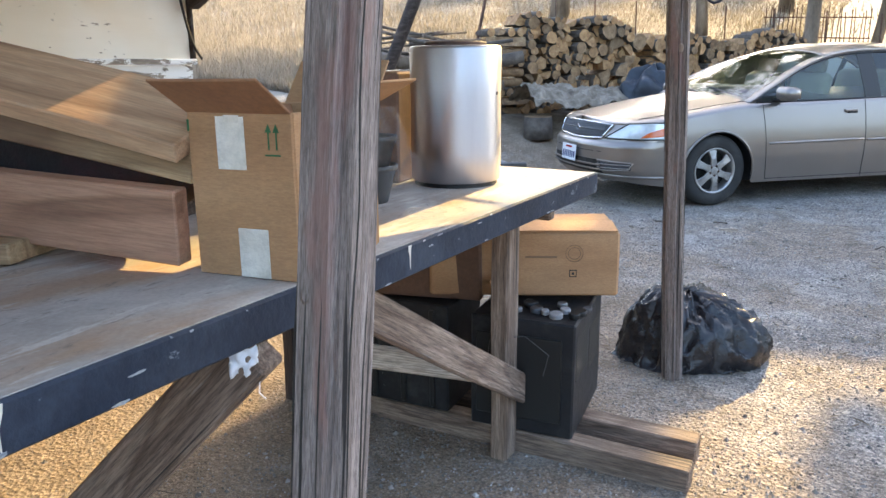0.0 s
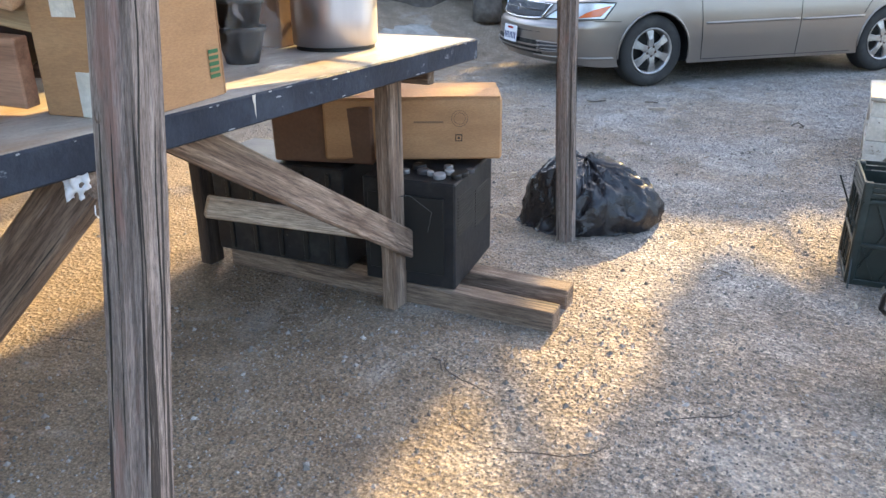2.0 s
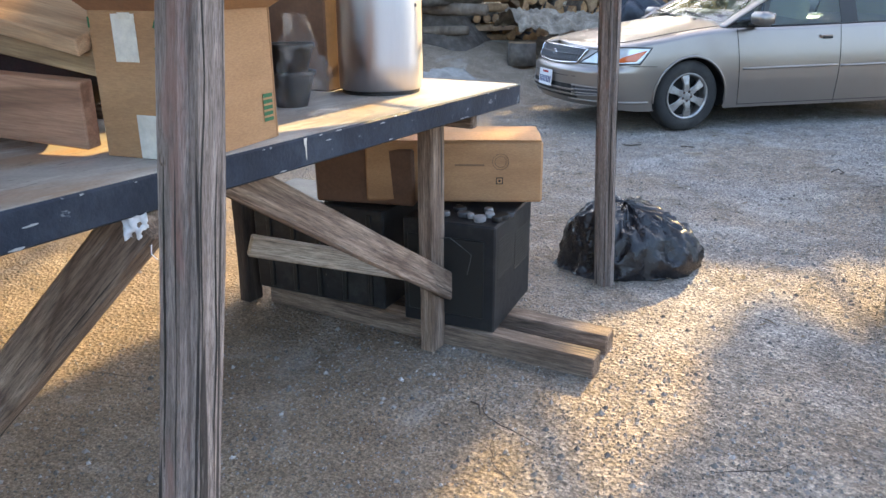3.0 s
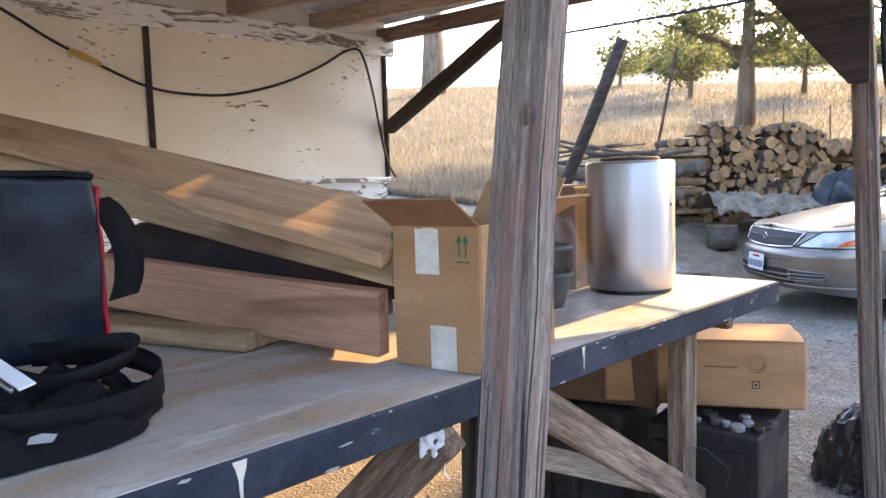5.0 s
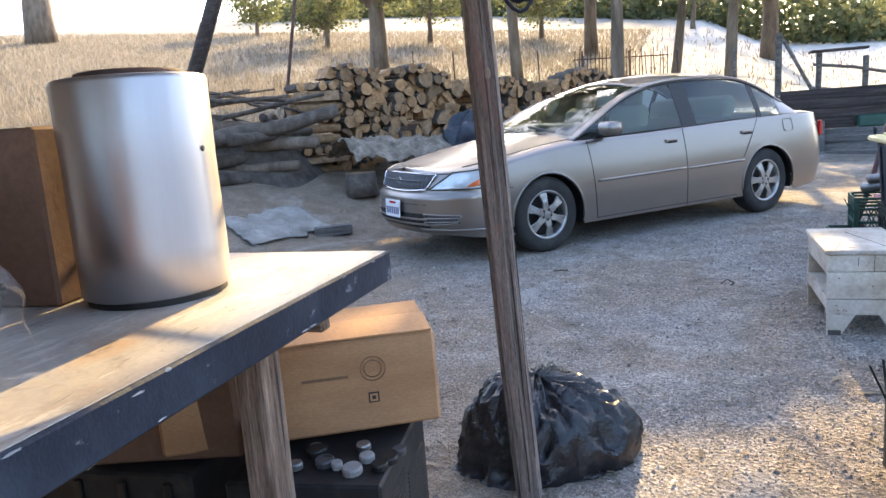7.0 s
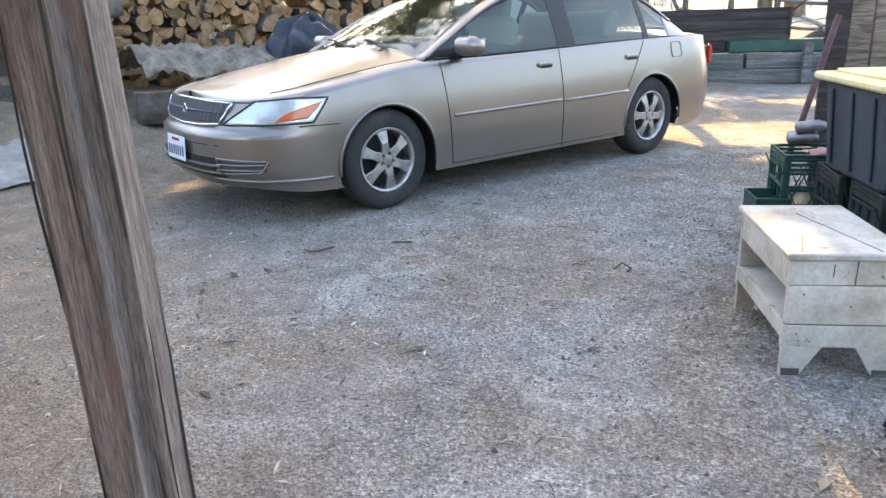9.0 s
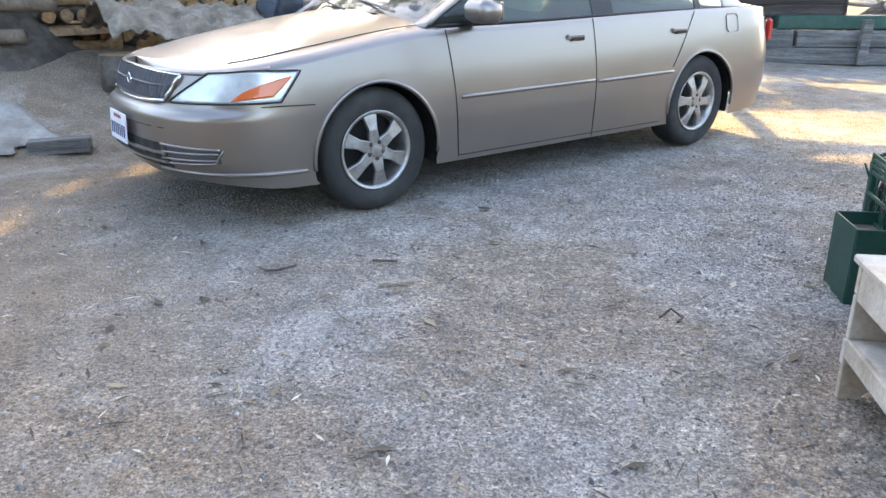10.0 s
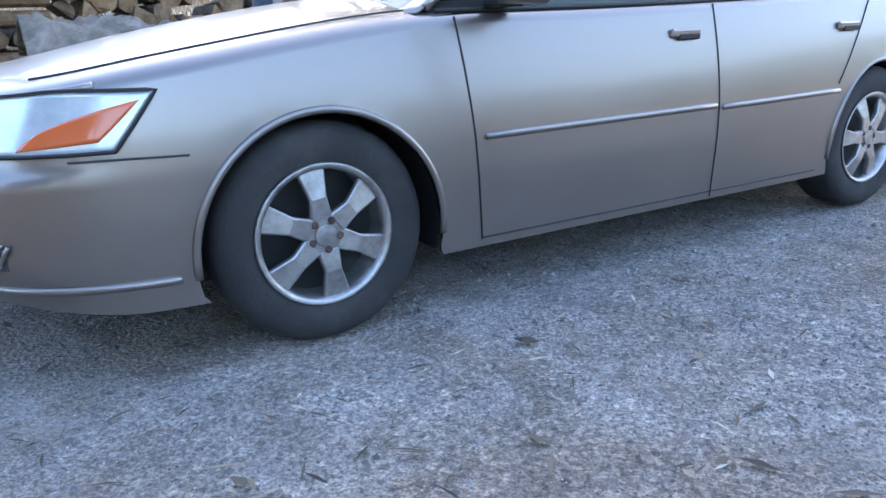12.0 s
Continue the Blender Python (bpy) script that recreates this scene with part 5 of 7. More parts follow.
    for sy in (1, -1):
        wins = [("side_window", 0.06, 0.455, 0.0, 0.93), ("side_window", 0.49, 0.73, 0.0, 0.93), ("quarter_window", 0.75, 0.865, 0.0, 0.90)]
        for nm, ua, ub, va, vb in wins:
            part(nm, sheet_bm(lambda u, v: side(ua + (ub - ua) * u, va + (vb - va) * v, sy), 16, 8), M_GLASS, c, smooth=True)
        for ua, ub in ((0.452, 0.494), (0.728, 0.752)):
            part("pillar_trim", sheet_bm(lambda u, v: side(ua + (ub - ua) * u, v, sy, 0.003), 3, 8, 0.005), M_BLACK, c)
        part("window_rail", tube_bm([side(0.02 + 0.9 * i / 40, 0.985, sy, 0.002) for i in range(41)], 0.013, 6), M_PAINT, c, smooth=True)
        part("window_seal", tube_bm([side(0.055 + 0.82 * i / 40, 0.93, sy, 0.003) for i in range(41)], 0.008, 6), M_BLACK, c, smooth=True)
        part("belt_trim", tube_bm([side(0.03 + 0.84 * i / 40, 0.0, sy, 0.006) for i in range(41)], 0.008, 6), M_BLACK, c, smooth=True)
        part("quarter_panel", sheet_bm(lambda u, v: side(0.86 + 0.14 * u, v, sy, 0.001), 8, 8, 0.004), M_PAINT, c, smooth=True)
        def on_side(x, z, off=0.003):
            v = (z - z_lo(x)) / (z_sh(x) - z_lo(x))
            p = shape(x, HW, min(max(v, 0), 1))
            return Vector((p.x, sy * (p.y + off), p.z))
        for k, (xs, zs) in enumerate((((-0.46, -0.52), (0.925, 0.23)), ((-1.60, -1.60), (0.95, 0.215)), ((-2.62, -2.36), (0.955, 0.60)))):
            part("door_gap", tube_bm([on_side(xs[0] + (xs[1] - xs[0]) * i / 16, zs[0] + (zs[1] - zs[0]) * i / 16, 0.0008) for i in range(17)], 0.0035, 5), M_BLACK, c)
        part("sill_line", tube_bm([on_side(-0.52 - 1.75 * i / 20, 0.235, 0.0006) for i in range(21)], 0.003, 5), M_BLACK, c)
        part("bumper_gap", tube_bm([on_side(0.36 + 0.30 * i / 10, 0.605 + 0.012 * i / 10, 0.0008) for i in range(11)], 0.003, 5), M_BLACK, c)
        for xa, xb in ((-0.53, -1.58), (-1.62, -2.36)):
            part("side_moulding", tube_bm([on_side(xa + (xb - xa) * i / 12, 0.562 + 0.008 * i / 12, 0.001) for i in range(13)], 0.012, 6), M_PAINT, c, "body-coloured rubbing strip", smooth=True)
        for x in (-1.43, -2.43):
            h = part("door_handle", box_bm(0.15, 0.022, 0.032, 0.008), M_PAINT, c, "", Matrix.Translation(on_side(x, 0.838, 0.006)))
            part("handle_recess", box_bm(0.11, 0.012, 0.022, 0.004), M_BLACK, h, "", pose(-0.012, sy * 0.008, -0.012))
        mir = part("wing_mirror", box_bm(0.15, 0.20, 0.125, 0.035, 0.006, 3, 3), M_PAINT, c, "", Matrix.Translation(Vector((-0.63, sy * 0.955, 1.01))), smooth=True)
        part("mirror_glass", box_bm(0.004, 0.16, 0.09, 0.001), M_CHROME, mir, "", pose(-0.075, 0, 0))
        part("mirror_foot", box_bm(0.10, 0.10, 0.03, 0.01), M_BLACK, mir, "", pose(0.0, -sy * 0.09, -0.055))
        # lamps, projected on the nose
        def on_nose(y, z, off=0.004):
            """The nose surface at lateral y and height z."""
            best = min((i for i in range(n) if ring[i][0] > 0.2 and ring[i][1] >= 0), key=lambda i: abs(shape(ring[i][0], ring[i][1], (z - z_lo(ring[i][0])) / (z_sh(ring[i][0]) - z_lo(ring[i][0]))).y - y))
            x, yy = ring[best]
            vv = (z - z_lo(x)) / (z_sh(x) - z_lo(x))
            p = shape(x, yy, min(max(vv, 0.0), 1.0))
            out = Vector((1.0, 1.1 * (abs(y) / HW) ** 2.5, 0.25)).normalized()
            p += out * off
            return Vector((p.x, sy * y, p.z))
        arc = sorted((i for i in range(n) if ring[i][1] > 0.36 and ring[i][0] > 0.40), key=lambda i: -ring[i][0])
        def on_arc(s, z, off):
            k = s * (len(arc) - 1)
            i = min(int(k), len(arc) - 2)
            f = k - i
            x = ring[arc[i]][0] * (1 - f) + ring[arc[i + 1]][0] * f
            y = ring[arc[i]][1] * (1 - f) + ring[arc[i + 1]][1] * f
            p = shape(x, y, min(max((z - z_lo(x)) / (z_sh(x) - z_lo(x)), 0), 1))
            p += Vector((1 - 0.85 * s, 0.15 + 0.85 * s, 0.2)).normalized() * off
            return Vector((p.x, sy * p.y, p.z))
        def lamp_patch(s0, s1, z0, z1, z2, z3, nu, nv, off):
            return sheet_bm(lambda u, v: on_arc(s0 + (s1 - s0) * u, (z0 + (z1 - z0) * u) * (1 - v) + (z2 + (z3 - z2) * u) * v, off), nu, nv, 0.006)
        def lamp_at(u, v, off):
            """The lamp's face: u outwards, v upwards; the inner end leans back with the grille, the outer end flares."""
            s0, s1 = 0.13 + 0.26 * v, 0.86 + 0.14 * v
            low = 0.618 + 0.008 * u
            high = 0.760 + 0.020 * math.sin(math.pi * 0.5 * min(1.0, u * 1.6)) - 0.014 * u
            return on_arc(s0 + (s1 - s0) * u, low + (high - low) * v, off)
        lamp = part("headlamp", sheet_bm(lambda u, v: lamp_at(u, v, 0.008), 34, 10, 0.006), M_LAMP, c, "hazy clear headlamp", smooth=True)
        part("indicator", sheet_bm(lambda u, v: lamp_at(0.57 + 0.33 * u + 0.05 * v * u, (0.08 + 0.10 * u) * (1 - v) + (0.20 + 0.64 * u ** 0.5) * v, 0.0115), 18, 8, 0.004), M_ORANGE, lamp, "amber turn signal", smooth=True)
        edge = [lamp_at(i / 24, 1, 0.011) for i in range(25)] + [lamp_at(1, 1 - i / 6, 0.011) for i in range(1, 7)] + [lamp_at(1 - i / 24, 0, 0.011) for i in range(1, 25)] + [lamp_at(0, i / 6, 0.011) for i in range(1, 7)]
        part("lamp_seal", tube_bm(edge, 0.005, 5), M_BLACK, lamp)
        def on_top(x, u, off=0.001):
            """The bonnet skin at length x and cross share u."""
            i = min(half, key=lambda k: abs(shape(*ring[k], 1.0).x - x))
            p = shape(*ring[i], 1.0)
            z = p.z + (max(z_mid(ring[i][0]), p.z) - p.z) * (1 - abs(u) ** 2.6)
            return Vector((p.x, sy * max(p.y, 0) * u, z + off))
        part("bonnet_gap", tube_bm([on_top(0.66 - 1.06 * i / 20, 0.80 + 0.07 * i / 20) for i in range(21)], 0.0035, 5), M_BLACK, c)
        part("washer_jet", box_bm(0.03, 0.018, 0.008, 0.003), M_BLACK, c, "", Matrix.Translation(on_top(-0.30, 0.45, 0.002)))
        fog = part("fog_recess", lamp_patch(0.10, 0.52, 0.325, 0.345, 0.415, 0.405, 16, 4, 0.004), M_DARKGREY, c, "dark slatted bumper opening")
        for k in range(2):
            part("slat", tube_bm([on_arc(0.11 + 0.40 * i / 12, 0.352 + 0.032 * k + 0.006 * i / 12, 0.006) for i in range(13)], 0.006, 6), M_PAINT, fog, smooth=True)
        part("bright_strip", tube_bm([on_arc(0.09 + 0.40 * i / 12, 0.325 + 0.018 * i / 12, 0.008) for i in range(13)] + [on_arc(0.49 + 0.05 * i / 4, 0.343 + 0.065 * i / 4, 0.008) for i in range(1, 5)], 0.006, 6), M_PAINT, fog, "bright trim under the opening", smooth=True)
        part("bumper_lip", tube_bm([on_arc(i / 24, 0.285, 0.003) for i in range(25)], 0.012, 6), M_PAINT, c, smooth=True)
        part("fog_frame", tube_bm([on_arc(0.10 + 0.42 * i / 12, 0.42 - 0.01 * i / 12, 0.003) for i in range(13)], 0.007, 6), M_PAINT, c, smooth=True)
        part("tail_lamp", box_bm(0.16, 0.05, 0.17, 0.02), M_REDLENS, c, "", pose(-3.70, sy * 0.755, 0.79, 0, 0, sy * 38))
        part("fuel_flap" if sy > 0 else "panel_mark", box_bm(0.14, 0.004, 0.13, 0.02), M_PAINT, c, "", Matrix.Translation(on_side(-3.05, 0.86, -0.012)) @ pose(0, 0, 0, sy * 14))
    sy = 1
    def front(y, z, off):
        q = on_nose_any(abs(y), z, off)
        return Vector((q.x, y, q.z))
    def on_nose_any(y, z, off):
        best = min((i for i in range(n) if ring[i][0] > 0.2 and ring[i][1] >= 0), key=lambda i: abs(ring[i][1] * 0.97 - y))
        x, yy = ring[best]
        p = shape(x, yy, min(max((z - z_lo(x)) / (z_sh(x) - z_lo(x)), 0), 1))
        return p + Vector((off, 0, 0))
    g = part("grille", sheet_bm(lambda u, v: front((-0.43 + 0.86 * u) * (1 + 0.17 * v), 0.612 + 0.02 * abs(2 * u - 1) + (0.758 - 0.612 - 0.03 * abs(2 * u - 1)) * v, 0.008), 30, 6, 0.006), M_DARKGREY, c, "dark grille with a chrome surround", smooth=True)
    rim = [front(-0.445 + 0.89 * i / 24, 0.604 + 0.02 * abs(i / 12 - 1) ** 2, 0.012) for i in range(25)]
    part("grille_surround", tube_bm(rim, 0.010, 6), M_CHROME, g, smooth=True)
    part("grille_surround", tube_bm([front(-0.51 + 1.02 * i / 24, 0.757 - 0.012 * abs(i / 12 - 1), 0.010) for i in range(25)], 0.005, 6), M_CHROME, g, smooth=True)
    for s in (-1, 1):
        part("grille_surround", tube_bm([front(s * (0.445 + 0.07 * i / 5), 0.624 + 0.12 * i / 5, 0.012) for i in range(6)], 0.009, 6), M_CHROME, g, smooth=True)
    part("grille_bar", tube_bm([front(-0.455 + 0.91 * i / 24, 0.69, 0.016) for i in range(25)], 0.006, 6), M_DARKGREY, g)
    lip = sorted((shape(*q, 1.0) for q in ring if q[0] > 0.55), key=lambda p: p.y)
    part("bonnet_lip", tube_bm([p + Vector((-0.004, 0, -0.003)) for p in lip], 0.012, 6), M_PAINT, c, smooth=True)
    for k in range(46):
        y = -0.435 + 0.87 * k / 45
        part("fin", tube_bm([front(y, 0.635, 0.014), front(y, 0.69, 0.015), front(y, 0.75, 0.012)], 0.0025, 4), M_FIN, g)
    e = part("emblem", tube_bm([(0.0, 0.034 * math.cos(a), 0.026 * math.sin(a)) for a in (2 * math.pi * i / 24 for i in range(25))], 0.004, 6), M_CHROME, g, "oval chrome emblem", Matrix.Translation(front(0.0, 0.69, 0.022)))
    intake = part("air_intake", sheet_bm(lambda u, v: front(-0.50 + 1.0 * u, 0.30 + 0.125 * v, 0.007), 20, 4, 0.006), M_BLACK, c)
    for z in (0.335, 0.378):
        part("slat", tube_bm([front(-0.50 + 1.0 * i / 20, z, 0.014) for i in range(21)], 0.009, 5), M_PAINT, intake)
    part("bumper_line", tube_bm([front(-0.62 + 1.24 * i / 24, 0.50, 0.001) for i in range(25)], 0.004, 5), M_BLACK, c)
    p = part("number_plate", box_bm(0.006, 0.305, 0.152, 0.002), M_PLATE, c, "white number plate with blue characters", Matrix.Translation(front(0.0, 0.452, 0.03)) @ pose(0, 0, 0, 0, -4))
    for k in range(7):
        part("plate_bar", box_bm(0.002, 0.022, 0.062, 0), M_PLATEINK, p, "", pose(0.004, -0.12 + 0.04 * k, -0.018))
    part("plate_bar", box_bm(0.002, 0.13, 0.018, 0), M_REDLENS, p, "", pose(0.004, 0, 0.052))
    # inside
    for x, y in ((-1.35, 0.36), (-1.35, -0.36)):
        s = part("front_seat", box_bm(0.16, 0.50, 0.52, 0.06, 0.01, 3, 4), M_SEAT, c, "", pose(x, y, 0.93, 0, -12), smooth=True)
        part("headrest", box_bm(0.09, 0.26, 0.16, 0.03), M_SEAT, s, "", pose(-0.01, 0, 0.32), smooth=True)
    part("rear_seat", box_bm(0.18, 1.15, 0.42, 0.06, 0.01, 3, 6), M_SEAT, c, "", pose(-2.55, 0, 1.0, 0, -18), smooth=True)
    part("dashboard", box_bm(0.42, 1.30, 0.10, 0.04), M_DARKGREY, c, "", pose(-0.62, 0, 1.0, 0, 6), smooth=True)
    part("steering_wheel", tube_bm([(0.0, 0.18 * math.cos(a), 0.18 * math.sin(a)) for a in (2 * math.pi * i / 24 for i in range(25))], 0.014, 6), M_BLACK, c, "", pose(-0.92, 0.36, 1.02, 0, -25))
    for y in (-0.25, 0.30):
        part("wiper", tube_bm([Vector((-0.30, y + 0.3, 1.005)), Vector((-0.37, y, 1.03)), Vector((-0.42, y - 0.28, 1.055))], 0.007, 5), M_BLACK, c)


car()

# ---- white bench, crates, tote and tools by the yard edge ----
def white_bench():
    b = thing("white_bench", pose(0.88, 4.98, 0, 0, 0, 0.5), "worn white painted timber step bench with a lower shelf", "bench")
    lx, ly = 0.36, 0.62
    part("top", box_bm(lx + 0.03, ly + 0.02, 0.024, 0.005, 0.003, 6, 2), M_WHITEBOX, b, m=pose(lx / 2, ly / 2, 0.432))
    part("top_seam", box_bm(0.003, ly * 0.8, 0.002, 0), M_BLACKINK, b, "dark split between the top boards", pose(lx * 0.62, ly * 0.42, 0.4442, 0, 0, 14))
    for y in (0.012, ly - 0.012):
        part("end_board", box_bm(lx, 0.022, 0.085, 0.003, 0.002, 3, 3), M_WHITEBOX, b, m=pose(lx / 2, y, 0.375))
        part("end_board", box_bm(lx, 0.022, 0.135, 0.003, 0.002, 3, 4), M_WHITEBOX, b, m=pose(lx / 2, y, 0.262))
        part("end_board", box_bm(lx + 0.01, 0.026, 0.078, 0.003, 0.002, 3, 5), M_WHITEBOX, b, m=pose(lx / 2, y, 0.152))
        for x0, x1, x2 in ((0.0, 0.13, 0.06), (lx, lx - 0.13, lx - 0.06)):
            part("foot", slab_bm([(x0, 0.115), (x1, 0.115), (x2, 0.0), (x0, 0.0)], 0.022, 0.002), M_WHITEBOX, b, m=pose(0, y + 0.011, 0, 90))
    part("side_rail", box_bm(0.022, ly - 0.05, 0.105, 0.003, 0.002, 5, 6), M_WHITEBOX, b, m=pose(0.011, ly / 2, 0.367))
    part("side_rail", box_bm(0.022, ly - 0.05, 0.085, 0.003, 0.002, 5, 7), M_WHITEBOX, b, m=pose(lx - 0.011, ly / 2, 0.375))
    part("shelf", box_bm(lx - 0.02, ly - 0.05, 0.022, 0.003, 0.002, 5, 8), M_WHITEBOX, b, m=pose(lx / 2, ly / 2, 0.185))
    for x, z, h in ((0.205, 0.377, 0.085), (0.135, 0.383, 0.045)):
        part("end_seam", box_bm(0.0025, 0.0015, h, 0), M_BLACKINK, b, "dark upright joint in the end board", pose(x, 0.0003, z, 0, 2))
    part("top_split", tube_bm([(0.045, 0.20, 0.4443), (0.075, 0.185, 0.4443), (0.09, 0.19, 0.4443), (0.075, 0.14, 0.4443), (0.05, 0.06, 0.4443), (0.03, 0.01, 0.4443)], 0.0022, 5), M_BLACKINK, b, "dark split in the paint of the top")
    for x in (0.035, lx - 0.035):
        part("foot_cap", box_bm(0.066, 0.0255, 0.034, 0.004, 0.004, 2, 9), M_SLEEPER, b, "dirt-stained worn foot end", pose(x, 0.0125, 0.017))
    part("front_rail", box_bm(0.022, ly - 0.03, 0.06, 0.003, 0.002, 5, 12), M_WHITEBOX, b, m=pose(0.008, ly / 2, 0.165))
    for x, z in ((0.05, 0.30), (0.20, 0.26), (0.31, 0.31), (0.04, 0.16), (0.05, 0.135), (0.32, 0.14)):
        part("nail", lathe_bm([(0.004, 0), (0.003, 0.0015)], 8), M_RUST, b, "", pose(x, 0.0008, z, 90))


white_bench()


def crate(m, mat, label, sx=0.33, sy=0.33, sz=0.27):
    c = thing("milk_crate", m, label, "crate", "plastic crates by the yard edge")
    for z in (0.012, sz * 0.40, sz - 0.075, sz - 0.05, sz - 0.028, sz - 0.008):
        h = 0.016 if z > 0.012 else 0.024
        for a, b, x, y in ((sx, 0.01, 0, -sy / 2), (sx, 0.01, 0, sy / 2), (0.01, sy, -sx / 2, 0), (0.01, sy, sx / 2, 0)):
            part("rail", box_bm(a, b, h, 0.002), mat, c, m=pose(x, y, z))
    for x in (-1, 1):
        for y in (-1, 1):
            part("corner", box_bm(0.035, 0.035, sz, 0.006, base=True), mat, c, m=pose(x * (sx / 2 - 0.012), y * (sy / 2 - 0.012), 0))
    for k in range(7):
        x = -sx / 2 + sx * (k + 0.5) / 7
        for s in (-1, 1):
            part("lattice", box_bm(0.007, 0.007, sz * 0.95, 0.001), mat, c, m=pose(x, s * (sy / 2 - 0.004), sz * 0.40, 0, 24 if k % 2 else -24))
            part("lattice", box_bm(0.007, 0.007, sz * 0.95, 0.001), mat, c, m=pose(s * (sx / 2 - 0.004), x * sy / sx, sz * 0.40, 24 if k % 2 else -24))
    part("bottom", box_bm(sx - 0.01, sy - 0.01, 0.008, 0.001), mat, c, m=pose(0, 0, 0.006))
    if mat is M_CRATEDARK:
        for a, b, x, y in ((sx - 0.03, 0.004, 0, -sy / 2 + 0.012), (sx - 0.03, 0.004, 0, sy / 2 - 0.012), (0.004, sy - 0.03, -sx / 2 + 0.012, 0), (0.004, sy - 0.03, sx / 2 - 0.012, 0)):
            part("side_panel", box_bm(a, b, sz * 0.9, 0.001), mat, c, m=pose(x, y, sz * 0.46))
    return c


M_MAROON = surface("worn maroon paint", (0.05, 0.018, 0.016), (0.09, 0.03, 0.028), (0.15, 0.07, 0.06), 9, 0.6, 0.2, 50)


def yard_edge():
    crate(pose(1.43, 6.52, 0.235, 0, 0, -4), M_CRATE, "dark green plastic milk crate beside the bench")
    crate(pose(1.43, 6.53, 0.0, 0, 0, -2), M_CRATE, "dark green plastic crate at the bottom of a stack", sz=0.235)
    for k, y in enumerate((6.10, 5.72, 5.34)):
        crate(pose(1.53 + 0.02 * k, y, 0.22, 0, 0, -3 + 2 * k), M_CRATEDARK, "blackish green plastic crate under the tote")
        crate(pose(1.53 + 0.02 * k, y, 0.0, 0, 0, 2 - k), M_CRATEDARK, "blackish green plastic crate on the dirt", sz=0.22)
    # tall tote across the crates
    t = thing("storage_tote", pose(1.60, 5.86, 0.492, 0, 0, 2), "slate blue storage tote with a cream yellow lid", "tote")
    bm = box_bm(0.62, 0.60, 0.40, 0.02, base=True)
    for v in bm.verts:
        s = 0.90 + 0.10 * v.co.z / 0.40
        v.co.x *= s
        v.co.y *= s
    part("body", bm, M_TOTE, t, m=pose(0.04, 0, 0))
    for k in range(3):
        part("rib", box_bm(0.012, 0.018, 0.33, 0.004), M_TOTE, t, "", pose(-0.262, -0.2 + 0.2 * k, 0.20, 0, -4))
        part("rib", box_bm(0.018, 0.012, 0.33, 0.004), M_TOTE, t, "", pose(-0.14 + 0.2 * k, -0.284, 0.20, -4))
    part("lid", box_bm(0.70, 0.68, 0.035, 0.01), M_TOTELID, t, "cream yellow lid with a raised rim", pose(0.04, 0, 0.412))
    part("lid_rim", box_bm(0.56, 0.54, 0.018, 0.006), M_TOTELID, t, m=pose(0.04, 0, 0.436))
    w = thing("timber_panel", pose(1.62, 6.95, 0), "reddish-brown upright timber boards behind the tote", "panel", kind="structure")
    for k in range(6):
        part("board", box_bm(0.115, 0.03, 2.3, 0.004, 0.004, 6, 40 + k, True), M_OLD if k % 3 else M_DARKWOOD, w, m=pose(0.12 * k, 0.006 * (k % 2), 0))
    s = thing("shovel", pose(1.30, 6.76, 0.0), "rusty long-handled shovel leaning by the crates", "shovel")
    part("handle", tube_bm([(0.04, 0, 0.26), (0.14, 0.02, 0.60), (0.27, 0.04, 1.15)], 0.017, 8), M_MAROON, s, "worn maroon handle", smooth=True)
    def blade(u, v):
        w = 0.085 * (1 - 0.6 * max(0, v - 0.6) / 0.4)
        return (0.05 - 0.06 * v, w * (2 * u - 1) , 0.30 - 0.29 * v + 0.0)
    part("blade", sheet_bm(lambda u, v: Vector(blade(u, v)) + Vector((0.025 * (2 * u - 1) ** 2, 0, 0)), 10, 10, 0.004), M_RUST, s, smooth=True)
    j = thing("steel_bottles", pose(1.42, 6.68, 0.505), "dull steel flasks lying on the green crate", "bottles")
    for k, (x, y, z) in enumerate(((0.0, 0.0, 0.032), (0.03, -0.02, 0.094), (0.02, 0.075, 0.034))):
        part("flask", lathe_bm([(0.014, -0.075), (0.030, -0.065), (0.032, 0.04), (0.021, 0.065), (0.013, 0.078)], 18), M_FLASK, j, "", pose(x, y, z, 84, 0, 70 + 14 * k), smooth=True)
    r = part("red_cloth", sheet_bm(lambda u, v: (0.15 * (u - 0.5), 0.16 * (v - 0.5), 0.03 + 0.03 * noise.noise(Vector((u * 4, v * 4, 2)))), 10, 10, 0.004), surface("faded pink rag", (0.36, 0.16, 0.16), (0.48, 0.25, 0.24), (0.58, 0.36, 0.34), 6, 0.9, 0.4, 60), smooth=True, m=pose(1.45, 6.44, 0.475))
    tagged(r, "faded pink rag crumpled in the green crate", "rag")
    f = thing("planter_tray", pose(1.20, 6.42, 0.0), "small dark green plastic trough standing behind the bench", "trough")
    for a, b, x, y in ((0.16, 0.008, 0, -0.12), (0.16, 0.008, 0, 0.12), (0.008, 0.24, -0.08, 0), (0.008, 0.24, 0.08, 0)):
        part("wall", box_bm(a, b, 0.30, 0.002, base=True), M_CRATE, f, m=pose(x, y, 0))
    part("soil", box_bm(0.15, 0.23, 0.02, 0.004), M_BARKLOG, f, m=pose(0, 0, 0.24))
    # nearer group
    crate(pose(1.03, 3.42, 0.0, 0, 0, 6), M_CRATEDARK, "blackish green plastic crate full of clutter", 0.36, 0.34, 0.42)
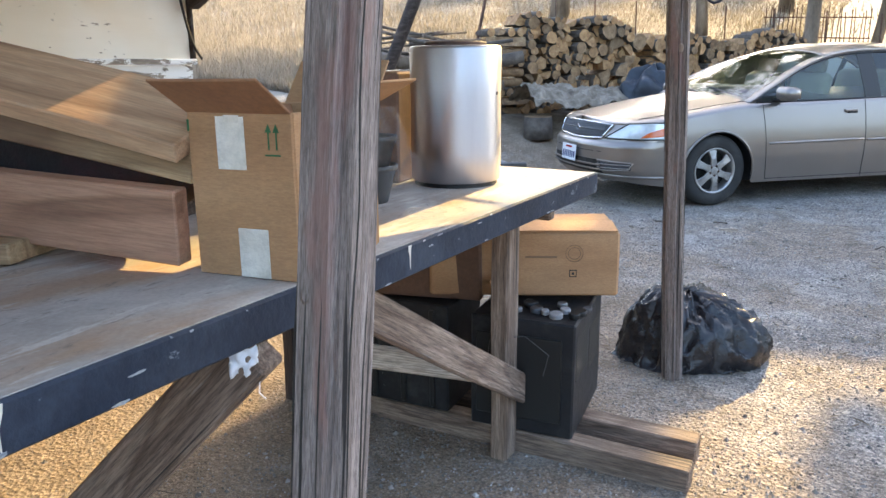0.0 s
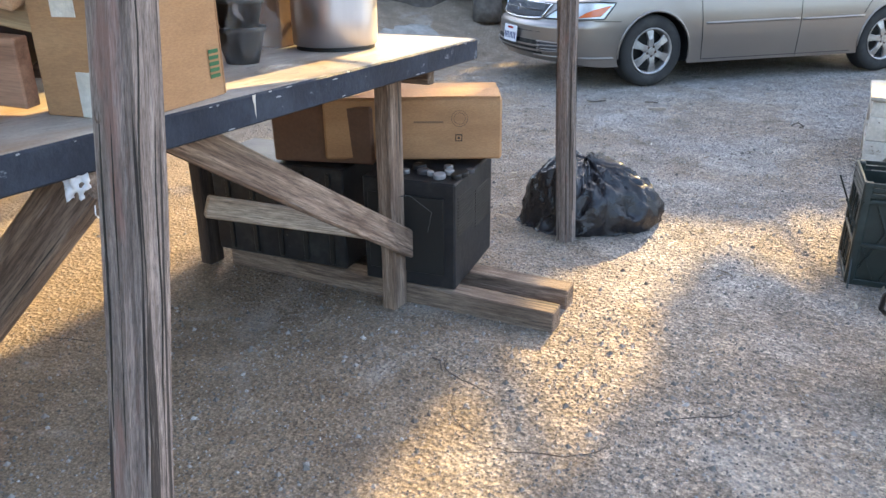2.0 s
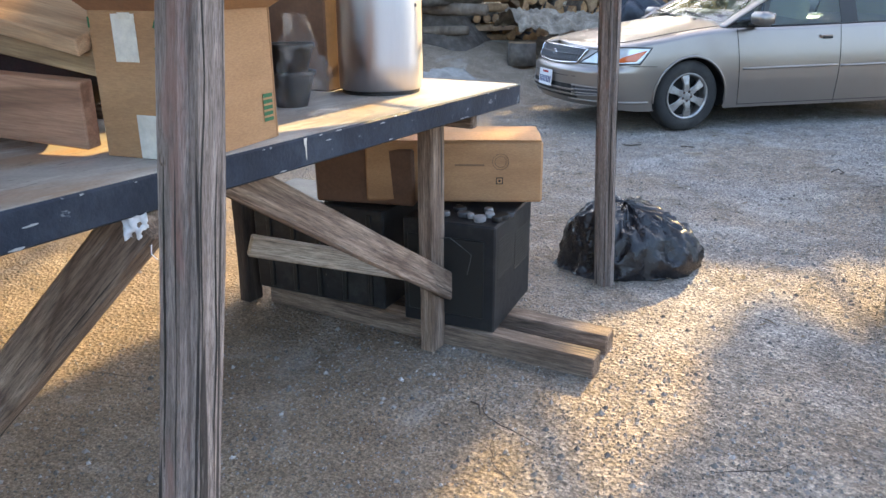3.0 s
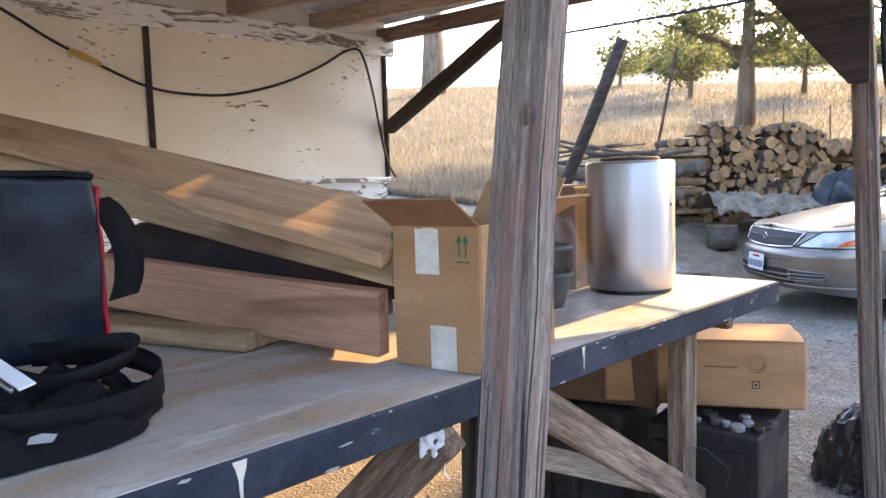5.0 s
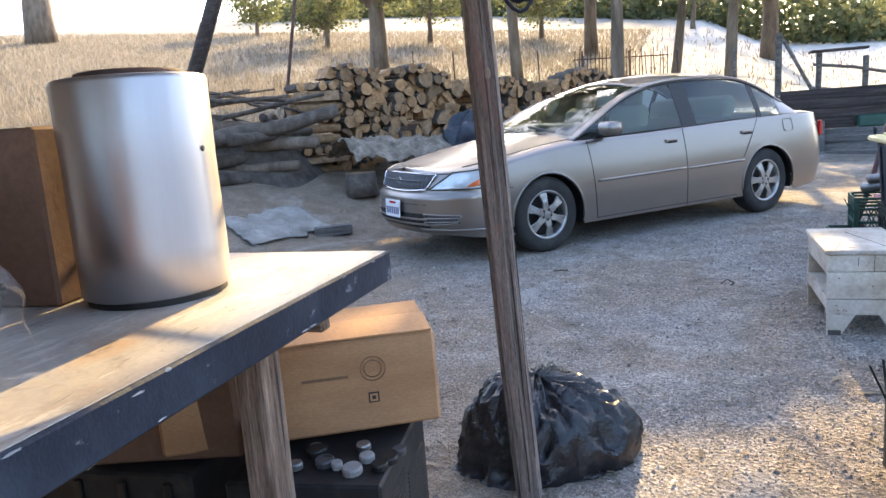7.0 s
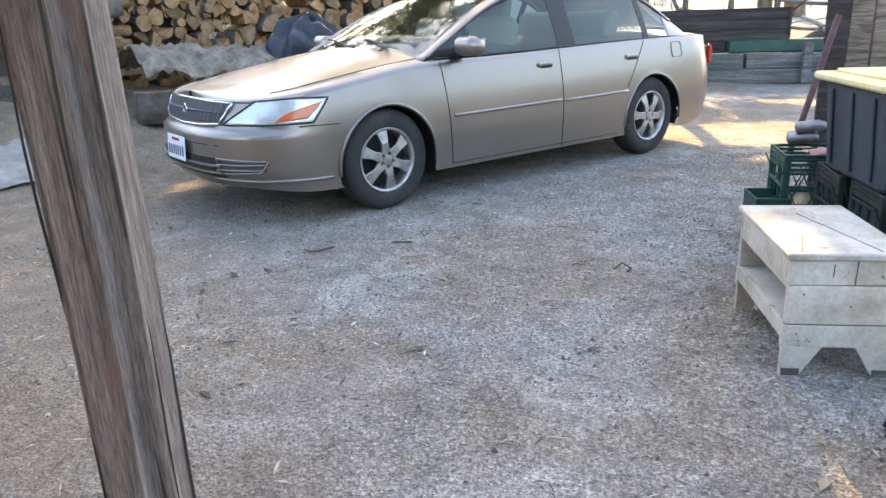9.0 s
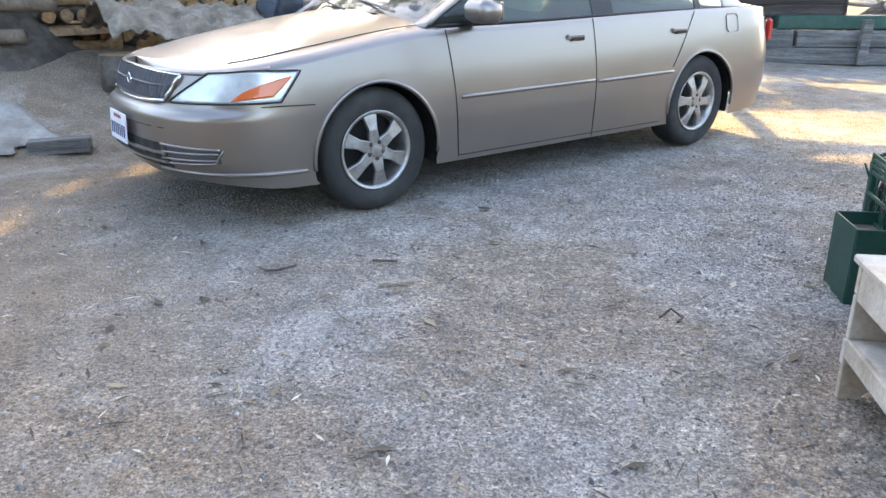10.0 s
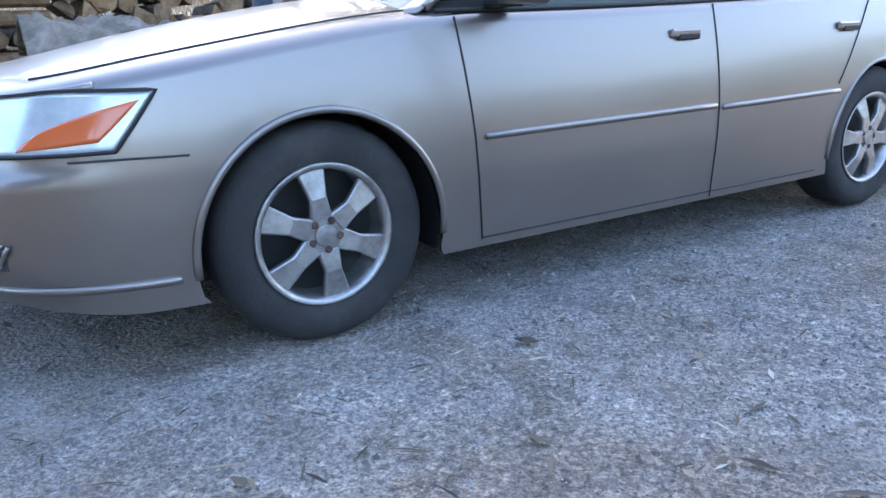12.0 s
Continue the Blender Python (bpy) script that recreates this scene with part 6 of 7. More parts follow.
    q = thing("white_tub", pose(1.20, 2.46, 0.0, 0, 0, 4), "greyish white plastic tub with a black handle", "tub")
    bm = box_bm(0.40, 0.40, 0.33, 0.03, base=True)
    for v in bm.verts:
        s = 0.93 + 0.07 * v.co.z / 0.33
        v.co.x *= s
        v.co.y *= s
    part("body", bm, M_BUCKET, q)
    part("rim", box_bm(0.42, 0.42, 0.022, 0.008), M_BUCKET, q, m=pose(0, 0, 0.335))
    part("handle", tube_bm([(-0.21, 0.10, 0.31), (-0.235, 0.12, 0.25), (-0.235, 0.14, 0.20), (-0.215, 0.15, 0.18)], 0.008), M_BLACK, q)
    g = thing("plastic_jug", pose(1.10, 3.40, 0.30), "white plastic jug standing in the crate", "jug")
    part("body", box_bm(0.16, 0.16, 0.22, 0.04, base=True), M_BUCKET, g, smooth=True)
    part("cap", lathe_bm([(0.03, 0.22), (0.03, 0.25), (0.02, 0.255)], 16), M_BLACK, g)
    k = thing("feed_sack", pose(1.17, 4.28, 0.0, 0, 0, 20), "cream paper feed sack with a dark printed scroll", "sack")
    def sack(u, v):
        a = 2 * math.pi * u
        rr = 0.15 * (1 - 0.10 * v + 0.08 * noise.noise(Vector((math.cos(a) * 2, math.sin(a) * 2, v * 4)))) * (1 if v < 0.98 else 0.02)
        return (rr * math.cos(a), 0.72 * rr * math.sin(a), 0.46 * v)
    part("body", sheet_bm(sack, 30, 18), surface("cream paper sack", (0.52, 0.46, 0.36), (0.62, 0.56, 0.46), (0.68, 0.63, 0.54), 5, 0.8, 0.4, 30), k, smooth=True)
    for n_ in range(3):
        part("scroll_print", tube_bm([(-0.152 + 0.003 * n_, 0.03 + (0.012 + 0.006 * i / 12) * math.cos(i * 0.6), 0.13 + 0.06 * n_ + (0.012 + 0.006 * i / 12) * math.sin(i * 0.6)) for i in range(13)], 0.0022, 4), M_BLACKINK, k)
    br = thing("broom", pose(1.10, 4.55, 0.0), "worn broom with black bristles leaning on the crates", "broom")
    part("handle", tube_bm([(0.02, 0.0, 0.24), (0.10, 0.06, 0.9), (0.16, 0.11, 1.35)], 0.012, 8), M_PLATE, br, "white metal handle", smooth=True)
    part("head", box_bm(0.05, 0.22, 0.05, 0.01), M_BLACK, br, m=pose(0.015, 0, 0.22))
    bms = []
    rng = random.Random(5)
    for i in range(70):
        y = rng.uniform(-0.1, 0.1)
        bms.append(tube_bm([(0.015 + rng.uniform(-0.015, 0.015), y, 0.2), (rng.uniform(-0.03, 0.04), y * 1.25, 0.002)], 0.003, 3))
    part("bristles", joined(bms), M_BLACK, br)


yard_edge()

# ---- firewood, branches, tarpaulins on the bank ----
PA, PB = Vector((-4.62, 9.62)), Vector((-1.1, 14.05))
PD = (PB - PA).normalized()
PN = Vector((-PD.y, PD.x))


def log_mesh(kind, r, length, seed):
    """A piece of firewood along local x: round, half or quarter split."""
    rng = random.Random(seed)
    if kind == 0:
        n = 11
        out = [(r * (1 + rng.uniform(-0.09, 0.09)) * math.cos(2 * math.pi * i / n), r * (1 + rng.uniform(-0.09, 0.09)) * math.sin(2 * math.pi * i / n)) for i in range(n)]
    elif kind == 1:
        n = 8
        out = [(r * 1.12 * math.cos(math.pi * i / n) * (1 + rng.uniform(-0.06, 0.06)), r * 1.12 * math.sin(math.pi * i / n) - r * 0.45) for i in range(n + 1)]
    else:
        n = 6
        out = [(-r * 0.75, -r * 0.75)] + [(-r * 0.75 + 1.7 * r * math.cos(math.pi / 2 * i / n) * (1 + rng.uniform(-0.05, 0.05)), -r * 0.75 + 1.7 * r * math.sin(math.pi / 2 * i / n)) for i in range(n + 1)]
    bm = bmesh.new()
    a = [bm.verts.new((-length / 2 + rng.uniform(-0.012, 0.012), x, z)) for x, z in out]
    b = [bm.verts.new((length / 2, x * 0.96, z * 0.96)) for x, z in out]
    bm.faces.new(a[::-1])
    bm.faces.new(b)
    k = len(out)
    for i in range(k):
        f = bm.faces.new((a[i], a[(i + 1) % k], b[(i + 1) % k], b[i]))
        split = (kind == 1 and i == k - 1) or (kind == 2 and i in (0, k - 1))
        f.material_index = 0 if split or seed >= 400 else 1
    bmesh.ops.recalc_face_normals(bm, faces=bm.faces)
    me = bpy.data.meshes.new("log")
    bm.to_mesh(me)
    bm.free()
    me.materials.append(M_LOGEND)
    me.materials.append(M_BARKLOG)
    return me


def firewood():
    rng = random.Random(11)
    stack = thing("firewood_stack", pose(PA.x, PA.y, 0.55, 0, 0, math.degrees(math.atan2(PD.y, PD.x))), "long stack of split and round firewood with cut ends showing", "firewood")
    sizes = [0.045, 0.058, 0.07, 0.085, 0.10, 0.118]
    meshes = {(k, s): log_mesh(k, s, 0.42, 100 * k + i) for k in range(3) for i, s in enumerate(sizes)}
    length = (PB - PA).length
    placed = []
    def height(s):
        return 1.30 + 0.14 * math.sin(s * 1.3 + 0.4) + 0.07 * math.sin(s * 4.1) - 0.09 * max(0, s - 2.8)
    tries = 0
    while len(placed) < 292 and tries < 9000:
        tries += 1
        r = rng.choice(sizes + [0.058, 0.07, 0.085])
        s = rng.uniform(0.62, length)
        z = r
        for ps, pz, pr in placed:
            ds = abs(ps - s)
            if ds < (pr + r) * 0.88:
                z = max(z, pz + math.sqrt(max(((pr + r) * 0.88) ** 2 - ds * ds, 0)))
        if z + r > height(s):
            continue
        placed.append((s, z, r))
        kind = rng.choice((0, 0, 0, 1, 2, 2))
        me = meshes[(kind, r)]
        part("log", None, None, stack, "", pose(s, -0.0 + rng.uniform(-0.04, 0.03), z, rng.uniform(-7, 7), 0, 90 + rng.uniform(-4, 4)) @ pose(0, 0, 0, rng.uniform(0, 360)), me=me)
    # criss-crossed end
    longs = [log_mesh(2, 0.075, 0.60, 400), log_mesh(1, 0.075, 0.58, 401), log_mesh(0, 0.055, 0.60, 402)]
    z = 0.0
    for layer in range(9):
        h = 0.135
        if layer % 3 == 2:
            for k in range(4):
                part("log", None, None, stack, "", pose(0.08 + 0.145 * k, rng.uniform(-0.02, 0.02), z + 0.07, 0, 0, 90) @ pose(0, 0, 0, rng.uniform(0, 360)), me=meshes[(rng.choice((0, 2)), 0.058)])
        else:
            for k in range(3):
                part("log", None, None, stack, "", pose(0.30 + rng.uniform(-0.03, 0.03), -0.14 + 0.15 * k, z + 0.07, rng.uniform(-8, 8), 0, rng.uniform(-3, 3)), me=rng.choice(longs))
        z += h
    fill = bmesh.new()
    for k in range(360):
        q = rng.uniform(0.55, length)
        me = meshes[(rng.choice((0, 1, 2)), rng.choice(sizes[1:5]))].copy()
        me.transform(pose(q, 0.10 + rng.uniform(-0.05, 0.06), rng.uniform(0.05, height(q) - 0.12), rng.uniform(-6, 6), 0, 90 + rng.uniform(-4, 4)) @ pose(0, 0, 0, rng.uniform(0, 360)))
        fill.from_mesh(me)
        bpy.data.meshes.remove(me)
    rest = part("logs_behind", fill, M_LOGEND, stack)
    rest.data.materials.append(M_BARKLOG)
    tagged(rest, kind="stuff")


firewood()


def branch_heap():
    rng = random.Random(21)
    h = thing("branch_heap", pose(-5.35, 9.15, 0.45), "heap of dark round logs and dry branches beside the firewood", "branches")
    for k in range(30):
        a = rng.uniform(-0.5, 0.5) + (math.pi / 2 if k % 4 == 0 else 0.45)
        L = rng.uniform(0.9, 2.0)
        r = rng.uniform(0.05, 0.12) if k < 17 else rng.uniform(0.015, 0.035)
        c = Vector((rng.uniform(-0.7, 0.85), rng.uniform(-0.6, 0.5), 0.08 + 0.05 * k if k < 17 else rng.uniform(0.9, 1.25)))
        d = Vector((math.cos(a), math.sin(a), rng.uniform(-0.25, 0.18)))
        pts = [c + d * L * (i / 6 - 0.5) + Vector((0, 0, 0.06 * noise.noise(Vector((k, i * 0.4, 0))))) + Vector((0.05 * noise.noise(Vector((i * 0.5, k, 3))), 0, 0)) for i in range(7)]
        pts = [Vector((p.x, p.y, max(p.z, -0.05))) for p in pts]
        part("log" if k < 17 else "branch", tube_bm(pts, r, 8, [r * (1 - 0.05 * i) for i in range(7)]), M_BARKLOG if k % 5 else M_BARK, h, smooth=True)
    mound = part("log_mound", sheet_bm(lambda u, v: ((u - 0.5) * 2.2, (v - 0.5) * 1.6, 0.95 * math.sin(math.pi * u) ** 0.6 * math.sin(math.pi * v) ** 0.6 + 0.1 * noise.noise(Vector((u * 5, v * 5, 1))) - 0.15), 20, 16), M_BARKLOG, h, m=pose(0.1, 0.4, 0))
    for k, (p, q, r) in enumerate((((-4.65, 6.6, 0.12), (-3.48, 6.75, 2.65), 0.065),)):
        t = part("leaning_timber", tube_bm([Vector(p).lerp(Vector(q), i / 5) for i in range(6)], r, 8), M_DARKWOOD, smooth=True)
        tagged(t, "dark timber leaning up beside the heap of logs", "timber")
    pole = part("steel_stake", tube_bm([(-5.0, 9.75, 0.4), (-4.42, 9.75, 3.0)], 0.022, 6), M_RUST)
    tagged(pole, "thin rusty stake leaning by the firewood", "stake")


branch_heap()


def tarps():
    def f(u, v):
        x, y = 2.1 * u, 1.0 * v
        z = 0.38 * math.sin(math.pi * min(v * 0.9 + 0.04, 1)) ** 0.5 * (1 - 0.30 * u) + 0.07 * noise.noise(Vector((x * 3, y * 4, 0))) + 0.07 * abs(noise.noise(Vector((x * 5, y * 6, 4)))) - 0.05 * abs(noise.noise(Vector((x * 11, y * 9, 7)))) + 0.025 * noise.noise(Vector((x * 22, y * 20, 2)))
        return (x, y + 0.06 * noise.noise(Vector((x * 4, y, 8))), z)
    t = part("grey_tarpaulin", sheet_bm(f, 110, 60, 0.003), M_TARP, smooth=True, m=pose(-3.50, 9.02, 0.62, 0, 0, 46))
    tagged(t, "dusty grey tarpaulin thrown over logs", "tarpaulin")
    s = thing("tree_stump", pose(-3.55, 9.22, 0.33), "short dark log round under the tarpaulin", "stump")
    part("trunk", lathe_bm([(0.20, 0), (0.19, 0.14), (0.185, 0.28)], 20), M_BARKLOG, s, smooth=True)
    part("cut_face", lathe_bm([(0.18, 0.275), (0.18, 0.288), (0.02, 0.289)], 20), M_LOGEND, s)
    def g(u, v):
        a = 2 * math.pi * u
        r = math.sin(math.pi * 0.5 * v)
        n = noise.noise(Vector((math.cos(a) * 2, math.sin(a) * 2, v * 4)))
        k = 1 - abs(noise.noise(Vector((math.cos(a) * 4, math.sin(a) * 4, v * 7))))
        return (r * 0.55 * math.cos(a) * (1 + 0.25 * n), r * 0.38 * math.sin(a) * (1 + 0.25 * n), 0.66 * math.cos(math.pi * 0.5 * v) * (1 + 0.2 * n) + 0.07 * k * v)
    b = part("blue_tarpaulin", sheet_bm(g, 60, 30), M_TARPBLUE, smooth=True, m=pose(-2.45, 10.6, 0.55, 0, 0, 50))
    tagged(b, "crumpled dark blue tarpaulin heaped against the firewood", "tarpaulin")
    def w(u, v):
        w2 = 0.5 + 0.5 * noise.noise(Vector((v * 6, 3, u * 2)))
        x, y = -4.0 + 0.55 * (u - 0.5) * (0.5 + w2) + 0.5 * (v - 0.5), 7.95 + 0.8 * (v - 0.5) - 0.3 * (u - 0.5)
        return (x, y, ground_z(x, y) + 0.015 + 0.05 * abs(noise.noise(Vector((u * 4, v * 4, 6)))))
    p = part("plastic_sheet", sheet_bm(w, 24, 24, 0.003), M_CONCRETE, smooth=True)
    tagged(p, "pale dirty plastic sheet lying on the bank", "sheet")
    k = part("concrete_block", box_bm(0.40, 0.13, 0.10, 0.008, 0.004, 4, 3), M_SLEEPER, m=pose(-3.42, 8.1, ground_z(-3.42, 8.1) + 0.04, 0, 0, 28))
    tagged(k, "grey wooden block lying on the bank by the car", "block")


tarps()

# ---- sleeper wall, clutter and fences behind the yard ----
def sleeper_wall():
    w = thing("sleeper_wall", pose(0, 15.3, 0), "low retaining wall of old grey sleepers", "retaining wall", kind="structure")
    for row in range(2):
        for k in range(5):
            part("sleeper", box_bm(2.36, 0.24, 0.225, 0.012, 0.012, 8, 10 * row + k), M_SLEEPER, w, m=pose(1.0 + 2.4 * k + (1.0 if row else 0), 0.05 * row, 0.11 + 0.235 * row))
    for k in range(7):
        part("stake", box_bm(0.13, 0.12, 0.62, 0.01, 0.006, 3, 30 + k, True), M_SLEEPER, w, m=pose(0.6 + 1.75 * k, -0.17, 0))
    p = thing("planting_trough", pose(2.9, 15.95, 0.0), "dark weathered timber trough above the sleeper wall", "trough")
    for k in range(4):
        part("board", box_bm(2.2, 0.04, 0.17, 0.006, 0.006, 6, 50 + k), M_DARKWOOD, p, m=pose(0.0, -0.1, 0.54 + 0.175 * k))
    part("end_board", box_bm(0.04, 0.9, 0.70, 0.006), M_DARKWOOD, p, m=pose(1.1, 0.3, 0.80))
    part("fill", box_bm(2.1, 0.9, 0.55, 0.02), M_BARKLOG, p, m=pose(0, 0.36, 0.80))
    g = thing("green_trough", pose(4.0, 15.62, 0.46), "low dark green plastic trough on the sleeper wall", "trough")
    part("body", box_bm(2.0, 0.28, 0.20, 0.02, base=True), M_CRATE, g)
    rng = random.Random(31)
    j = thing("scrap_heap", pose(5.9, 16.2, 0.5), "heap of pale sticks, pipes and scrap behind the sleepers", "scrap heap")
    for k in range(34):
        c = Vector((rng.uniform(-1.5, 1.6), rng.uniform(-0.4, 0.8), rng.uniform(0.05, 0.8)))
        d = Vector((rng.uniform(-1, 1), rng.uniform(-0.4, 0.4), rng.uniform(-0.35, 0.35))) * rng.uniform(0.4, 0.9)
        part("pipe" if k % 3 else "stick", tube_bm([c - d, c + Vector((0, 0, 0.05)), c + d], rng.uniform(0.012, 0.04), 6), rng.choice((M_PLATE, M_RAFTER, M_BARK, M_DARKGREY, M_OLD, M_RUST)), j)
    part("core", sheet_bm(lambda u, v: ((u - 0.5) * 3.4, (v - 0.5) * 1.6 + 0.3, 0.5 * math.sin(math.pi * u) ** 0.5 * math.sin(math.pi * v) ** 0.5 + 0.12 * noise.noise(Vector((u * 8, v * 6, 1))) - 0.1), 30, 16), M_BARKLOG, j)
    # picket fence
    f = thing("picket_fence", pose(-2.7, 22.0, 0), "dark iron picket fence across the field", "fence", kind="structure")
    for k in range(24):
        x = 0.105 * k
        z0 = ground_z(-2.7 + x, 22.0)
        part("picket", box_bm(0.022, 0.022, 0.95 + 0.06 * (k % 3), 0.003, base=True), M_RUST, f, m=pose(x, 0.0, z0 - 0.03, 0, rng.uniform(-3, 3)))
    for z in (0.25, 0.75):
        part("rail", box_bm(2.5, 0.02, 0.03, 0.002), M_RUST, f, m=pose(1.2, 0.02, ground_z(-1.5, 22) + z, 0, 2))
    g = thing("yard_fence", pose(1.2, 19.2, 0), "old timber posts and rails of a yard fence", "fence", kind="structure")
    for k, (x, h, r) in enumerate(((0.0, 1.25, 0.035), (0.9, 1.55, 0.07), (1.7, 1.2, 0.06), (2.6, 1.25, 0.06), (3.5, 1.2, 0.06), (4.6, 1.3, 0.06), (6.0, 1.3, 0.06))):
        z0 = ground_z(1.2 + x, 19.2)
        part("post", tube_bm([(x, 0, z0 - 0.1), (x + 0.02, 0, z0 + h)], r, 8), M_SLEEPER, g)
    for z in (0.45, 0.95):
        part("rail", tube_bm([(1.6 + 0.8 * i, 0.02, ground_z(2.8 + 0.8 * i, 19.2) + z + 0.03 * math.sin(i)) for i in range(7)], 0.035, 6), M_SLEEPER, g)
    part("strut", tube_bm([(1.0, 0, ground_z(2.2, 19.2) + 1.45), (1.75, 0, ground_z(2.9, 19.2) + 0.1)], 0.04, 6), M_SLEEPER, g)
    part("roof_board", box_bm(1.1, 0.5, 0.05, 0.006), M_DARKWOOD, g, m=pose(2.1, 0.1, ground_z(3.2, 19.2) + 1.28))
    for k in range(8):
        part("wire_post", tube_bm([(-1.2 - 1.15 * k, 1.5, ground_z(-1.15 * k, 20.7) - 0.1), (-1.22 - 1.15 * k, 1.5, ground_z(-1.15 * k, 20.7) + 1.05)], 0.02, 5), M_RUST, g)


sleeper_wall()

# ---- trees ----
# Spots kept sunlit: crown leaves that would shadow them are left out.
LIT = ((0.07, 2.25, 0.27, 1.6), (0.74, 3.65, 0.22, 0.5), (0.34, 3.55, 0.30, 0.28), (0.36, 0.55, 0.5, 0.5), (-0.325, 1.8, 0.05, 0.46), (-0.46, 1.22, 0.20, 0.24), (-0.46, -0.25, 0.42, 1.0), (2.3, 10.2, 1.2, 0.75), (3.6, 12.5, 0.8, 0.35), (2.2, 8.9, 0.5, 0.22), (-2.6, 1.7, 0.95, 1.75), (-0.92, -1.6, 0.34, 0.5), (-1.25, -1.82, 0.17, 0.26), (-1.1, 6.8, 0.3, 0.15), (0.95, 4.32, 0.12, 0.25), (-2.7, 0.1, 0.9, 0.9), (2.0, 24.0, 9.0, 6.0))


def falls_in_light(p):
    """Whether a leaf at p would shade one of the sunny gaps on the ground."""
    k = p.z / SUN_DIR.z
    gx, gy = p.x - SUN_DIR.x * k, p.y - SUN_DIR.y * k
    wob = 0.16 * noise.noise(Vector((gx * 2.2, gy * 2.2, 0)))
    return any(abs((gx - x) / rx) ** 3 + abs((gy - y) / ry) ** 3 < (1.06 + wob) ** 3 for x, y, rx, ry in LIT)


def tree(x, y, trunk_r, height, crown_r, crown_z, n_leaves, seed, mat, label, lean=(0, 0), leaf=0.16, gaps=True, fork=False):
    rng = random.Random(seed)
    z0 = ground_z(x, y)
    t = thing("tree", pose(x, y, z0 - 0.1), label, "tree", "trees behind the yard")
    top = Vector((lean[0], lean[1], height))
    trunk = [top * (i / 9) + Vector((0.12 * noise.noise(Vector((i * 0.5, seed, 0))), 0.12 * noise.noise(Vector((seed, i * 0.5, 0))), 0)) * (i / 3) for i in range(10)]
    part("trunk", tube_bm(trunk, 0.1, 10, [trunk_r * (1.25 - 0.95 * (i / 9) ** 0.8) for i in range(10)]), M_BARK, t, smooth=True)
    limbs = []
    for k in range(9):
        a = 2 * math.pi * k / 9 + rng.uniform(-0.3, 0.3)
        s = rng.uniform(0.32, 0.85)
        p = top * s
        d = Vector((math.cos(a), math.sin(a), rng.uniform(0.15, 0.7))) * crown_r * rng.uniform(0.6, 0.95)
        pts = [p + d * (i / 6) + Vector((0, 0, 0.35 * noise.noise(Vector((k, i * 0.6, seed))))) for i in range(7)]
        part("limb", tube_bm(pts, 0.05, 7, [trunk_r * 0.42 * (1 - 0.82 * i / 6) for i in range(7)]), M_BARK, t, smooth=True)
        limbs += pts[2:]
    clumps = []
    for k in range(int(34 + crown_r * 8)):
        while True:
            q = Vector((rng.uniform(-1, 1), rng.uniform(-1, 1), rng.uniform(-1, 1)))
            if 0.25 < q.length < 1:
                break
        q = Vector((q.x * crown_r, q.y * crown_r, q.z * crown_z)) + Vector((lean[0] * 0.8, lean[1] * 0.8, height * 0.86))
        clumps.append((q, rng.uniform(0.35, 0.9) * crown_r * 0.42))
    clumps += [(p, rng.uniform(0.4, 0.8)) for p in limbs[::2]]
    verts, faces = [], []
    base = Vector((x, y, z0 - 0.1))
    made = 0
    while made < n_leaves:
        c, r = rng.choice(clumps)
        g = Vector((rng.gauss(0, 0.5), rng.gauss(0, 0.5), rng.gauss(0, 0.36))) * r
        p = c + g
        made += 1
        if gaps and falls_in_light(base + p):
            continue
        u = Vector((rng.uniform(-1, 1), rng.uniform(-1, 1), rng.uniform(-0.6, 0.6))).normalized()
        w = u.cross(Vector((rng.uniform(-1, 1), rng.uniform(-1, 1), rng.uniform(-1, 1)))).normalized()
        s = leaf * rng.uniform(0.6, 1.3)
        i = len(verts)
        verts += [p - u * s * 0.55, p + w * s * 0.30 - u * s * 0.1, p + u * s * 0.6, p - w * s * 0.30 + u * s * 0.05]
        faces.append((i, i + 1, i + 2, i + 3))
    me = bpy.data.meshes.new("crown")
    me.from_pydata([tuple(v) for v in verts], [], faces)
    me.materials.append(mat)
    part("crown", None, None, t, "", me=me)
    return t


# Crown sizes and places are chosen so their shade covers the yard.
tree(-1.3, 18.2, 0.135, 9.0, 4.3, 3.0, 15000, 1, M_LEAF, "oak with a broad green crown shading the yard", (0.4, -0.5), 0.24)
tree(1.15, 20.0, 0.125, 8.5, 4.2, 3.2, 14000, 2, M_LEAF, "tall green oak behind the parked car", (0.3, -0.4), 0.24)
tree(4.6, 19.5, 0.135, 9.0, 4.4, 3.2, 14000, 3, M_LEAF, "green oak leaning over the sleeper wall", (-0.9, -1.2), 0.24)
tree(-4.2, 21.5, 0.14, 9.5, 4.4, 3.0, 12000, 4, M_LEAFDARK, "dark green tree behind the firewood", (-0.2, -0.6), 0.24)
tree(-0.15, 21.5, 0.11, 7.0, 2.8, 2.4, 6000, 5, M_LEAF, "slim forked green tree in the field", (0.9, 0.2), 0.18)
tree(-3.2, 30.0, 0.22, 9.0, 4.0, 3.6, 8000, 6, M_LEAFDARK, "dark trunked tree across the field", (0.1, 0.2), 0.22)
tree(-9.3, 24.0, 0.28, 6.5, 3.4, 2.5, 9000, 7, M_LEAF, "spreading green oak on the dry hill", (0.2, 0.1), 0.16)
tree(7.4, 27.0, 0.26, 8.0, 4.2, 3.2, 8000, 8, M_LEAF, "green tree at the far side of the field", (-0.4, 0.1), 0.22)
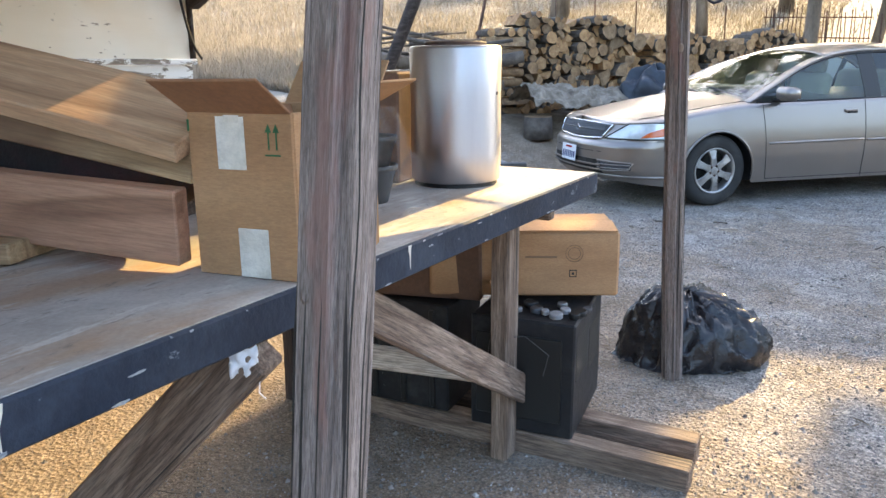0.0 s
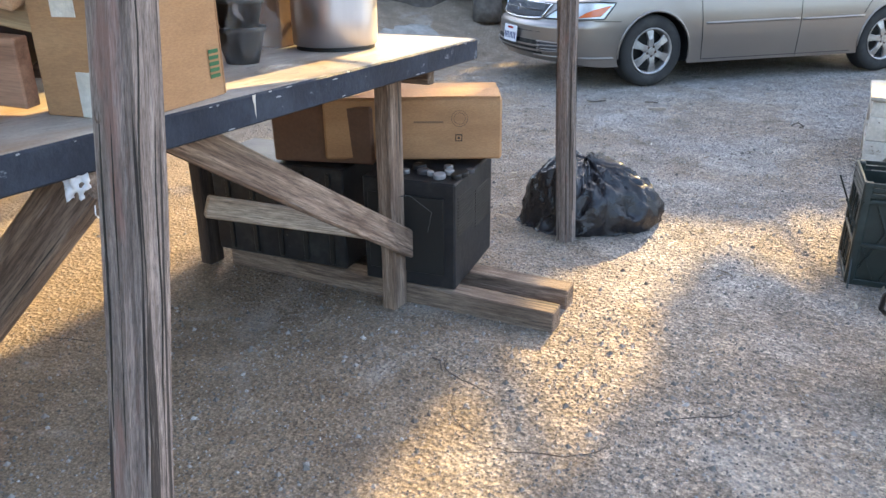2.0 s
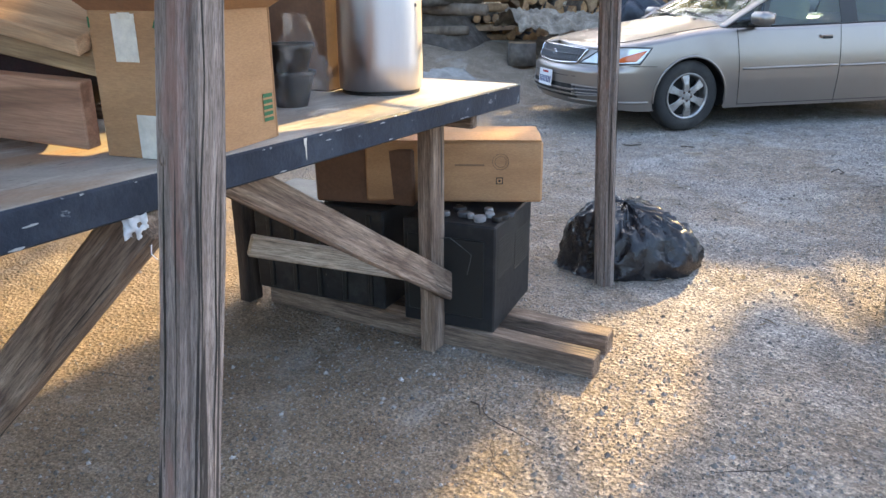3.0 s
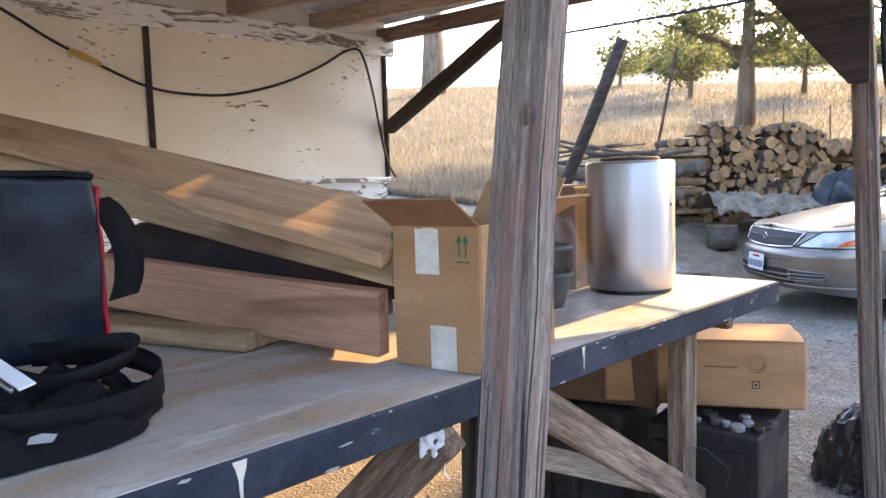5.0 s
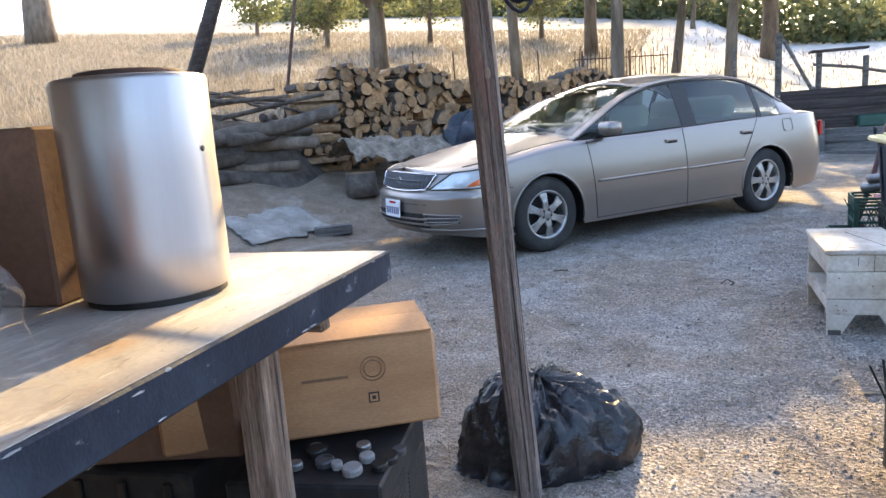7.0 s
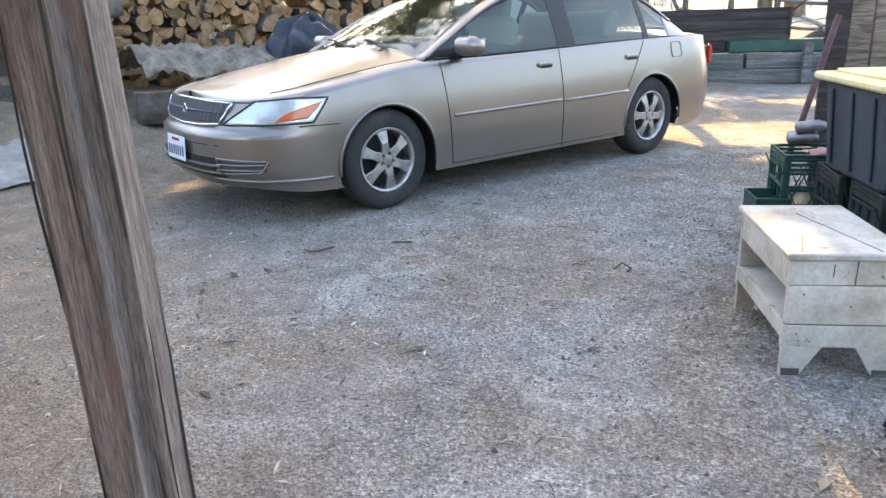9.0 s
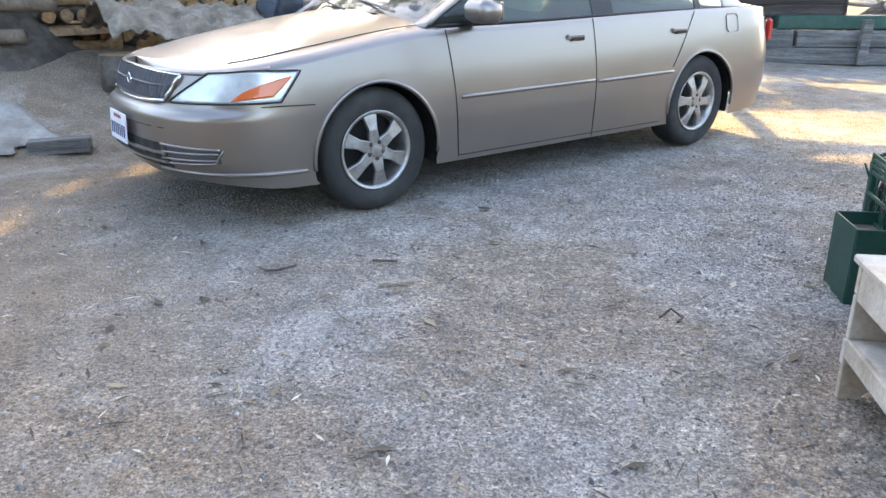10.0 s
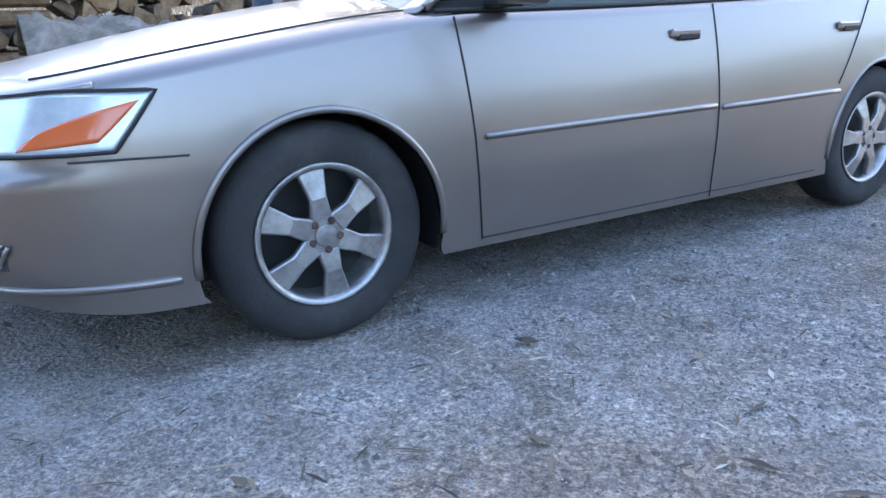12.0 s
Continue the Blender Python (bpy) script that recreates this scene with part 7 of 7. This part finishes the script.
tree(3.2, 33.0, 0.3, 8.0, 4.6, 3.5, 8000, 9, M_LEAFDARK, "dark green tree on the far field edge", (0.2, 0.1), 0.26)
tree(-36.0, 37.0, 0.75, 15.0, 4.0, 3.0, 3000, 10, M_LEAF, "thick pale trunk of a tall tree on the hill", (0.3, 0.1), 0.3, False)
for k, (bx, by) in enumerate(((-15.5, 33.0), (-11.5, 36.0), (-19.0, 40.0), (-6.5, 38.0), (9.5, 38.0), (0.5, 44.0), (-24.5, 42.0))):
    tree(bx, by, 0.12, 2.6 + 0.5 * (k % 3), 2.0 + 0.4 * (k % 2), 1.5, 3500, 40 + k, M_LEAF, "small airy green tree on the skyline", (0.1, 0.1), 0.17, False)


def far_wood():
    rng = random.Random(77)
    verts, faces = [], []
    for k in range(42000):
        a = rng.uniform(0.0, 1.0)
        x = -34 + 80 * a
        y = 58 + rng.uniform(-3, 6) + 6 * math.sin(a * 9)
        z = ground_z(x, y) + abs(rng.gauss(0, 1)) * (1.7 + 1.5 * noise.noise(Vector((x * 0.12, 0, 0)))) * (0.5 if x < -8 else 1.25)
        p = Vector((x, y, z))
        u = Vector((rng.uniform(-1, 1), rng.uniform(-1, 1), rng.uniform(-1, 1))).normalized()
        w = u.cross(Vector((rng.uniform(-1, 1), rng.uniform(-1, 1), rng.uniform(-1, 1)))).normalized()
        s = rng.uniform(0.12, 0.32)
        i = len(verts)
        verts += [tuple(p - u * s), tuple(p + w * s * 0.6), tuple(p + u * s), tuple(p - w * s * 0.6)]
        faces.append((i, i + 1, i + 2, i + 3))
    me = bpy.data.meshes.new("far_wood")
    me.from_pydata(verts, [], faces)
    me.materials.append(M_LEAF)
    tagged(part("far_wood", None, None, me=me), "hazy green brush along the far edge of the field", "wood", kind="stuff")


far_wood()


def wood_round_yard():
    """Trees and brush that close the yard behind the walk, seen in the car's windows."""
    rng = random.Random(78)
    verts, faces = [], []
    for k in range(60000):
        a = math.radians(rng.uniform(-205, 38))
        d = 44 + rng.uniform(-3, 5) + 4 * math.sin(a * 5)
        x, y = d * math.cos(a), 3.0 + d * math.sin(a)
        top = 6.5 + 3.0 * noise.noise(Vector((a * 4, 2, 0)))
        p = Vector((x, y, ground_z(x, y) + top * rng.random() ** 0.8))
        u = Vector((rng.uniform(-1, 1), rng.uniform(-1, 1), rng.uniform(-1, 1))).normalized()
        w = u.cross(Vector((rng.uniform(-1, 1), rng.uniform(-1, 1), rng.uniform(-1, 1)))).normalized()
        s = rng.uniform(0.16, 0.38)
        i = len(verts)
        verts += [tuple(p - u * s), tuple(p + w * s * 0.6), tuple(p + u * s), tuple(p - w * s * 0.6)]
        faces.append((i, i + 1, i + 2, i + 3))
    me = bpy.data.meshes.new("surrounding_wood")
    me.from_pydata(verts, [], faces)
    me.materials.append(M_LEAF)
    tagged(part("surrounding_wood", None, None, me=me), "green oak wood closing the yard, mirrored in the car windows", "wood", kind="stuff")


wood_round_yard()

# ---- dry grass, gravel, litter ----
def grass():
    rng = random.Random(51)
    verts, faces = [], []
    n = 0
    while n < 110000:
        y = 9.5 + 34 * rng.random() ** 1.7
        x = rng.uniform(-10 - (y - 9) * 1.2, 4 + (y - 9) * 0.5)
        if (x > -1.5 and rng.random() < 0.93) or ground_z(x, y) < 0.66 or (x > -4.6 and y < 14.6 and ground_z(x, y) < 0.8):
            continue
        n += 1
        z = ground_z(x, y) - 0.06
        h = rng.uniform(0.08, 0.30) * (0.6 + 0.7 * noise.noise(Vector((x * 0.5, y * 0.5, 2))) ** 2 + 0.2)
        a = rng.uniform(0, math.pi)
        w = 0.006 + 0.0006 * y
        lx, ly = rng.uniform(-0.14, 0.14), rng.uniform(-0.14, 0.14)
        i = len(verts)
        verts += [(x - w * math.cos(a), y - w * math.sin(a), z), (x + w * math.cos(a), y + w * math.sin(a), z), (x + lx, y + ly, z + 0.06 + h)]
        faces.append((i, i + 1, i + 2))
    me = bpy.data.meshes.new("dry_grass")
    me.from_pydata(verts, [], faces)
    me.materials.append(M_STRAW)
    tagged(part("dry_grass", None, None, me=me), "tall golden dry grass over the hillside", "grass", kind="stuff")


grass()


def pebbles():
    rng = random.Random(61)
    verts, faces = [], []
    for k in range(130000):
        y = 0.6 + 8.6 * rng.random()
        x = rng.uniform(-3.0, 2.0)
        if x < -0.9 and rng.random() < min(0.85, (-0.9 - x) * 0.9) * (1 if y < 4.5 else 0.3):
            continue
        s = rng.uniform(0.003, 0.0075) * (1.0 if rng.random() < 0.96 else 2.1)
        z = ground_z(x, y) + noise.noise(Vector((x * 0.7, y * 0.7, 0))) * 0.012
        a = rng.uniform(0, 6.28)
        i = len(verts)
        c, d = math.cos(a) * s, math.sin(a) * s
        e = rng.uniform(0.6, 1.1)
        verts += [(x + c, y + d, z - 0.002), (x - d * e, y + c * e, z - 0.002), (x - c, y - d, z - 0.002), (x + d * e, y - c * e, z - 0.002), (x + 0.2 * c, y + 0.2 * d, z + s * rng.uniform(0.5, 0.9))]
        faces += [(i, i + 1, i + 4), (i + 1, i + 2, i + 4), (i + 2, i + 3, i + 4), (i + 3, i, i + 4)]
    me = bpy.data.meshes.new("gravel")
    me.from_pydata(verts, [], faces)
    m, t, b = nodes_of("loose gravel")
    g = t.nodes.new("ShaderNodeNewGeometry")
    link(t, ramp_of(t, g.outputs["Random Per Island"], [(0.0, (0.10, 0.094, 0.087)), (0.5, (0.20, 0.188, 0.174)), (0.95, (0.31, 0.294, 0.275)), (1.0, (0.50, 0.485, 0.465))]), b.inputs["Base Color"])
    b.inputs["Roughness"].default_value = 0.9
    me.materials.append(m)
    tagged(part("gravel", None, None, me=me), "loose grey gravel scattered over the dirt yard", "gravel", kind="stuff")
    verts, faces = [], []
    for k in range(3000):
        y = 3.0 + 7.0 * rng.random()
        x = rng.uniform(-3.8, 2.0)
        z = ground_z(x, y) + 0.008
        a, L = rng.uniform(0, 6.28), rng.uniform(0.01, 0.05)
        w = rng.uniform(0.0015, 0.006) * (1 if k % 9 else 2.6)
        dx, dy = math.cos(a) * L, math.sin(a) * L
        i = len(verts)
        verts += [(x - dx, y - dy, z), (x - dy * w / L, y + dx * w / L, z + 0.004), (x + dx, y + dy, z + rng.uniform(0, 0.008)), (x + dy * w / L, y - dx * w / L, z + 0.003)]
        faces.append((i, i + 1, i + 2, i + 3))
    me = bpy.data.meshes.new("leaf_litter")
    me.from_pydata(verts, [], faces)
    m2, t, b = nodes_of("dry litter")
    g = t.nodes.new("ShaderNodeNewGeometry")
    link(t, ramp_of(t, g.outputs["Random Per Island"], [(0.0, (0.05, 0.04, 0.03)), (0.5, (0.16, 0.12, 0.08)), (0.85, (0.34, 0.27, 0.18)), (1.0, (0.6, 0.55, 0.46))]), b.inputs["Base Color"])
    b.inputs["Roughness"].default_value = 0.9
    me.materials.append(m2)
    tagged(part("leaf_litter", None, None, me=me), "dry leaves and bits of straw on the dirt", "litter", kind="stuff")
    for nm, pts, r, mat, lab in (("twig", [(-1.06, 6.33, 0.02), (-1.13, 6.28, 0.012), (-1.18, 6.27, 0.012), (-1.215, 6.30, 0.014)], 0.006, M_BARKLOG, "small dark curved twig on the dirt"),
                                 ("stick", [(-0.67, 6.21, 0.01), (-0.60, 6.225, 0.012), (-0.535, 6.25, 0.012)], 0.009, M_RAFTER, "pale splinter of wood on the dirt"),
                                 ("twig", [(-0.76, 6.46, 0.01), (-0.71, 6.46, 0.012), (-0.65, 6.47, 0.01)], 0.006, M_BARKLOG, "short dark twig on the dirt"),
                                 ("twig", [(0.42, 6.05, 0.012), (0.46, 6.09, 0.03), (0.50, 6.06, 0.012), (0.48, 6.02, 0.01)], 0.005, M_BARKLOG, "small dark looped twig on the dirt"),
                                 ("twig", [(-0.30, 1.95, 0.01), (-0.26, 1.93, 0.02), (-0.24, 1.90, 0.008)], 0.003, M_BARKLOG, "tiny twig on the dirt")):
        tagged(part(nm, tube_bm(pts, r, 6), mat), lab, "twig")
    for x, y, s in ((-0.36, 7.31, 0.07), (-1.29, 5.94, 0.06), (-1.6, 6.55, 0.05), (-2.2, 6.7, 0.05)):
        lf = part("dry_leaf", sheet_bm(lambda u, v: (s * (u - 0.5), s * 0.6 * (v - 0.5) * (1 - (2 * u - 1) ** 2), 0.012 + 0.02 * abs(noise.noise(Vector((u * 3 + x, v * 3, 1))))), 8, 6), M_STRAW, m=pose(x, y, 0.0, 0, 0, 360 * s * 7))
        tagged(lf, "curled dry leaf on the dirt", "leaf", "dry leaves on the yard")


pebbles()


def soil_cracks():
    g = thing("soil_cracks", pose(0, 0, 0), "thin branching drying cracks in the dirt", "cracks", kind="structure")
    rng = random.Random(91)
    for x, y, a, n in ((-0.30, 2.05, -0.5, 14), (0.0, 1.62, 0.1, 18), (0.02, 1.62, 2.3, 12), (0.28, 1.55, -0.6, 14), (0.45, 1.95, 0.6, 10), (-1.75, 1.75, -1.0, 12), (-1.62, 1.45, 0.5, 9)):
        pts = []
        for i in range(n):
            pts.append((x, y, noise.noise(Vector((x * 0.7, y * 0.7, 0))) * 0.012 + 0.0005))
            a += rng.uniform(-0.5, 0.5)
            x, y = x + 0.03 * math.cos(a), y + 0.03 * math.sin(a)
        part("crack", tube_bm(pts, 0.001, 4, [0.0004 + 0.0015 * math.sin(math.pi * (i + 0.5) / n) for i in range(n)]), M_BARKLOG, g)


soil_cracks()
